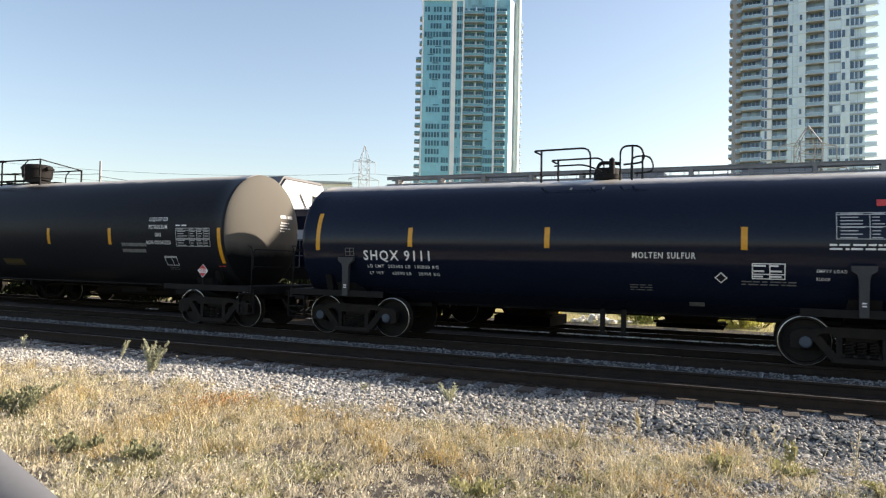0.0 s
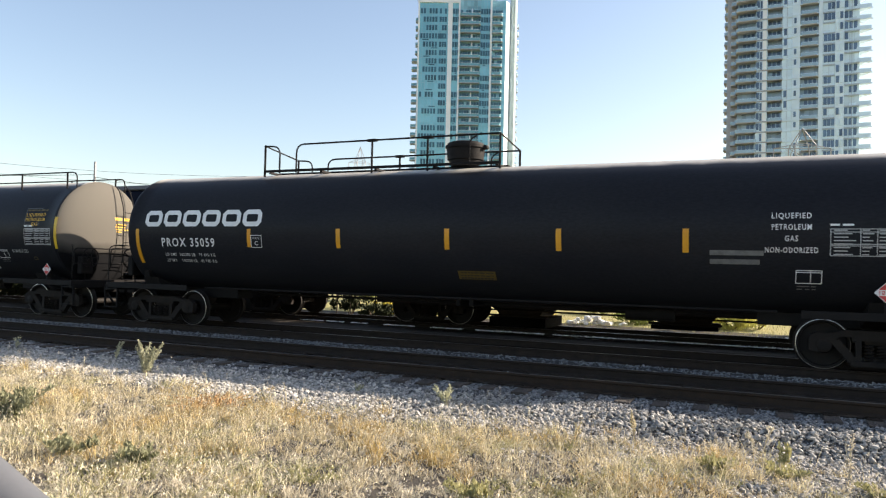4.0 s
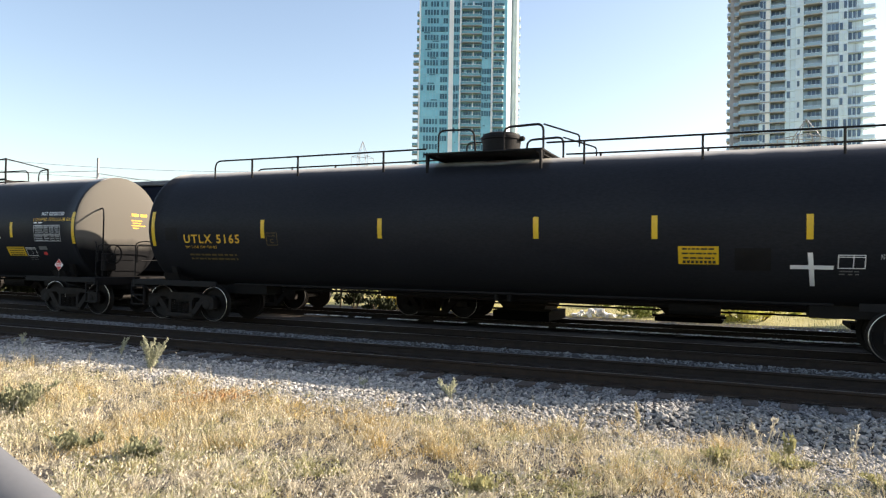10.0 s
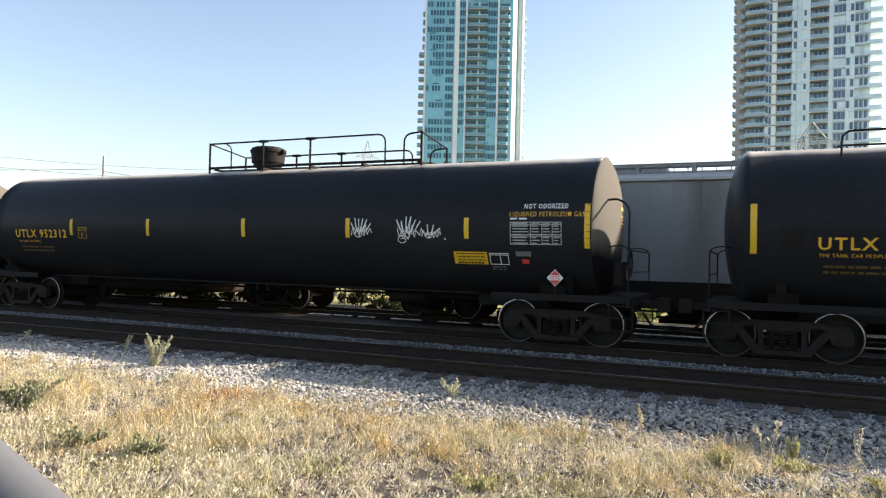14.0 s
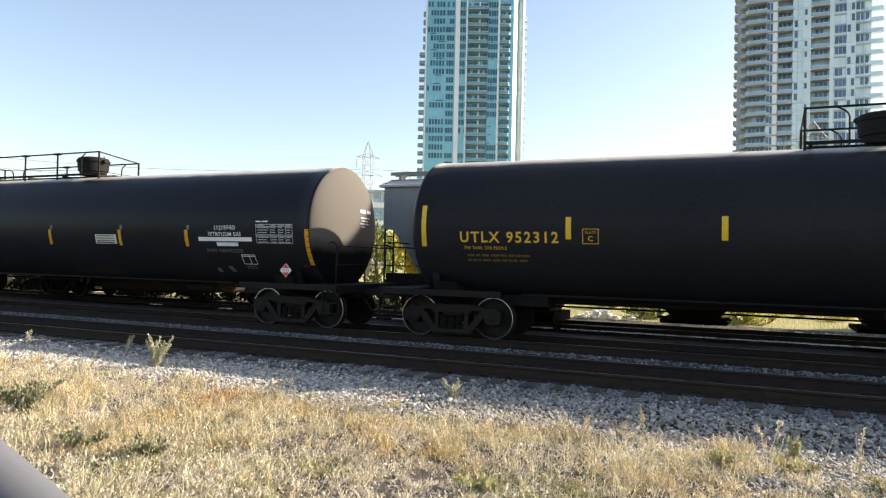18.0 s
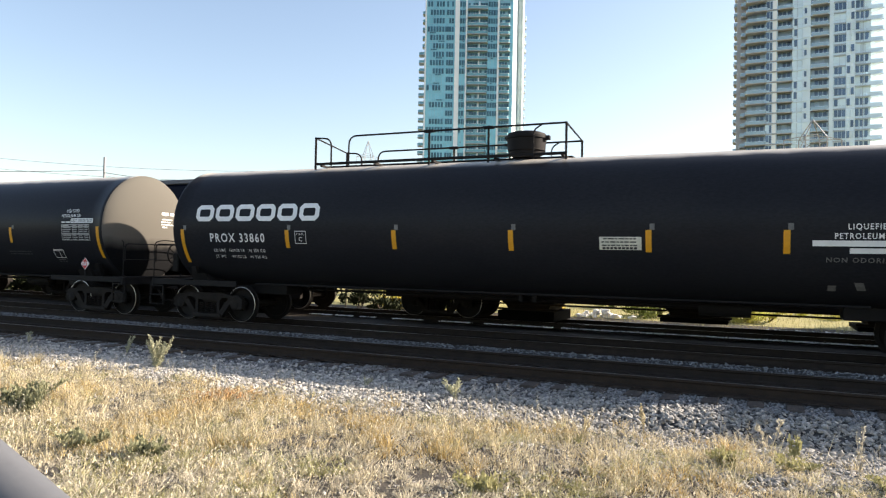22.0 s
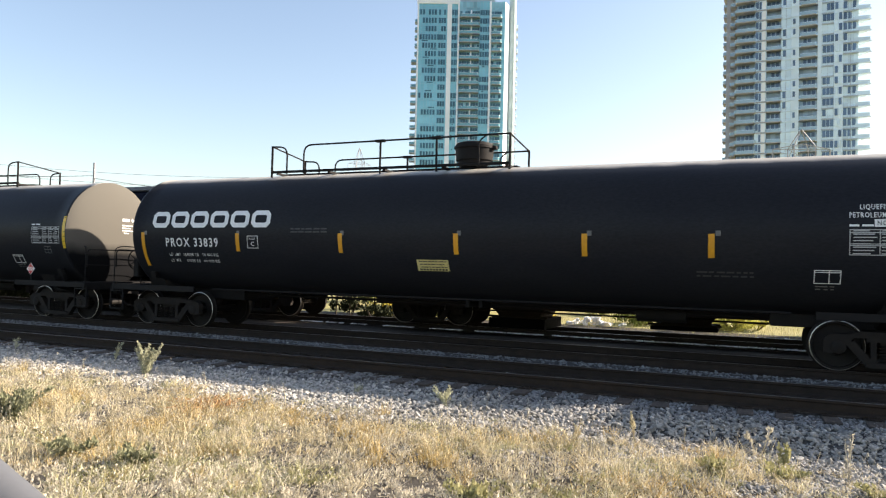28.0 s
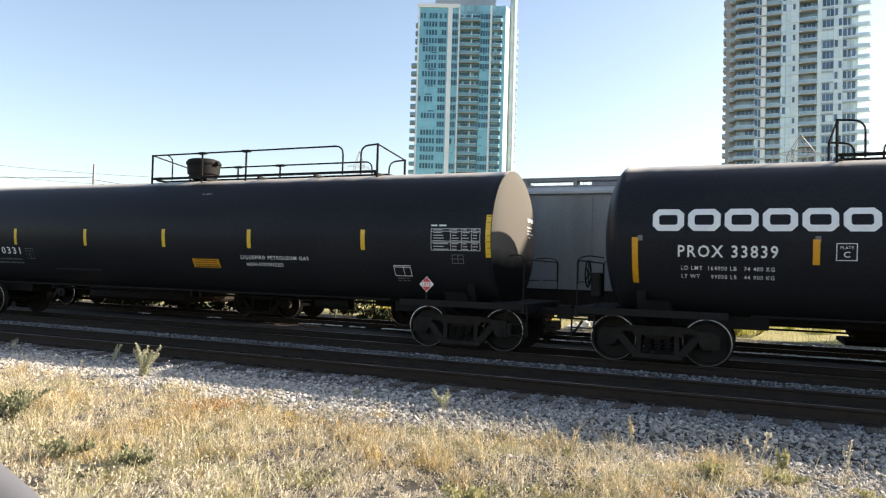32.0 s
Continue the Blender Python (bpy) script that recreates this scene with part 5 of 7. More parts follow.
def build_blue_tower():
    ob = tower_at(-22.1, 240.0, "tall blue glass apartment tower with white piers and curved balconies")
    rnd = random.Random(11)
    H, floor, base = 93.4, 2.88, 1.4
    floors = int((H - base) / floor)
    solid(ob, "core", SLAB_GREY, (-16.2, 13.5, 0.6, 22, -1, H - 0.6))
    solid(ob, "roof_edge", WHITE_PANEL, (-16.8, -2.2, -0.4, 0.5, H - 1.0, H + 0.3))
    solid(ob, "penthouse", SLAB_GREY, (-11.0, 10.0, 3.0, 18, H - 0.6, H + 5.5))
    for a, b, deep in ((-6.35, -4.85, -0.55), (-2.75, -2.2, -0.45), (8.1, 8.75, -0.45), (-16.6, -16.1, -0.3)):
        solid(ob, "pier", WHITE_PANEL, (a, b, deep, 0.8, -1, H))
    bm = bmesh.new()
    prism(bm, [(13.5, 0.2), (15.0, 3.4), (15.0, 9), (13.5, 9)], H + 1, "z", -1)
    part("side_wall", bm, WHITE_PANEL, ob)
    bm = bmesh.new()
    lathe(bm, [(-1, 1.2), (H + 8, 1.2)], 24, "z", (16.35, 4.6, 0))
    part("round_pier", bm, PIER_GREEN, ob, smooth=True)
    solid(ob, "rear_pier", WHITE_PANEL, (17.0, 17.7, 7.0, 10, -1, H))
    for name, u0, u1 in (("west_glazing", -16.1, -6.35), ("middle_glazing", -4.85, -2.75), ("narrow_glazing", 4.8, 8.1), ("corner_glazing", 12.4, 13.5)):
        curtain(ob, name, u0, u1, 0.0, base, H - 1.0, floor, 1.08, GLAZING)
    curtain(ob, "balcony_glazing", -2.2, 4.8, 0.45, base, H - 1.0, floor, 1.16, CYAN_RECESS)
    curtain(ob, "balcony_glazing", 8.75, 12.4, 0.45, base, H - 1.0, floor, 1.2, CYAN_RECESS)
    for k in range(floors):
        z = base + k * floor
        if z < 17:
            continue
        full = rnd.random() < 0.16
        spans = [(-15.4, 8, 0.74), (-8.9, 3, 0.78), (-4.4, 3, 0.80), (5.3, 4, 0.84)]
        for u, n, chance in spans:
            first = rnd.randint(0, 2) if n == 8 and not full else 0
            on = full or rnd.random() < chance
            for j in range(first, n):
                if n == 8 and not full and j > 5:
                    continue
                if on and rnd.random() < 0.93:
                    shared(("window", "blue"), lambda: window_bm(0.72, 1.75), CYAN_DARK, ob, (u + j * (1.0 if n == 8 else 0.86), -0.02, z + 0.85))
        for u, w, odds in ((-11.2, 9.6, 0.3), (-3.8, 2.0, 0.4), (6.45, 3.2, 0.4)):
            if rnd.random() < odds:
                shared(("open_vent", round(w)), lambda: window_bm(w * 0.22, 0.30), CYAN_DARK, ob, (u + rnd.uniform(-0.3, 0.2) * w, -0.05, z + 0.3))
        balcony(ob, "wide", 7.0, 1.9, 0.2, SLAB_GREY, (1.3, 0.5, z), CYAN_RAILING)
        balcony(ob, "narrow", 3.7, 1.7, 0.2, SLAB_GREY, (10.55, 0.5, z), CYAN_RAILING)
        shared(("balcony_divider", "blue"), lambda: window_bm(0.35, 2.6), WHITE_PANEL, ob, (1.9, -0.1, z))
        if z < 76:
            balcony(ob, "end", 3.0, 3.4, 0.2, SLAB_GREY, (-17.4, 7.5, z), CYAN_RAILING)
        elif z < 88:
            balcony(ob, "top", 2.0, 3.0, 0.2, SLAB_GREY, (-16.8, 7.5, z), CYAN_RAILING)
        balcony(ob, "rear", 1.5, 2.6, 0.3, SLAB_GREY, (17.9, 12, z))
        for u in (-1.6, -0.75, 0.1, 0.95, 2.6, 3.45, 4.3, 9.3, 10.2, 11.1, 11.9):
            if rnd.random() < 0.95:
                shared(("window", "door"), lambda: window_bm(0.74, 2.2), CYAN_DARK, ob, (u, 0.42, z + 0.1))
    solid(ob, "end_wall", SLAB_GREY, (-17.0, -16.1, 4.5, 20, -1, 78))
    return ob


def build_grey_tower():
    ob = tower_at(3.0, 222.0, "tall pale apartment tower with taupe balconies and pointed slab ends")
    rnd = random.Random(23)
    H, floor, base = 138.0, 2.97, 1.2
    floors = int((H - base) / floor)
    k1 = 222.0 / 199.0
    e = [k1 * u for u in (-18.4, -15.3, -14.4, -9.9, -8.9, -7.2, -3.8, -1.45, 0.35, 4.5, 8.1, 10.1, 13.4, 16.1)]
    solid(ob, "core", SLAB_GREY, (e[2] + 0.3, e[12], 1.7, 24, -1, H))
    solid(ob, "side_wall", SLAB_BROWN, (e[0] + 1.4, e[2] + 0.4, 4.0, 22, -1, H))
    for a, b, deep, m in ((e[3], e[4], -0.2, PALE_GLASS), (e[4], e[5], -0.3, PALE_PANEL), (e[7], e[8], -0.5, PALE_PANEL), (e[9], e[9] + 1.0, -0.4, PALE_PANEL), (e[10], e[11], -0.4, PALE_PANEL)):
        solid(ob, "pier", m, (a, b, deep, 1.8, -1, H))
    for name, a, b, y in (("balcony_glazing", e[2], e[3], 1.4), ("balcony_glazing", e[5], e[6], 1.4), ("pale_glazing", e[6], e[7], -0.1), ("balcony_glazing", e[8], e[9], 1.3),
                          ("panel_glazing", e[9] + 1.0, e[10], 0.0), ("corner_glazing", e[11], e[12], 0.2)):
        curtain(ob, name, a, b, y, base, H, floor, 1.25, RECESS_GLASS if name == "balcony_glazing" else PALE_GLASS)
    pale = (PALE_PANEL, PALE_GLASS)
    for k in range(floors):
        z = base + k * floor
        if z < 15 or z > 108:
            continue
        balcony(ob, "g1", e[3] - e[2] + 0.8, 2.6, 0.22, SLAB_BROWN, ((e[2] + e[3]) / 2, 1.5, z))
        balcony(ob, "g2", e[6] - e[5] + 0.3, 2.2, 0.22, SLAB_BROWN, ((e[5] + e[6]) / 2, 1.5, z))
        balcony(ob, "g3", e[9] - e[8], 2.2, 0.22, SLAB_BROWN, ((e[8] + e[9]) / 2, 1.4, z))
        balcony(ob, "g4", 1.6, 5.0, 0.30, SLAB_BROWN, (e[1] - 0.1, 6.5, z))
        balcony(ob, "g5", 2.2, 5.0, 0.30, SLAB_BROWN, (e[0] + 1.0, 15.0, z))

        def fin():
            bm = bmesh.new()
            prism(bm, [(-1.5, 0.4), (3.6, 0.2), (4.4, 0.8), (1.0, 5.2), (-1.5, 5.2)], 0.3, "z", -0.3, 0)
            for p, q in (((0.6, 0.4), (4.1, 0.75)),):
                prism(bm, [p, q, (q[0], q[1] + 0.06), (p[0], p[1] + 0.06)], 0.95, "z", 0.05, 1)
            return bm
        shared(("floor_band", "slab"), lambda: window_bm(e[6] - e[2] + 0.6, 0.30), SLAB_BROWN, ob, ((e[2] + e[6]) / 2, -0.55, z - 0.28))
        shared(("floor_band", "mid"), lambda: window_bm(e[9] - e[7], 0.24), PALE_PANEL, ob, ((e[7] + e[9]) / 2, -0.62, z - 0.24))
        shared(("wall_panel", "g"), lambda: window_bm(0.95, 2.35), WHITE_PANEL, ob, (e[4] + 1.15, -0.34, z + 0.2))
        shared(("window", "tall"), lambda: window_bm(0.55, 2.1), WINDOW_DARK, ob, (e[4] + 0.25, -0.34, z + 0.3))
        for j in range(2):
            shared(("window", "pale" if (k * 5 + j * 3) % 7 < 4 else "pier_dark"), lambda: window_bm(0.72, 1.9), PALE_GLASS if (k * 5 + j * 3) % 7 < 4 else WINDOW_DARK, ob,
                   (e[10] + 0.62 + j * 0.95, -0.44, z + 0.55))
        shared(("mullion", "g"), lambda: window_bm(0.12, 2.6), SLAB_GREY, ob, ((e[6] + e[7]) / 2, -0.16, z))
        shared(("mullion", "g"), lambda: window_bm(0.12, 2.6), SLAB_GREY, ob, ((e[11] + e[12]) / 2, 0.14, z))
        if k % 3 != 1:
            shared(("window", "pier"), lambda: window_bm(0.6, 1.5), WINDOW_DARK, ob, (e[7] + 0.75, -0.54, z + 0.7))
        shared(("slab_end", "g"), fin, pale, ob, (e[12] - 1.3, -0.6, z))
        shared(("floor_band", "g"), lambda: window_bm(e[12] - e[9], 0.35), SLAB_GREY, ob, ((e[12] + e[9]) / 2, -0.28, z - 0.4))
        shared(("floor_band", "h"), lambda: window_bm(e[7] - e[6], 0.3), PALE_PANEL, ob, ((e[6] + e[7]) / 2, -0.2, z - 0.35))
        for u, n, step, y, chance in ((e[2] + 0.8, 4, 1.1, 1.36, 0.85), (e[5] + 0.6, 3, 1.15, 1.36, 0.8), (e[8] + 1.5, 3, 1.1, 1.26, 0.85), (e[9] + 1.7, 3, 0.95, -0.05, 0.85),
                                      (e[11] + 0.5, 3, 1.1, 0.15, 0.92), (e[3] + 0.5, 1, 1, -0.25, 0.9), (e[6] + 0.9, 1, 1, -0.15, 0.45)):
            on = rnd.random() < chance
            for j in range(n):
                if on and rnd.random() < 0.9:
                    shared(("window", "grey"), lambda: window_bm(0.82, 1.85), WINDOW_DARK, ob, (u + j * step, y, z + 0.65))
    return ob


# ---- lattice pylons, poles and wires ----
GALVANISED = mat("galvanised lattice steel", (0.24, 0.245, 0.26), 0.6, 0.3, vary=0.2, scale=1, bump=0)
CABLE = mat("overhead cable", (0.05, 0.05, 0.055), 0.7, vary=0.1, scale=1, bump=0)


def lattice_pylon(bearing, dist, height, wide, thick, label):
    a = radians(bearing)
    ob = empty("lattice_pylon", Matrix.Translation((dist * math.sin(a), dist * math.cos(a), 0)) @ pose(0, 0, 0, 0, 0, -bearing + 18), label, "pylon", "lattice pylons")
    bm = bmesh.new()
    levels = [0, 0.15, 0.28, 0.40, 0.50, 0.58, 0.66, 0.73, 0.81, 0.88, 1.0]

    def half(u):
        if u > 0.88:
            return wide / 2 * 0.55 * (1 - (u - 0.88) / 0.12) + 0.02
        return wide / 2 * (1 - 0.45 * min(1.0, u / 0.5))
    for u, v in zip(levels, levels[1:]):
        for sx, sy in ((-1, -1), (1, -1), (1, 1), (-1, 1)):
            tube(bm, [(sx * half(u), sy * half(u), u * height), (sx * half(v), sy * half(v), v * height)], thick, 4)
            tx, ty = -sy, sx
            tube(bm, [(sx * half(u), sy * half(u), u * height), (tx * half(v), ty * half(v), v * height)], thick * 0.6, 4)
            tube(bm, [(sx * half(v), sy * half(v), v * height), (tx * half(v), ty * half(v), v * height)], thick * 0.6, 4)
    part("lattice_mast", bm, GALVANISED, ob)
    for u in (0.60, 0.73, 0.87):
        bm = bmesh.new()
        w = wide * (1.0 if u < 0.8 else 0.75)
        for s in (-1, 1):
            tube(bm, [(0, 0, u * height + height * 0.035), (s * w, 0, u * height)], thick * 0.8, 4)
            tube(bm, [(0, 0, u * height), (s * w, 0, u * height)], thick * 0.8, 4)
            tube(bm, [(s * w, 0, u * height), (s * w, 0, u * height - height * 0.085)], thick * 0.9, 4)
        part("cross_arm", bm, GALVANISED, ob)
    return ob


def wire(a, b, sag, radius, label="thin dark overhead wire"):
    a, b = Vector(a), Vector(b)
    bm = bmesh.new()
    tube(bm, [a.lerp(b, k / 24) - Vector((0, 0, sag * 4 * (k / 24) * (1 - k / 24))) for k in range(25)], radius, 4)
    return tagged(part("overhead_wire", bm, CABLE), label, "wire", "overhead wires")


def build_poles():
    lattice_pylon(-30.48, 150, 26.7, 3.3, 0.06, "grey steel lattice pylon far behind the train")
    lattice_pylon(3.3, 165, 32.5, 7.5, 0.12, "grey steel lattice pylon before the pale tower")
    bm = bmesh.new()
    lathe(bm, [(-0.4, 0.13), (9.2, 0.09)], 10, "z", (-46.5, 39.0, 0))
    tagged(part("utility_pole", bm, GALVANISED, smooth=True), "slim grey pole beyond the train", "pole")

    def far(b, d, z):
        a = radians(b)
        return (d * math.sin(a), d * math.cos(a), z)
    wire(far(-30.7, 150, 20.8), far(-62, 165, 20.8), 2, 0.03)
    wire(far(-30.9, 150, 18.8), far(-62, 165, 18.8), 2, 0.03)
    wire(far(-30.3, 150, 20.8), far(3.3, 165, 24), 2, 0.03)
    wire(far(-50, 60.6, 8.2), far(-75, 80, 9), 0.8, 0.02)
    wire(far(-50, 60.6, 8.0), far(-25, 62, 8.0), 0.8, 0.02)


# ---- the low building and the parked rolling stock behind ----
OFFICE_GLASS = mat("blue office glazing", (0.26, 0.40, 0.52), 0.15, 0.1, vary=0.2, scale=0.2, second=(0.34, 0.48, 0.58), bump=0, random_tint=0.25)


def build_low_building():
    a = -32.0
    ob = empty("office_building", Matrix.Translation((170 * math.sin(radians(a)), 170 * math.cos(radians(a)), 0)) @ pose(0, 0, 0, 0, 0, 30), "pale low glass office building far beyond the tracks",
               "office building")
    solid(ob, "body", WHITE_PANEL, (-9, 1.5, 0.3, 14, -1, 20.6), (1.5, 9.5, 0.3, 14, -1, 17.6))
    solid(ob, "roof", SLAB_GREY, (-9.6, 1.6, -0.3, 14.5, 20.6, 21.2), (1.6, 10, -0.3, 14.5, 17.6, 18.1))
    for z in (2.6, 6.9, 11.2, 15.5):
        curtain(ob, "window_band", -8.6, 9.1, 0.0, z, z + 3.0, 3.0, 1.6, OFFICE_GLASS)
    solid(ob, "side_wing", PALE_GLASS, (-30, -9, 3, 14, -1, 13.5))


def build_warehouse():
    """A long trackside warehouse beside the view: it keeps the sun off the parked cars and the lower tank heads."""
    ob = empty("warehouse", pose(7.0, 30.0, 0), "long plain grey warehouse beside the tracks", "warehouse")
    for name, low, high, grow, m in (("wall", -1.0, 14.0, 0.0, PIER_GREEN), ("parapet", 14.0, 14.3, 0.05, SLAB_GREY)):
        bm = bmesh.new()
        prism(bm, [(-grow, -grow), (62 + grow, -grow), (62 + grow, 15 + grow), (22 - grow, 15 + grow)], high - low, "z", low)
        part(name, bm, m, ob)
    for k in range(10):
        for z in (3.0, 8.2):
            shared(("window", "warehouse"), lambda: window_bm(2.6, 1.8), WINDOW_DARK, ob, (4 + k * 6.0, 0.0, z))


HOP_Y, HOP_X0, HOP_X1 = 20.2, -10.35, 7.4


GATE_BLACK = mat("near-black gate", (0.003, 0.003, 0.003), 0.9, vary=0.3, scale=3, bump=0.2, specular=0.05)


def build_hopper():
    """A covered hopper: side sheets with seams, roof with a running board, slope-sheet ends, outlet bays, ladders, trucks."""
    ob = empty("hopper_car", pose(0, HOP_Y, 0), "parked grey covered hopper car with a roof walkway", "hopper car")
    x0, x1 = HOP_X0, HOP_X1
    car = {"ob": ob}
    bm = bmesh.new()
    sec = [(-1.60, 1.30), (-1.62, 2.4), (-1.60, 3.78), (-1.55, 3.90), (1.55, 3.90), (1.60, 3.78), (1.62, 2.4), (1.60, 1.30)]
    ends = []
    for x, low in ((x0, 0.62), (x0 + 0.35, 0.45), (x0 + 1.25, 0.0), (x1 - 1.25, 0.0), (x1 - 0.35, 0.45), (x1, 0.62)):
        ring = []
        for y, z in sec:
            zz = z if z > 3.2 else 1.30 + (z - 1.30) * (1 - low) + low * 2.55 * (1 - (z - 1.30) / 2.6)
            ring.append(bm.verts.new((x, y, zz if z > 1.31 else 1.30 + low * 3.1)))
        ends.append(ring)
    for a, b in zip(ends, ends[1:]):
        for k in range(len(sec)):
            bm.faces.new((a[k], a[(k + 1) % len(sec)], b[(k + 1) % len(sec)], b[k]))
    bm.faces.new(ends[0][::-1])
    bm.faces.new(ends[-1])
    bmesh.ops.recalc_face_normals(bm, faces=bm.faces)
    part("body", bm, HOPPER_GREY, ob)
    bm = bmesh.new()
    prism(bm, [(-1.66, 3.86), (-1.66, 3.93), (-0.75, 4.20), (0.75, 4.20), (1.66, 3.93), (1.66, 3.86)], x1 - x0 + 0.3, "x", x0 - 0.15)
    part("roof", bm, HOPPER_ROOF, ob)
    for x in np.arange(x0 + 1.6, x1, 2.45):
        solid(ob, "side_seam", HOPPER_GREY, (x - 0.03, x + 0.03, -1.635, -1.60, 1.35, 3.8))
    for y in (-1.05, 0.72):
        bm = bmesh.new()
        for x in np.arange(x0, x1, 0.10):
            box(bm, x, x + 0.03, y, y + 0.33, 4.34, 4.37)
        for yy in (y, y + 0.31):
            box(bm, x0 - 0.1, x1 + 0.1, yy, yy + 0.02, 4.28, 4.38)
            box(bm, x0 - 0.1, x1 + 0.1, yy, yy + 0.015, 4.12, 4.15)
            for x in np.arange(x0 + 0.2, x1, 0.35):
                box(bm, x, x + 0.012, yy, yy + 0.012, 4.13, 4.30)
        part("running_board", bm, GRATING, ob, "grey steel grating walkway along the roof")
        for x in np.arange(x0 + 0.25, x1, 1.42):
            solid(ob, "walkway_bracket", GRATING, (x - 0.05, x + 0.05, y - 0.03, y + 0.36, 4.02, 4.36))
    for x in (-6.9, -3.2, 0.5, 4.2):
        solid(ob, "roof_hatch", HOPPER_ROOF, (x - 0.9, x + 0.9, -0.45, 0.45, 4.2, 4.36), bevel=0.03)
    solid(ob, "side_sill", HOPPER_DARK, (x0 + 0.1, x1 - 0.1, -1.58, -1.50, 0.60, 1.30), (x0 + 0.1, x1 - 0.1, 1.46, 1.58, 1.02, 1.30))
    solid(ob, "centre_sill", HOPPER_DARK, (x0 - 0.3, x1 + 0.3, -0.25, 0.25, 0.72, 1.05))
    for x in (-6.05, -1.55, 2.95):
        bm = bmesh.new()
        low, high = [(-0.55, -0.75), (0.55, -0.75), (0.55, 0.75), (-0.55, 0.75)], [(-2.05, -1.45), (2.05, -1.45), (2.05, 1.45), (-2.05, 1.45)]
        a = [bm.verts.new((x + p, q, 0.27)) for p, q in low]
        m = [bm.verts.new((x + p * 1.25, q * 1.1, 0.5)) for p, q in low]
        b = [bm.verts.new((x + p, q, 1.31)) for p, q in high]
        for u, v in ((a, m), (m, b)):
            for k in range(4):
                bm.faces.new((u[k], u[(k + 1) % 4], v[(k + 1) % 4], v[k]))
        bm.faces.new(a[::-1])
        bmesh.ops.recalc_face_normals(bm, faces=bm.faces)
        bay = part("outlet_bay", bm, HOPPER_DARK, ob)
        solid(bay, "outlet_gate", GATE_BLACK, (x - 0.85, x + 0.8, -0.95, 0.95, 0.02 if x < -5 else 0.20, 0.30))
        bm = bmesh.new()
        tube(bm, [(x - 0.9, -1.05, 0.36), (x + 0.9, -1.05, 0.36)], 0.03)
        part("gate_shaft", bm, HOPPER_DARK, bay)
    bm = bmesh.new()
    tube(bm, [(x0 + 2.5, -1.2, 0.52), (x1 - 2.5, -1.2, 0.50)], 0.025)
    part("train_pipe", bm, HOPPER_DARK, ob)
    for s, xe in ((-1, x0), (1, x1)):
        solid(ob, "end_platform", HOPPER_DARK, (min(xe, xe - s * 1.5), max(xe, xe - s * 1.5), -1.55, 1.55, 1.02, 1.10))
        for y in (-1.5, -0.95, 0.95, 1.5):
            bm = bmesh.new()
            tube(bm, [(xe, y, 0.55 if abs(y) > 1.4 else 1.1), (xe, y, 4.0)], 0.025)
            part("end_post", bm, HOPPER_DARK, ob)
        bm = bmesh.new()
        for z in np.arange(0.6, 3.9, 0.36):
            tube(bm, [(xe, -1.5, z), (xe, -0.95, z)], 0.014, 5)
        part("end_ladder", bm, HOPPER_DARK, ob)
        bm = bmesh.new()
        tube(bm, bend([(xe, -1.5, 2.2), (xe - s * 1.4, -1.5, 2.2), (xe - s * 1.4, -1.5, 1.1)], 0.12), 0.018)
        tube(bm, [(xe - s * 0.7, -1.5, 1.1), (xe - s * 0.7, -1.5, 2.2)], 0.016)
        part("end_hand_rail", bm, HOPPER_DARK, ob)
        bm = bmesh.new()
        a, b = sorted((xe + s * 0.25, xe + s * 0.75))
        box(bm, a, b, -0.12, 0.12, 0.72, 0.98, 0.03)
        part("coupler", bm, HOPPER_DARK, ob)
        truck(car, xe - s * 1.55)
    for words, z, u0, u1 in (("DME", 2.36, -9.08, -8.42), ("52248", 1.93, -9.10, -8.12)):
        vs, fs = letters(words, 0.26, 1.0, 0.02)
        k = (u1 - u0) / max(v[0] for v in vs)
        bm = bmesh.new()
        made = [bm.verts.new((u0 + u * k, -1.640, z + v)) for u, v in vs]
        for f in fs:
            bm.faces.new([made[i] for i in f])
        part("lettering", bm, BLACK_MARK, ob, "black stencilled lettering")


LOCO_WHITE = mat("white locomotive paint", (0.74, 0.74, 0.73), 0.4, vary=0.15, scale=1.5, second=(0.62, 0.61, 0.59), bump=0.05)
LOCO_BLUE = mat("blue locomotive paint", (0.0025, 0.0045, 0.014), 0.7, vary=0.15, scale=1.5, second=(0.0035, 0.006, 0.018), bump=0.05, specular=0.12)
LOCO_ROOF = mat("dark locomotive roof", (0.10, 0.10, 0.105), 0.6, vary=0.3, scale=1.5, bump=0.1)
CAB_GLASS = mat("dark cab glass", (0.02, 0.025, 0.03), 0.08, vary=0.1, scale=2, bump=0)


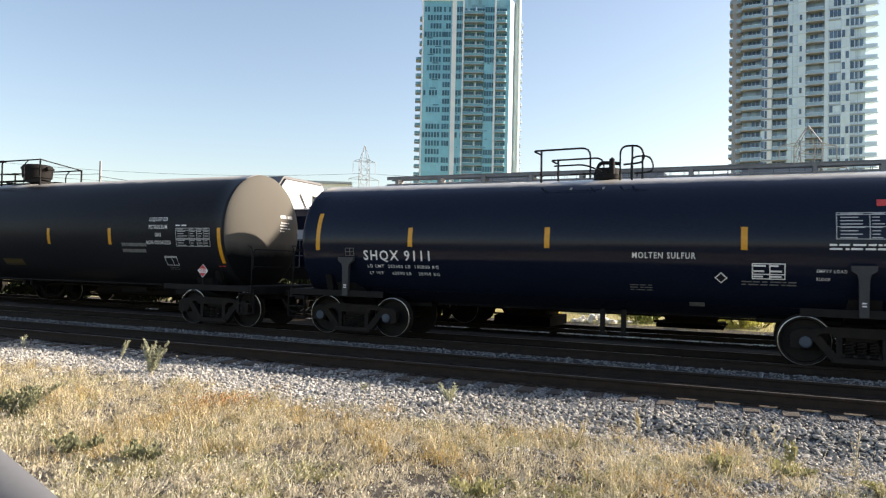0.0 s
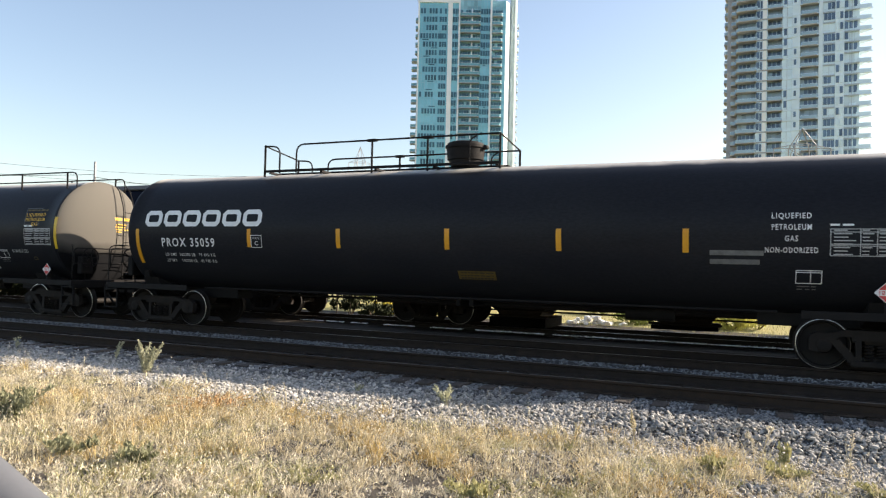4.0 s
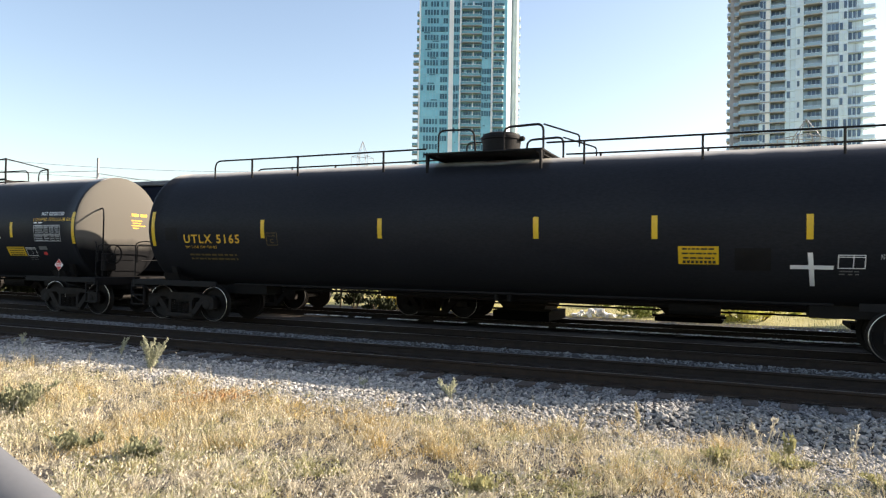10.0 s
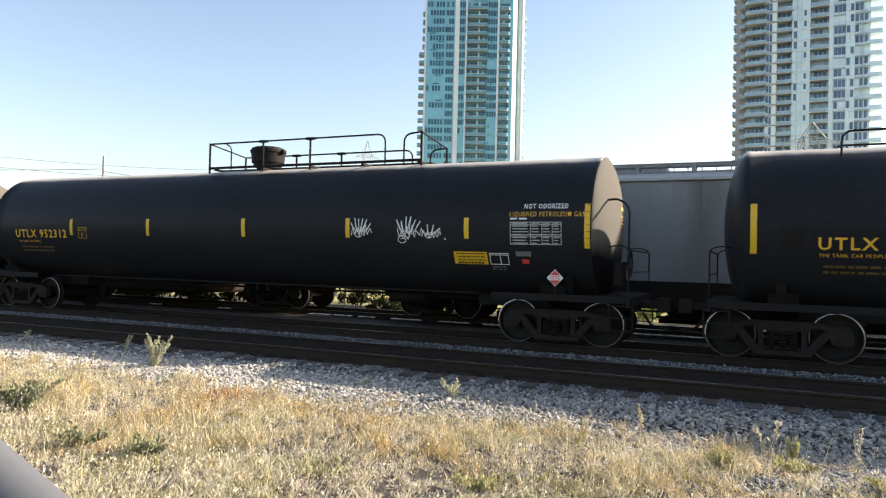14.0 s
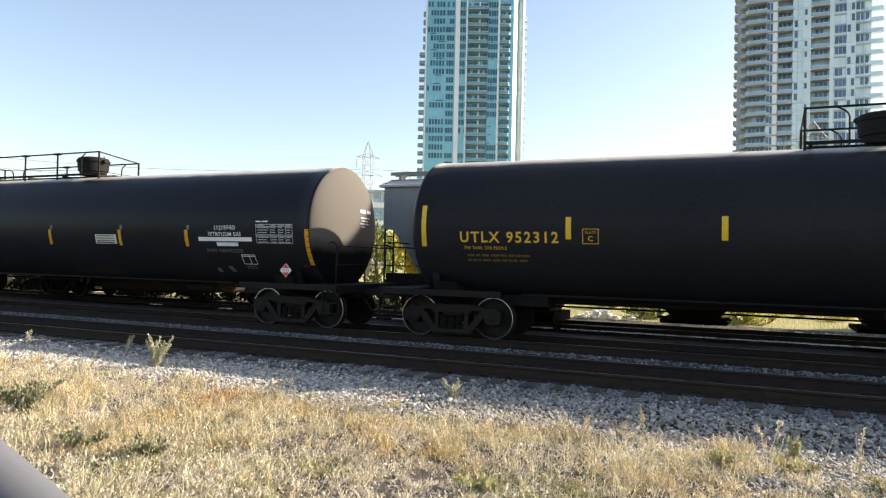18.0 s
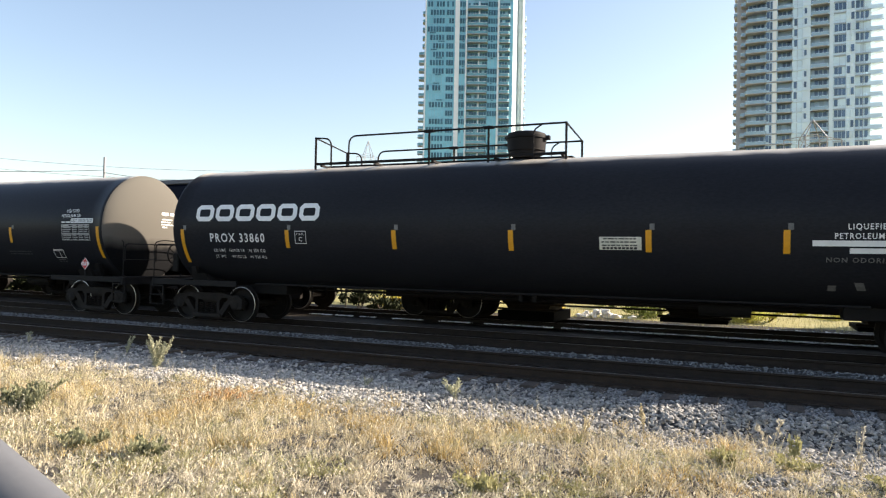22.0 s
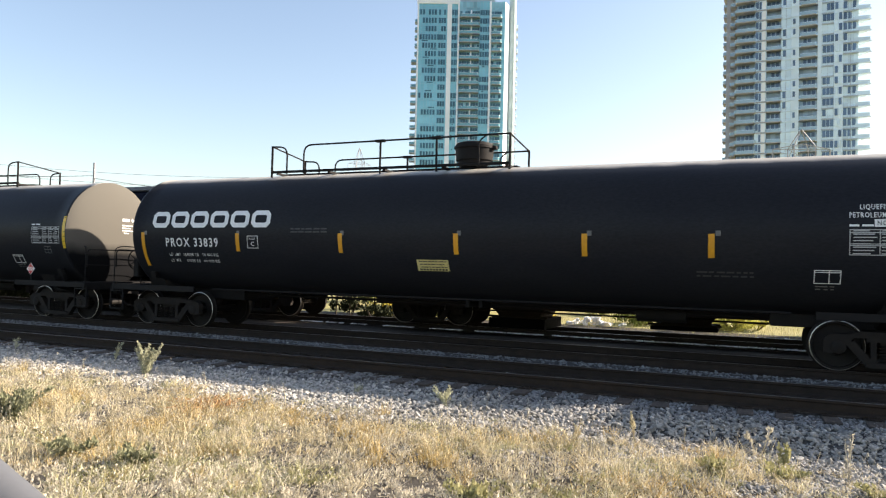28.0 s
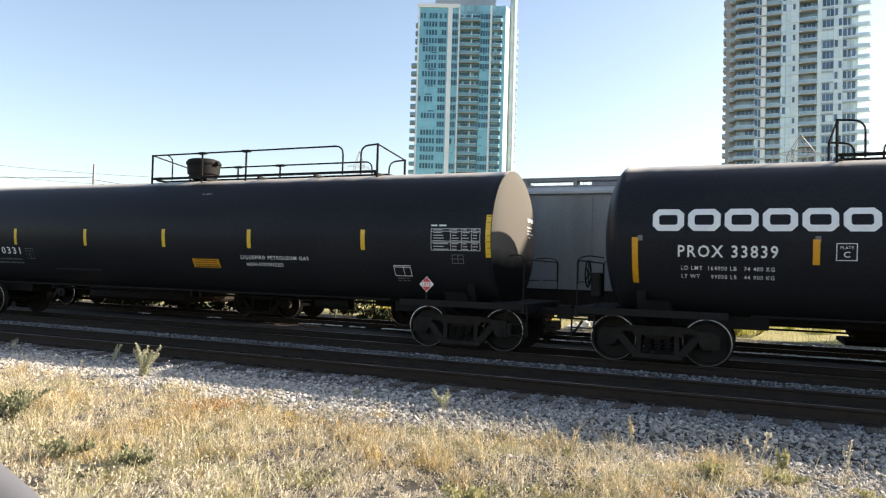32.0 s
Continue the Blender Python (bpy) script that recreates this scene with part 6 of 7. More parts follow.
def build_locomotive():
    """A parked locomotive, its white cab front towards the hopper."""
    x = -14.25
    ob = empty("locomotive", pose(x, HOP_Y, 0), "parked blue and white locomotive with a dark roof", "locomotive")
    bm = bmesh.new()
    prism(bm, [(-1.5, 3.32), (-1.5, 3.95), (-1.05, 4.42), (1.05, 4.42), (1.5, 3.95), (1.5, 3.32)], 3.0, "x", -3.0)
    part("cab", bm, LOCO_ROOF, ob)
    bm = bmesh.new()
    prism(bm, [(-1.49, 3.34), (-1.49, 3.95), (-1.04, 4.41), (1.04, 4.41), (1.49, 3.95), (1.49, 3.34)], 0.02, "x", 0.002)
    part("cab_front", bm, LOCO_WHITE, ob, "sunlit white cab front")
    solid(ob, "cab_base", LOCO_BLUE, (-3.0, 0.0, -1.5, 1.5, 1.55, 3.32))
    bm = bmesh.new()
    prism(bm, [(-1.56, 3.90), (-1.08, 4.45), (1.08, 4.45), (1.56, 3.90), (1.56, 4.0), (1.1, 4.53), (-1.1, 4.53), (-1.56, 4.0)], 3.1, "x", -3.15)
    part("cab_roof", bm, LOCO_ROOF, ob)
    for y in (-1.0, -0.1, 0.75):
        bm = bmesh.new()
        box(bm, -0.02, 0.03, y - 0.32, y + 0.32, 3.45, 4.02, 0.01)
        # Two panes take white paint: the glass's bright reflection is in the colour.
        w = part("windshield", bm, CAB_GLASS if y > 0.5 else LOCO_WHITE, ob)
        bm = bmesh.new()
        tube(bm, [(0.06, y - 0.2, 4.0), (0.06, y + 0.18, 3.5)], 0.03, 4)
        part("wiper", bm, LOCO_ROOF, w)
    for px in (-2.4, -1.2):
        bm = bmesh.new()
        box(bm, px - 0.35, px + 0.35, -1.53, -1.48, 3.1, 3.8, 0.01)
        part("side_window", bm, CAB_GLASS, ob)
    bm = bmesh.new()
    prism(bm, [(-0.95, 1.55), (-0.95, 3.20), (-0.65, 3.45), (0.65, 3.45), (0.95, 3.20), (0.95, 1.55)], 1.35, "x", 0.0)
    nose = part("nose", bm, LOCO_BLUE, ob)
    # White nose top: its sunlit sheen is put into the paint.
    solid(nose, "nose_top", LOCO_WHITE, (0.02, 1.37, -0.70, 0.70, 3.44, 3.48))
    solid(nose, "nose_stripe", LOCO_WHITE, (0.0, 1.35, -0.975, -0.94, 2.45, 2.75))
    solid(nose, "number_lamp", LOCO_ROOF, (0.4, 0.8, -0.3, 0.3, 3.48, 3.58))
    for y in (-1.25, -0.7, -0.35, 0.0, 0.35, 0.75, 1.2):
        bm = bmesh.new()
        tube(bm, bend([(1.42, y, 2.5 - 0.2 * abs(y)), (1.62, y + 0.06, 1.9), (1.66, y - 0.05, 1.1), (1.6, y + 0.1, 0.6)], 0.2), 0.035)
        part("front_hose", bm, FRAME_BLACK, ob)
    for y in (-1.3, -0.6, 0.6, 1.3):
        bm = bmesh.new()
        tube(bm, [(1.6, y, 1.5), (1.6, y, 2.75)], 0.025)
        part("front_hand_rail", bm, LOCO_ROOF, ob)
    bm = bmesh.new()
    tube(bm, bend([(1.6, -1.4, 1.5), (1.6, -1.4, 2.75), (1.6, 1.4, 2.75), (1.6, 1.4, 1.5)], 0.15), 0.025)
    part("front_hand_rail", bm, LOCO_ROOF, ob)
    solid(ob, "front_box", FRAME_BLACK, (1.36, 1.5, -0.6, 0.6, 1.6, 2.9), bevel=0.03)
    solid(ob, "long_hood", LOCO_BLUE, (-13.0, -3.0, -0.95, 0.95, 1.55, 4.25), bevel=0.08)
    solid(ob, "hood_roof", LOCO_ROOF, (-13.0, -3.0, -1.0, 1.0, 4.25, 4.42), bevel=0.03)
    solid(ob, "frame", HOPPER_DARK, (-14.0, 1.65, -1.5, 1.5, 1.15, 1.55))
    solid(ob, "fuel_tank", HOPPER_DARK, (-8.3, -3.6, -1.3, 1.3, 0.35, 1.15), bevel=0.08)
    for z in (2.4, 1.9):
        bm = bmesh.new()
        tube(bm, [(-13.8, -1.45, z), (1.6, -1.45, z)], 0.02, 5)
        part("hand_rail", bm, LOCO_ROOF, ob)
    for px in np.arange(-13.5, 1.6, 1.6):
        bm = bmesh.new()
        tube(bm, [(px, -1.45, 1.55), (px, -1.45, 2.42)], 0.02, 5)
        part("rail_stanchion", bm, LOCO_ROOF, ob)
    car = {"ob": ob}
    for px in (-11.0, -0.6):
        truck(car, px)
    # Two unseen copies added to keep the view under the train dark.
    for px in (-31.5, -49.0):
        copy_thing(ob, pose(px, HOP_Y, 0))


build_ground()
for y in (11.0, 12.43, TRACK_Y - 0.75, TRACK_Y + 0.75, HOP_Y - 0.75, HOP_Y + 0.75):
    rail(y)
build_blue_tower()
build_grey_tower()
build_poles()
build_low_building()
build_warehouse()
build_hopper()
build_locomotive()
build_ties()
build_stones()


# ---- plants ----
STRAW = leafy("dry straw grass", (0.46, 0.385, 0.23), (0.62, 0.54, 0.37), 0.6)
STRAW_GREY = leafy("bleached grey-white herbs", (0.40, 0.355, 0.265), (0.60, 0.54, 0.42), 0.65)
GOLD_STRAW = leafy("golden dead grass", (0.46, 0.33, 0.13), (0.56, 0.42, 0.19), 0.5)
RUST_STRAW = leafy("rust-brown dead stalks", (0.36, 0.20, 0.09), (0.50, 0.32, 0.16))
YELLOW_GREEN = leafy("yellow-green weeds", (0.31, 0.295, 0.13), (0.43, 0.40, 0.21))
SAGE = leafy("grey-green mugwort", (0.34, 0.34, 0.22), (0.46, 0.45, 0.31))
DEEP_GREEN = leafy("deep green weeds", (0.20, 0.205, 0.115), (0.32, 0.315, 0.19))
AUTUMN = leafy("yellow autumn leaves", (0.55, 0.38, 0.02), (0.50, 0.44, 0.06))
VERGE_GREEN = leafy("olive verge scrub", (0.40, 0.40, 0.08), (0.52, 0.48, 0.14))
BUSH_GREEN = leafy("olive bush leaves", (0.12, 0.16, 0.03), (0.24, 0.26, 0.06))
HEDGE_FILL = mat("near-black leaves of the added hedge", (0.018, 0.024, 0.010), 0.8, vary=0.3, scale=1.5, second=(0.035, 0.042, 0.016), bump=0, random_tint=0.3, specular=0.2)
BARK = mat("brown bark", (0.09, 0.065, 0.045), 0.9, vary=0.4, scale=6, bump=0.5)


def blade_shapes(seed, count=8, bow=0.35):
    """Grass blades one unit tall: tapered strips that bow over."""
    rnd = np.random.RandomState(seed)
    out = []
    for k in range(count):
        b = rnd.uniform(0.05, bow)
        v = []
        for u in (0.0, 0.45, 0.8, 1.0):
            w = (1 - u) * 0.5 + 0.08
            v += [(-w, b * u * u, u), (w, b * u * u, u)]
        out.append((np.array(v), np.array([(0, 1, 3, 2), (2, 3, 5, 4), (4, 5, 7, 6)])))
    return out


def leaf_shapes():
    v = np.array([(0, 0, 0), (0.5, 0.1, 0.5), (0, 0.0, 1.0), (-0.5, 0.1, 0.5)])
    return [(v, np.array([(0, 1, 2, 3)]))]


def ground_at(x, y):
    h = surface(y)
    if -21 < x < 7 and 3 < y < 10:
        h += noise.noise(Vector((x * 0.9, y * 0.9, 0))) * 0.035 + dip(x, y)
    return h


def build_grass():
    rnd = np.random.RandomState(5)

    def field(n, lo, hi, thick, weight, y0=3.4, y1=9.4, sink=0.01, lean=0.28):
        out = []
        while len(out) < n:
            y = rnd.uniform(y0, y1)
            x = rnd.uniform(-1.62 * y - 0.6, 0.26 * y + 0.6)
            if rnd.uniform() > weight(x, y):
                continue
            h = lo * (hi / lo) ** (rnd.uniform() ** 1.4)
            out.append((x, y, ground_at(x, y) - sink, thick * rnd.uniform(0.6, 1.4), h, h, rnd.uniform(0, 6.28), rnd.normal() * lean))
        return out

    def edge(x):
        """Where the grass gives way to the ballast."""
        return 8.15 + 0.3 * noise.noise(Vector((x * 0.6, 1.7, 0))) + (0.4 if x < -8 else 0) + (0.35 if x > -3 else 0) - max(0, min(1.4, (x - 0.2) * 1.0))

    def clump(x, y, f, s):
        return noise.noise(Vector((x * f, y * f, s))) * 0.5 + 0.5

    def base(x, y, f=1.1, s=0.0, sharp=2.2):
        """Patches of growth, with small bare holes between the tufts."""
        over = y - edge(x)
        fade = 1.0 if over < -0.4 else max(0.05, 0.6 - over * 0.55)
        tuft = min(1.0, max(0.16, (clump(x, y, 4.2, 31.0) - 0.30) * 4.0))
        hole = min(1.0, max(0.22, (clump(x, y, 1.7, 21.0) - 0.22) * 6))
        return fade * tuft * hole * min(1.0, max(0.2, (clump(x, y, f, s) - 0.26) * sharp))
    blades = blade_shapes(1, 8, 0.9)
    low = blade_shapes(2, 8, 1.6)

    def far(x, y):
        """Distance along the line of the bank: the near strip is low and bleached, the next one tall and golden."""
        return 0.914 * y - 0.407 * x

    def band(x, y):
        d = far(x, y) + 0.9 * (clump(x, y, 0.55, 41.0) - 0.5) + 1.3 * max(0.0, min(1.0, (x + 3.2) / 2.0))
        return max(0.0, min(1.0, (d - 7.3) / 1.1))

    def tufted(count, each, lo, hi, thick, weight, spread, out):
        """Tufts of blades that lean out from their middle."""
        rows = []
        made = 0
        while made < count:
            y = rnd.uniform(3.4, 9.3)
            x = rnd.uniform(-1.62 * y - 0.6, 0.26 * y + 0.6)
            if rnd.uniform() > weight(x, y):
                continue
            made += 1
            size = rnd.uniform(0.5, 1.5)
            tall = lo * (hi / lo) ** rnd.uniform() * (0.7 + 0.3 * size)
            z = ground_at(x, y) - 0.01
            n = max(4, int(each * size * size))
            a, r = rnd.uniform(0, 6.28, n), np.abs(rnd.normal(size=n)) * spread * size
            h = tall * rnd.uniform(0.45, 1.1, n)
            lean = out * np.minimum(r / (spread * size), 2.0) + rnd.normal(size=n) * 0.15
            w = thick * rnd.uniform(0.6, 1.4, n)
            rows.append(np.stack((x + r * np.cos(a), y + r * np.sin(a), np.full(n, z), w, h, h, a, lean), 1))
        return np.concatenate(rows)

    def fade(x, y):
        over = y - edge(x)
        return 1.0 if over < -0.4 else max(0.03, 0.55 - over * 0.6)
    scattered("bleached_tufts", low, tufted(3000, 17, 0.04, 0.13, 0.0085, lambda x, y: fade(x, y) * (1.0 - 0.7 * band(x, y)) * (0.10 + 0.90 * (clump(x, y, 3.0, 61.0) > 0.45)), 0.030, 0.5), STRAW_GREY,
              "low bleached herb tufts in the dry grass", "grass")
    scattered("dry_grass", low, tufted(1900, 18, 0.06, 0.21, 0.0075, lambda x, y: fade(x, y) * (0.12 + 0.88 * band(x, y)) * (0.12 + 0.88 * (clump(x, y, 2.6, 3.0) > 0.46)), 0.04, 0.42), STRAW,
              "dry straw-coloured grass tufts by the tracks", "grass")
    scattered("golden_grass", low, tufted(620, 18, 0.08, 0.24, 0.0070, lambda x, y: fade(x, y) * (0.05 + 0.95 * band(x, y)) * (clump(x, y, 0.7, 16) > 0.50), 0.045, 0.38), GOLD_STRAW,
              "golden dead grass in patches", "grass")
    scattered("green_grass", low, tufted(1500, 18, 0.05, 0.14, 0.0090, lambda x, y: fade(x, y) * (clump(x, y, 0.8, 12) > 0.50), 0.045, 0.6), YELLOW_GREEN,
              "yellow-green grass tufts among the straw", "grass")
    scattered("fallen_straw", low, field(7000, 0.04, 0.12, 0.0070, lambda x, y: base(x, y, 0.8, 0.0, 3.2), lean=1.3), STRAW_GREY, "fallen straw and litter on the soil", "grass")
    stalks = field(2800, 0.16, 0.40, 0.0060, lambda x, y: fade(x, y) * (0.10 + 0.9 * band(x, y)) * (0.2 + (clump(x, y, 1.1, 52.0) > 0.48)), lean=0.16)
    scattered("grass_stalks", blades, stalks, STRAW, "thin standing straw stalks", "grass")
    around = []
    for k in range(17000):
        x, y = rnd.uniform(-19, 9), rnd.uniform(-4, 7.5)
        if -1.6 * y < x < 0.25 * y and y > 3.5:
            continue
        if rnd.uniform() < 0.15 + clump(x, y, 0.8, 3.0):
            h = rnd.uniform(0.04, 0.17)
            around.append((x, y, ground_at(x, y) - 0.01, 0.009, h, h, rnd.uniform(0, 6.28), rnd.normal() * 0.6))
    scattered("roadside_grass", low, around, STRAW, "dry grass beside the sloping barrier", "grass")
    leaves = leaf_shapes()

    def litter(n, lo, hi, weight, rise):
        out = []
        while len(out) < n:
            y = rnd.uniform(3.4, 8.9)
            x = rnd.uniform(-1.62 * y - 0.6, 0.26 * y + 0.6)
            if rnd.uniform() > weight(x, y):
                continue
            s = rnd.uniform(lo, hi)
            out.append((x, y, ground_at(x, y) + rnd.uniform(0, rise), s * 0.5, s, s, rnd.uniform(0, 6.28), rnd.normal() * 0.9))
        return out
    heads = []
    for x, y, z, w, h, _, a, lean in stalks[::2]:
        for j in range(7):
            u = h * rnd.uniform(0.72, 1.0)
            heads.append((x + math.sin(lean) * u * math.cos(a) + rnd.normal() * 0.006, y + math.sin(lean) * u * math.sin(a) + rnd.normal() * 0.006, z + math.cos(lean) * u, 0.009, 0.02, 0.028,
                          rnd.uniform(0, 6.28), rnd.normal() * 0.5))
    scattered("seed_heads", leaves, heads, STRAW_GREY, "pale seed heads on the grass stalks", "herbs")
    scattered("herb_leaves", leaves, litter(16000, 0.016, 0.042, lambda x, y: base(x, y, 1.0, 6.0), 0.11), STRAW_GREY, "small bleached leaves and seed heads", "herbs")
    scattered("green_herb_leaves", leaves, litter(10000, 0.012, 0.034, lambda x, y: base(x, y, 0.9, 9.0, 1.6) * (clump(x, y, 0.8, 12) > 0.50), 0.09), SAGE, "small grey-green herb leaves", "herbs")


def weed(x, y, h, stems, material, label, lean=0.25, leaf=0.05, dense=26, stem_r=0.006, top=0.35, seed=0, bushy=0.05, name="weed"):
    """A weed: bent stems from one root, with small leaves towards their tips."""
    rnd = random.Random(seed)
    ob = empty(name, pose(x, y, ground_at(x, y) - 0.02), label, "weed")
    rows = []
    for k in range(stems):
        a = rnd.uniform(0, math.tau)
        reach = h * lean * rnd.uniform(0.3, 1.2)
        hh = h * rnd.uniform(0.6, 1.0)
        pts = [Vector((math.cos(a) * reach * u ** 1.5 + rnd.uniform(-1, 1) * 0.01, math.sin(a) * reach * u ** 1.5, hh * u)) for u in (0, 0.25, 0.5, 0.75, 1.0)]
        bm = bmesh.new()
        tube(bm, pts, stem_r, 4)
        part("stem", bm, material, ob)
        for j in range(dense):
            u = top + (1 - top) * rnd.random()
            i = min(3, int(u * 4))
            p = pts[i].lerp(pts[i + 1], u * 4 - i)
            w = bushy * (1.25 - u)
            rows.append((p.x + rnd.uniform(-w, w), p.y + rnd.uniform(-w, w), p.z + rnd.uniform(-0.02, 0.02), leaf * 0.5, leaf, leaf * rnd.uniform(0.7, 1.4), rnd.uniform(0, 6.28), rnd.uniform(-1.1, 1.1)))
    leaves = scattered("leaves", leaf_shapes(), rows, material, "", "")
    leaves.parent = ob
    return ob


def crown(ob, centre, size, count, leaf, material, seed, name="crown"):
    """A crown of many leaves in uneven clumps with gaps."""
    rnd = np.random.RandomState(seed)
    rows = []
    clumps = [(rnd.normal(size=3) * 0.42, rnd.uniform(0.18, 0.36)) for k in range(max(8, count // 130))]
    for k in range(count):
        c, r = clumps[rnd.randint(len(clumps))]
        p = c + rnd.normal(size=3) * r * 0.55
        s = leaf * rnd.uniform(0.6, 1.4)
        rows.append((centre[0] + p[0] * size[0], centre[1] + p[1] * size[1], centre[2] + p[2] * size[2], s * 0.8, s, s, rnd.uniform(0, 6.28), rnd.uniform(-1.5, 1.5)))
    c = scattered(name, leaf_shapes(), rows, material, "", "")
    c.parent = ob
    return c


def tree(x, y, h, spread, material, label, seed, count=5200):
    rnd = random.Random(seed)
    ob = empty("tree", pose(x, y, -0.35), label, "tree", "trees beyond the tracks")
    bm = bmesh.new()
    lathe(bm, [(-0.2, h * 0.032), (h * 0.3, h * 0.024), (h * 0.85, h * 0.008)], 9, "z")
    part("trunk", bm, BARK, ob, smooth=True)
    for k in range(7):
        a, z = rnd.uniform(0, 6.28), h * rnd.uniform(0.2, 0.65)
        bm = bmesh.new()
        tube(bm, [(0, 0, z), (math.cos(a) * spread * 0.3, math.sin(a) * spread * 0.3, z + h * 0.12), (math.cos(a) * spread * 0.6, math.sin(a) * spread * 0.6, z + h * 0.2)], h * 0.008, 5)
        part("limb", bm, BARK, ob)
    crown(ob, (0, 0, h * 0.58), (spread, spread, h * 0.42), count, 0.16, material, seed)
    return ob


def bush(x, y, w, h, material, label, seed, count=1500, leaf=0.09, z=-0.4):
    ob = empty("bush", pose(x, y, z), label, "bush", "bushes beyond the tracks")
    rnd = random.Random(seed)
    for k in range(4):
        bm = bmesh.new()
        tube(bm, [(0, 0, 0), (rnd.uniform(-1, 1) * w * 0.3, rnd.uniform(-1, 1) * w * 0.3, h * 0.7)], 0.02, 5)
        part("stem", bm, BARK, ob)
    crown(ob, (0, 0, h * 0.5), (w * 0.6, w * 0.5, h * 0.55), count, leaf, material, seed, "foliage")
    return ob


def build_plants():
    build_grass()
    weed(-9.83, 9.45, 0.62, 13, SAGE, "grey-green mugwort bush on the ballast edge", lean=0.42, leaf=0.034, dense=130, seed=1, bushy=0.05, top=0.15)
    weed(-11.3, 10.1, 0.46, 3, SAGE, "slender grey-green weed in the ballast", lean=0.3, leaf=0.032, dense=70, seed=2, bushy=0.04)
    weed(-14.3, 10.2, 0.35, 2, SAGE, "small grey-green weed in the ballast", lean=0.2, leaf=0.045, dense=24, seed=3)
    weed(-4.04, 9.5, 0.30, 7, SAGE, "low feathery weed on the ballast", lean=0.9, leaf=0.045, dense=24, seed=4)
    weed(-5.6, 9.6, 0.18, 3, SAGE, "tiny grey-green weed on the ballast", lean=0.6, leaf=0.04, dense=16, seed=14)
    weed(-1.27, 8.85, 0.50, 3, STRAW, "tall dry weed stalk with a seed head", lean=0.12, leaf=0.03, dense=40, seed=5, bushy=0.03, top=0.55)
    weed(-1.9, 8.3, 0.36, 4, STRAW, "dry weed stalks with seed heads", lean=0.3, leaf=0.03, dense=24, seed=15, bushy=0.03, top=0.5)
    weed(0.13, 8.9, 0.58, 2, STRAW_GREY, "leaning dry weed with pale flower heads", lean=0.55, leaf=0.05, dense=26, seed=6, top=0.5)
    weed(0.36, 8.6, 0.34, 3, YELLOW_GREEN, "yellowing leafy weed on the gravel", lean=0.3, leaf=0.06, dense=26, seed=16)
    weed(0.95, 8.4, 0.50, 3, STRAW_GREY, "dry branching weed by the ballast", lean=0.3, leaf=0.03, dense=26, seed=7)
    weed(-0.3, 8.0, 0.17, 26, YELLOW_GREEN, "low yellow-green clump on the gravel", lean=1.3, leaf=0.05, dense=26, seed=8, top=0.1)
    weed(0.35, 8.15, 0.13, 24, YELLOW_GREEN, "flat yellow-green clump on the gravel", lean=1.8, leaf=0.05, dense=26, seed=9, top=0.1)
    weed(1.15, 7.7, 0.14, 18, YELLOW_GREEN, "small yellow-green clump by the gravel", lean=1.5, leaf=0.05, dense=22, seed=17, top=0.1)
    weed(-8.45, 6.0, 0.42, 22, DEEP_GREEN, "dark green leafy weed in the grass", lean=0.9, leaf=0.050, dense=120, seed=10, top=0.05, bushy=0.1)
    weed(-6.5, 5.3, 0.20, 16, DEEP_GREEN, "broad-leaved green weed in the grass", lean=1.2, leaf=0.055, dense=60, seed=11, top=0.1)
    weed(-5.6, 5.35, 0.22, 16, DEEP_GREEN, "grey-green weed in the grass", lean=1.2, leaf=0.05, dense=60, seed=12, top=0.1)
    weed(-6.95, 7.85, 0.13, 40, RUST_STRAW, "flattened rust-brown dead plant", lean=4.2, leaf=0.05, dense=20, seed=13, top=0.05)
    weed(-2.3, 6.0, 0.14, 22, YELLOW_GREEN, "low pale green clump in the grass", lean=1.9, leaf=0.05, dense=24, seed=18, top=0.1)
    tree(-13.1, 27.5, 3.7, 1.3, AUTUMN, "yellow autumn tree seen between the wagons", 1)
    tree(-17.6, 31, 4.6, 1.6, BUSH_GREEN, "olive green tree beyond the tracks", 2, 3000)
    tree(-11.6, 31.5, 3.5, 1.3, AUTUMN, "yellow autumn tree beyond the tracks", 3, 3000)
    for k, (x, y, w, h, m, label) in enumerate(((-8.6, 27, 1.3, 1.0, AUTUMN, "yellow autumn bush"), (-7.3, 27.4, 1.2, 0.9, AUTUMN, "golden bush"), (-5.6, 30, 1.8, 1.3, BUSH_GREEN, "olive bush"),
                                                (-3.6, 27.2, 1.7, 1.1, BUSH_GREEN, "olive green bush"), (-2.6, 27.6, 1.3, 1.0, BUSH_GREEN, "low olive bush"), (-13.5, 25.5, 1.2, 1.1, AUTUMN, "low yellow bush"),
                                                (-12.2, 26.5, 1.4, 1.2, BUSH_GREEN, "green bush behind the hopper car"), (-10.2, 26, 1.2, 0.9, BUSH_GREEN, "small green bush"))):
        bush(x, y, w, h, m, label + " beyond the tracks", 30 + k)
    for k, (x, y, w) in enumerate(((-1.6, 26.2, 1.6), (-0.6, 26.6, 1.5), (0.2, 27.3, 1.4), (2.2, 29.5, 1.5))):
        bush(x, y, w, 0.55, VERGE_GREEN, "low olive-green scrub beyond the tracks", 50 + k, 1100, 0.07, z=-0.32)
    # Added near-black bushes stand in for the dark under the parked cars.
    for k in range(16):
        bush(-17.5 - k * 2.3, 23.6 + 0.5 * math.sin(k * 2.1), 2.6, 1.9 + 0.4 * math.sin(k * 1.7), HEDGE_FILL, "added near-black hedge bush that darkens the gap under the cars", 60 + k, 2400, 0.17)
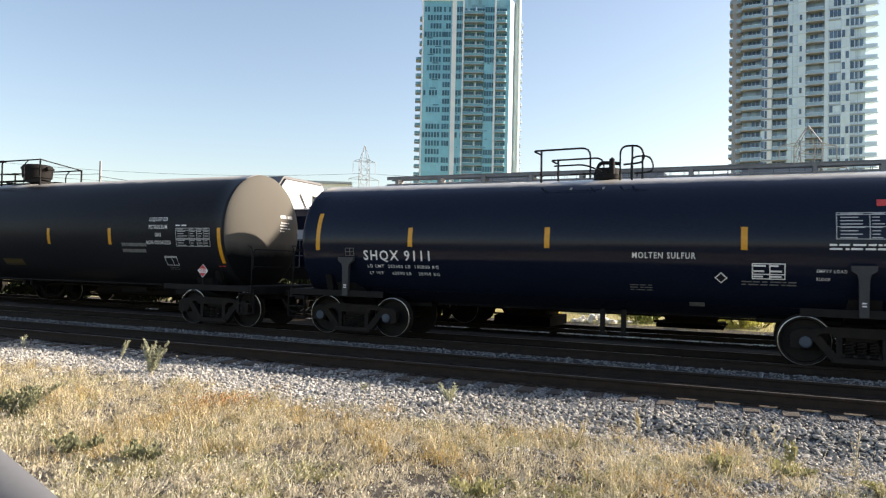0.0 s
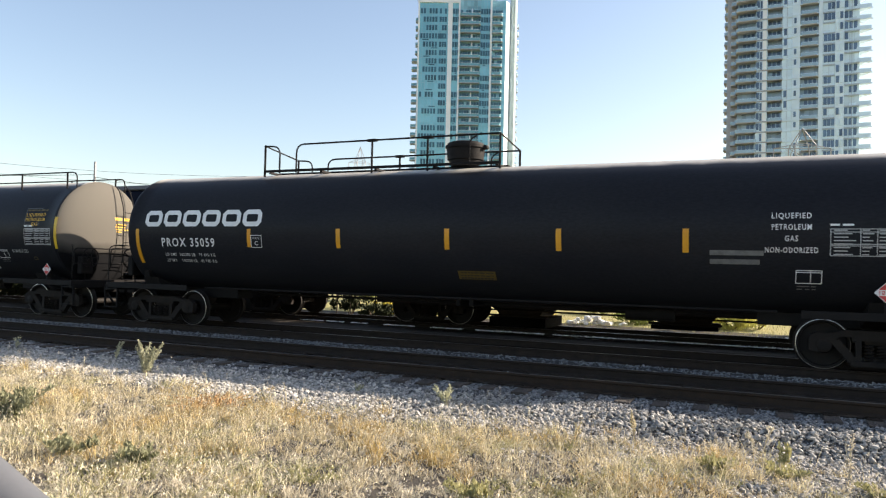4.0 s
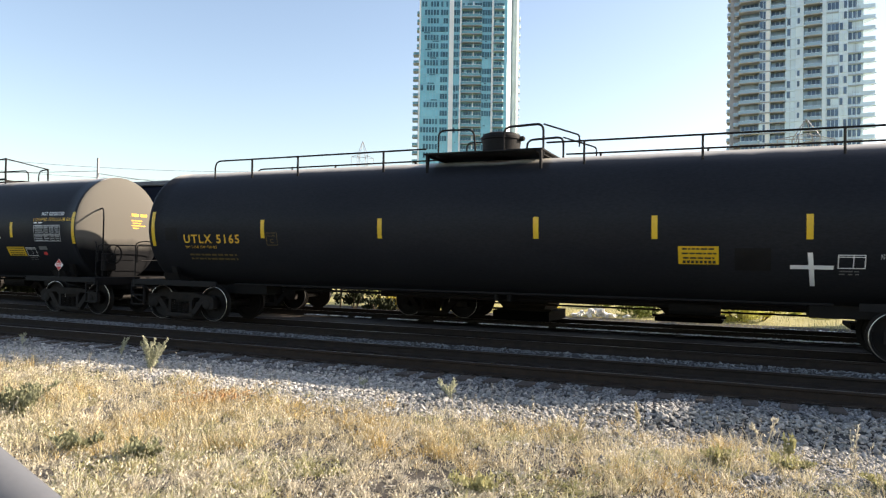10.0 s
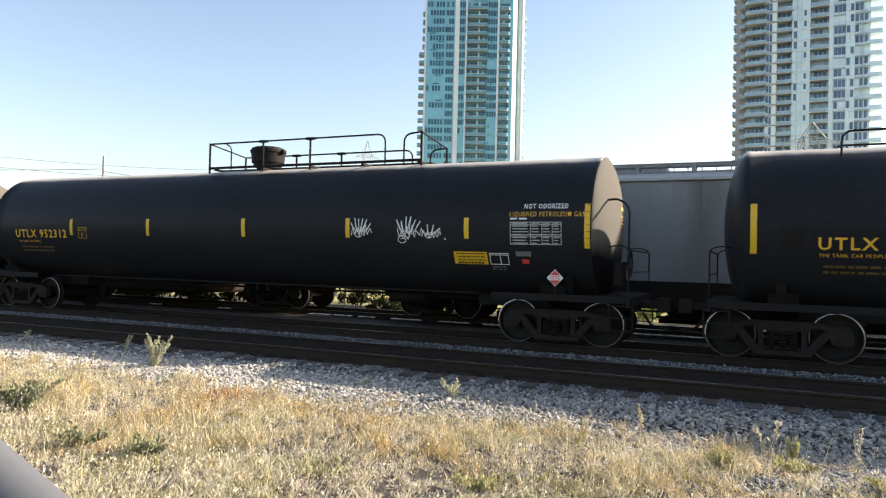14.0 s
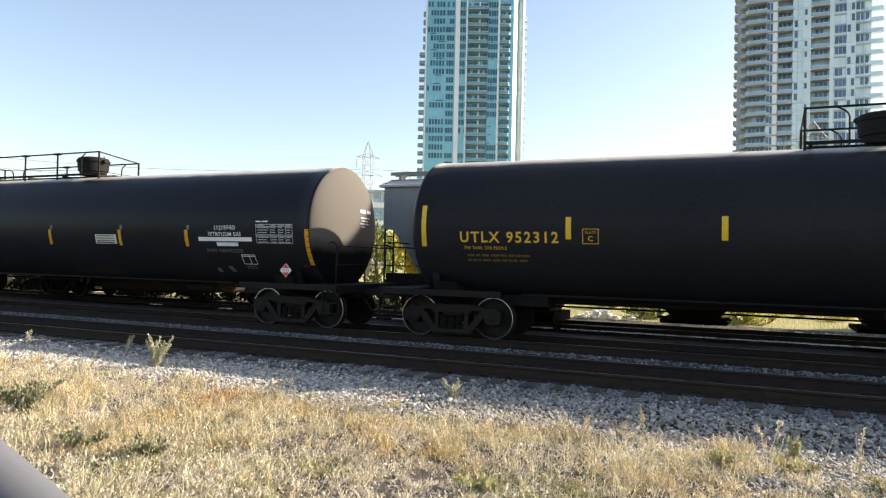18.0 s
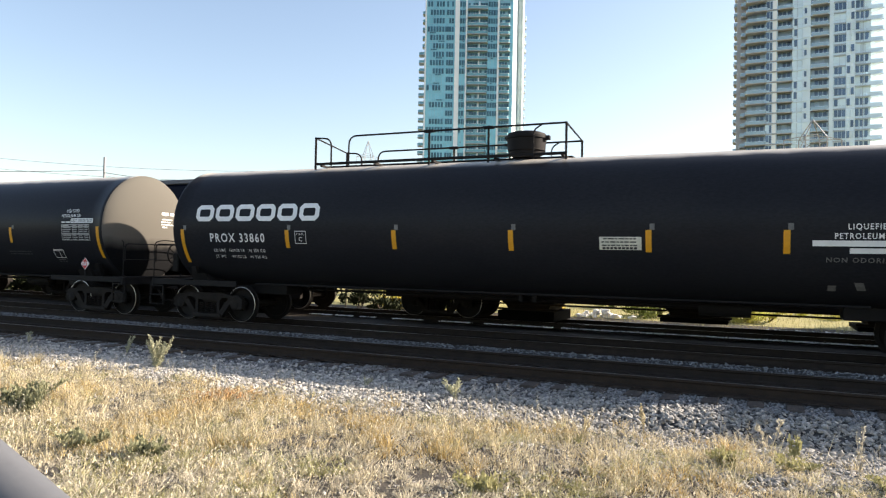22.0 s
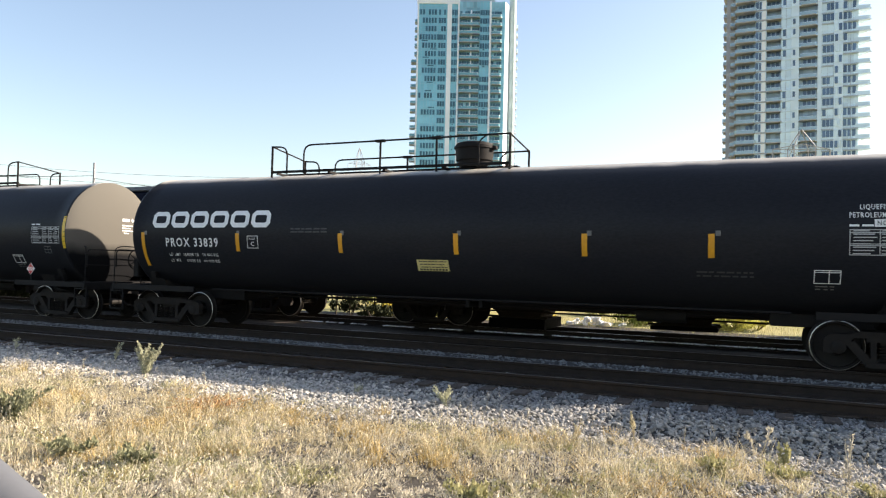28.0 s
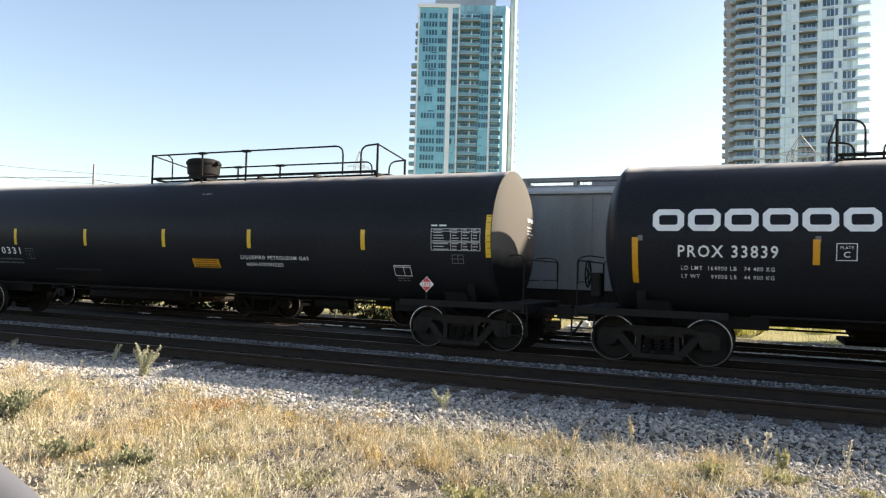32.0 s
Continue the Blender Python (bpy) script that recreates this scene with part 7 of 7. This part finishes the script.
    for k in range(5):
        bush(-15.9 + k * 0.85, 23.9 + 0.2 * math.sin(k * 2.3), 1.2, (1.8, 1.7, 1.0, 0.6, 0.6)[k], HEDGE_FILL, "added near-black scrub that hides the lit ground", 80 + k, 900, 0.10)
    rnd = np.random.RandomState(3)
    shapes = stone_shapes(6, 8)
    for k in range(26):
        x = -5.5 + rnd.normal() * 0.65
        s = rnd.uniform(0.18, 0.42)
        vs, fs = shapes[k % 6]
        me = bpy.data.meshes.new("rock")
        me.from_pydata((vs * s).tolist(), [], fs.tolist())
        me.materials.append(PALE_STONE)
        ob = tagged(new("rock", me), "pale sunlit rock in a rubble heap", "rock", "rubble heap beyond the tracks")
        ob.matrix_basis = pose(x, 26.4 + rnd.uniform(-0.4, 0.4), -0.30 + rnd.uniform(0, 0.3) * max(0, 1 - abs(x + 5.5)), 0, 0, rnd.uniform(0, 360))

    def verge():
        out = []
        for k in range(6000):
            x, y = rnd.uniform(-9, 5), rnd.uniform(25.2, 33)
            h = rnd.uniform(0.06, 0.22)
            out.append((x, y, float(np.interp(y, (23.5, 26, 32, 60), (-0.42, -0.30, -0.05, 0.2))), 0.012, h, h, rnd.uniform(0, 6.28), rnd.normal() * 0.3))
        return out
    heap = [(rnd.uniform(0.2, 4.6), rnd.uniform(24.2, 28.5), -0.36, s, s, s * 0.7, rnd.uniform(0, 6.28), 0.2) for s in rnd.uniform(0.05, 0.16, 900)]
    scattered("verge_rubble", shapes, heap, PALE_STONE, "pale broken stones in the far verge", "stones", True)
    scattered("verge_grass", blade_shapes(9), verge(), YELLOW_GREEN, "sunlit yellow-green grass beyond the tracks", "grass")


build_plants()
POST_GREY = mat("grey post paint", (0.105, 0.108, 0.115), 0.6, 0.0, vary=0.08, scale=3, bump=0.01)
barrier = empty("barrier", pose(-2.6, 1.125, -0.405), "grey steel barrier pole sloping to the ground", "barrier")
bm = bmesh.new()
tube(bm, [(0.0, 0, 1.905), (1.5, 0, 1.281), (3.0, 0, 0.657), (4.55, 0, 0.012)], 0.08, 28)
part("pole", bm, POST_GREY, barrier, smooth=True)
bm = bmesh.new()
lathe(bm, [(-0.1, 0.06), (1.93, 0.06), (1.96, 0.03), (1.96, 0)], 20, "z")
part("post", bm, POST_GREY, barrier, smooth=True)


# ---- motion ----
def motions():
    """The train rolls to the right; every wheelset turns with it."""
    ts, ss = [r[0] for r in TIMES], [r[4] for r in TIMES]
    for car in CARS:
        walk(car["ob"], [(t, pose(car["x"] + s, TRACK_Y, 0)) for t, s in zip(ts, ss)])
    steps = [32.0 * k / 200 for k in range(201)]
    for w, k in WHEELSETS:
        walk(w, [(t, pose(k, 0, WHEEL_R) @ Matrix.Rotation(float(np.interp(t, ts, ss)) / WHEEL_R, 4, "Y")) for t in steps])


motions()
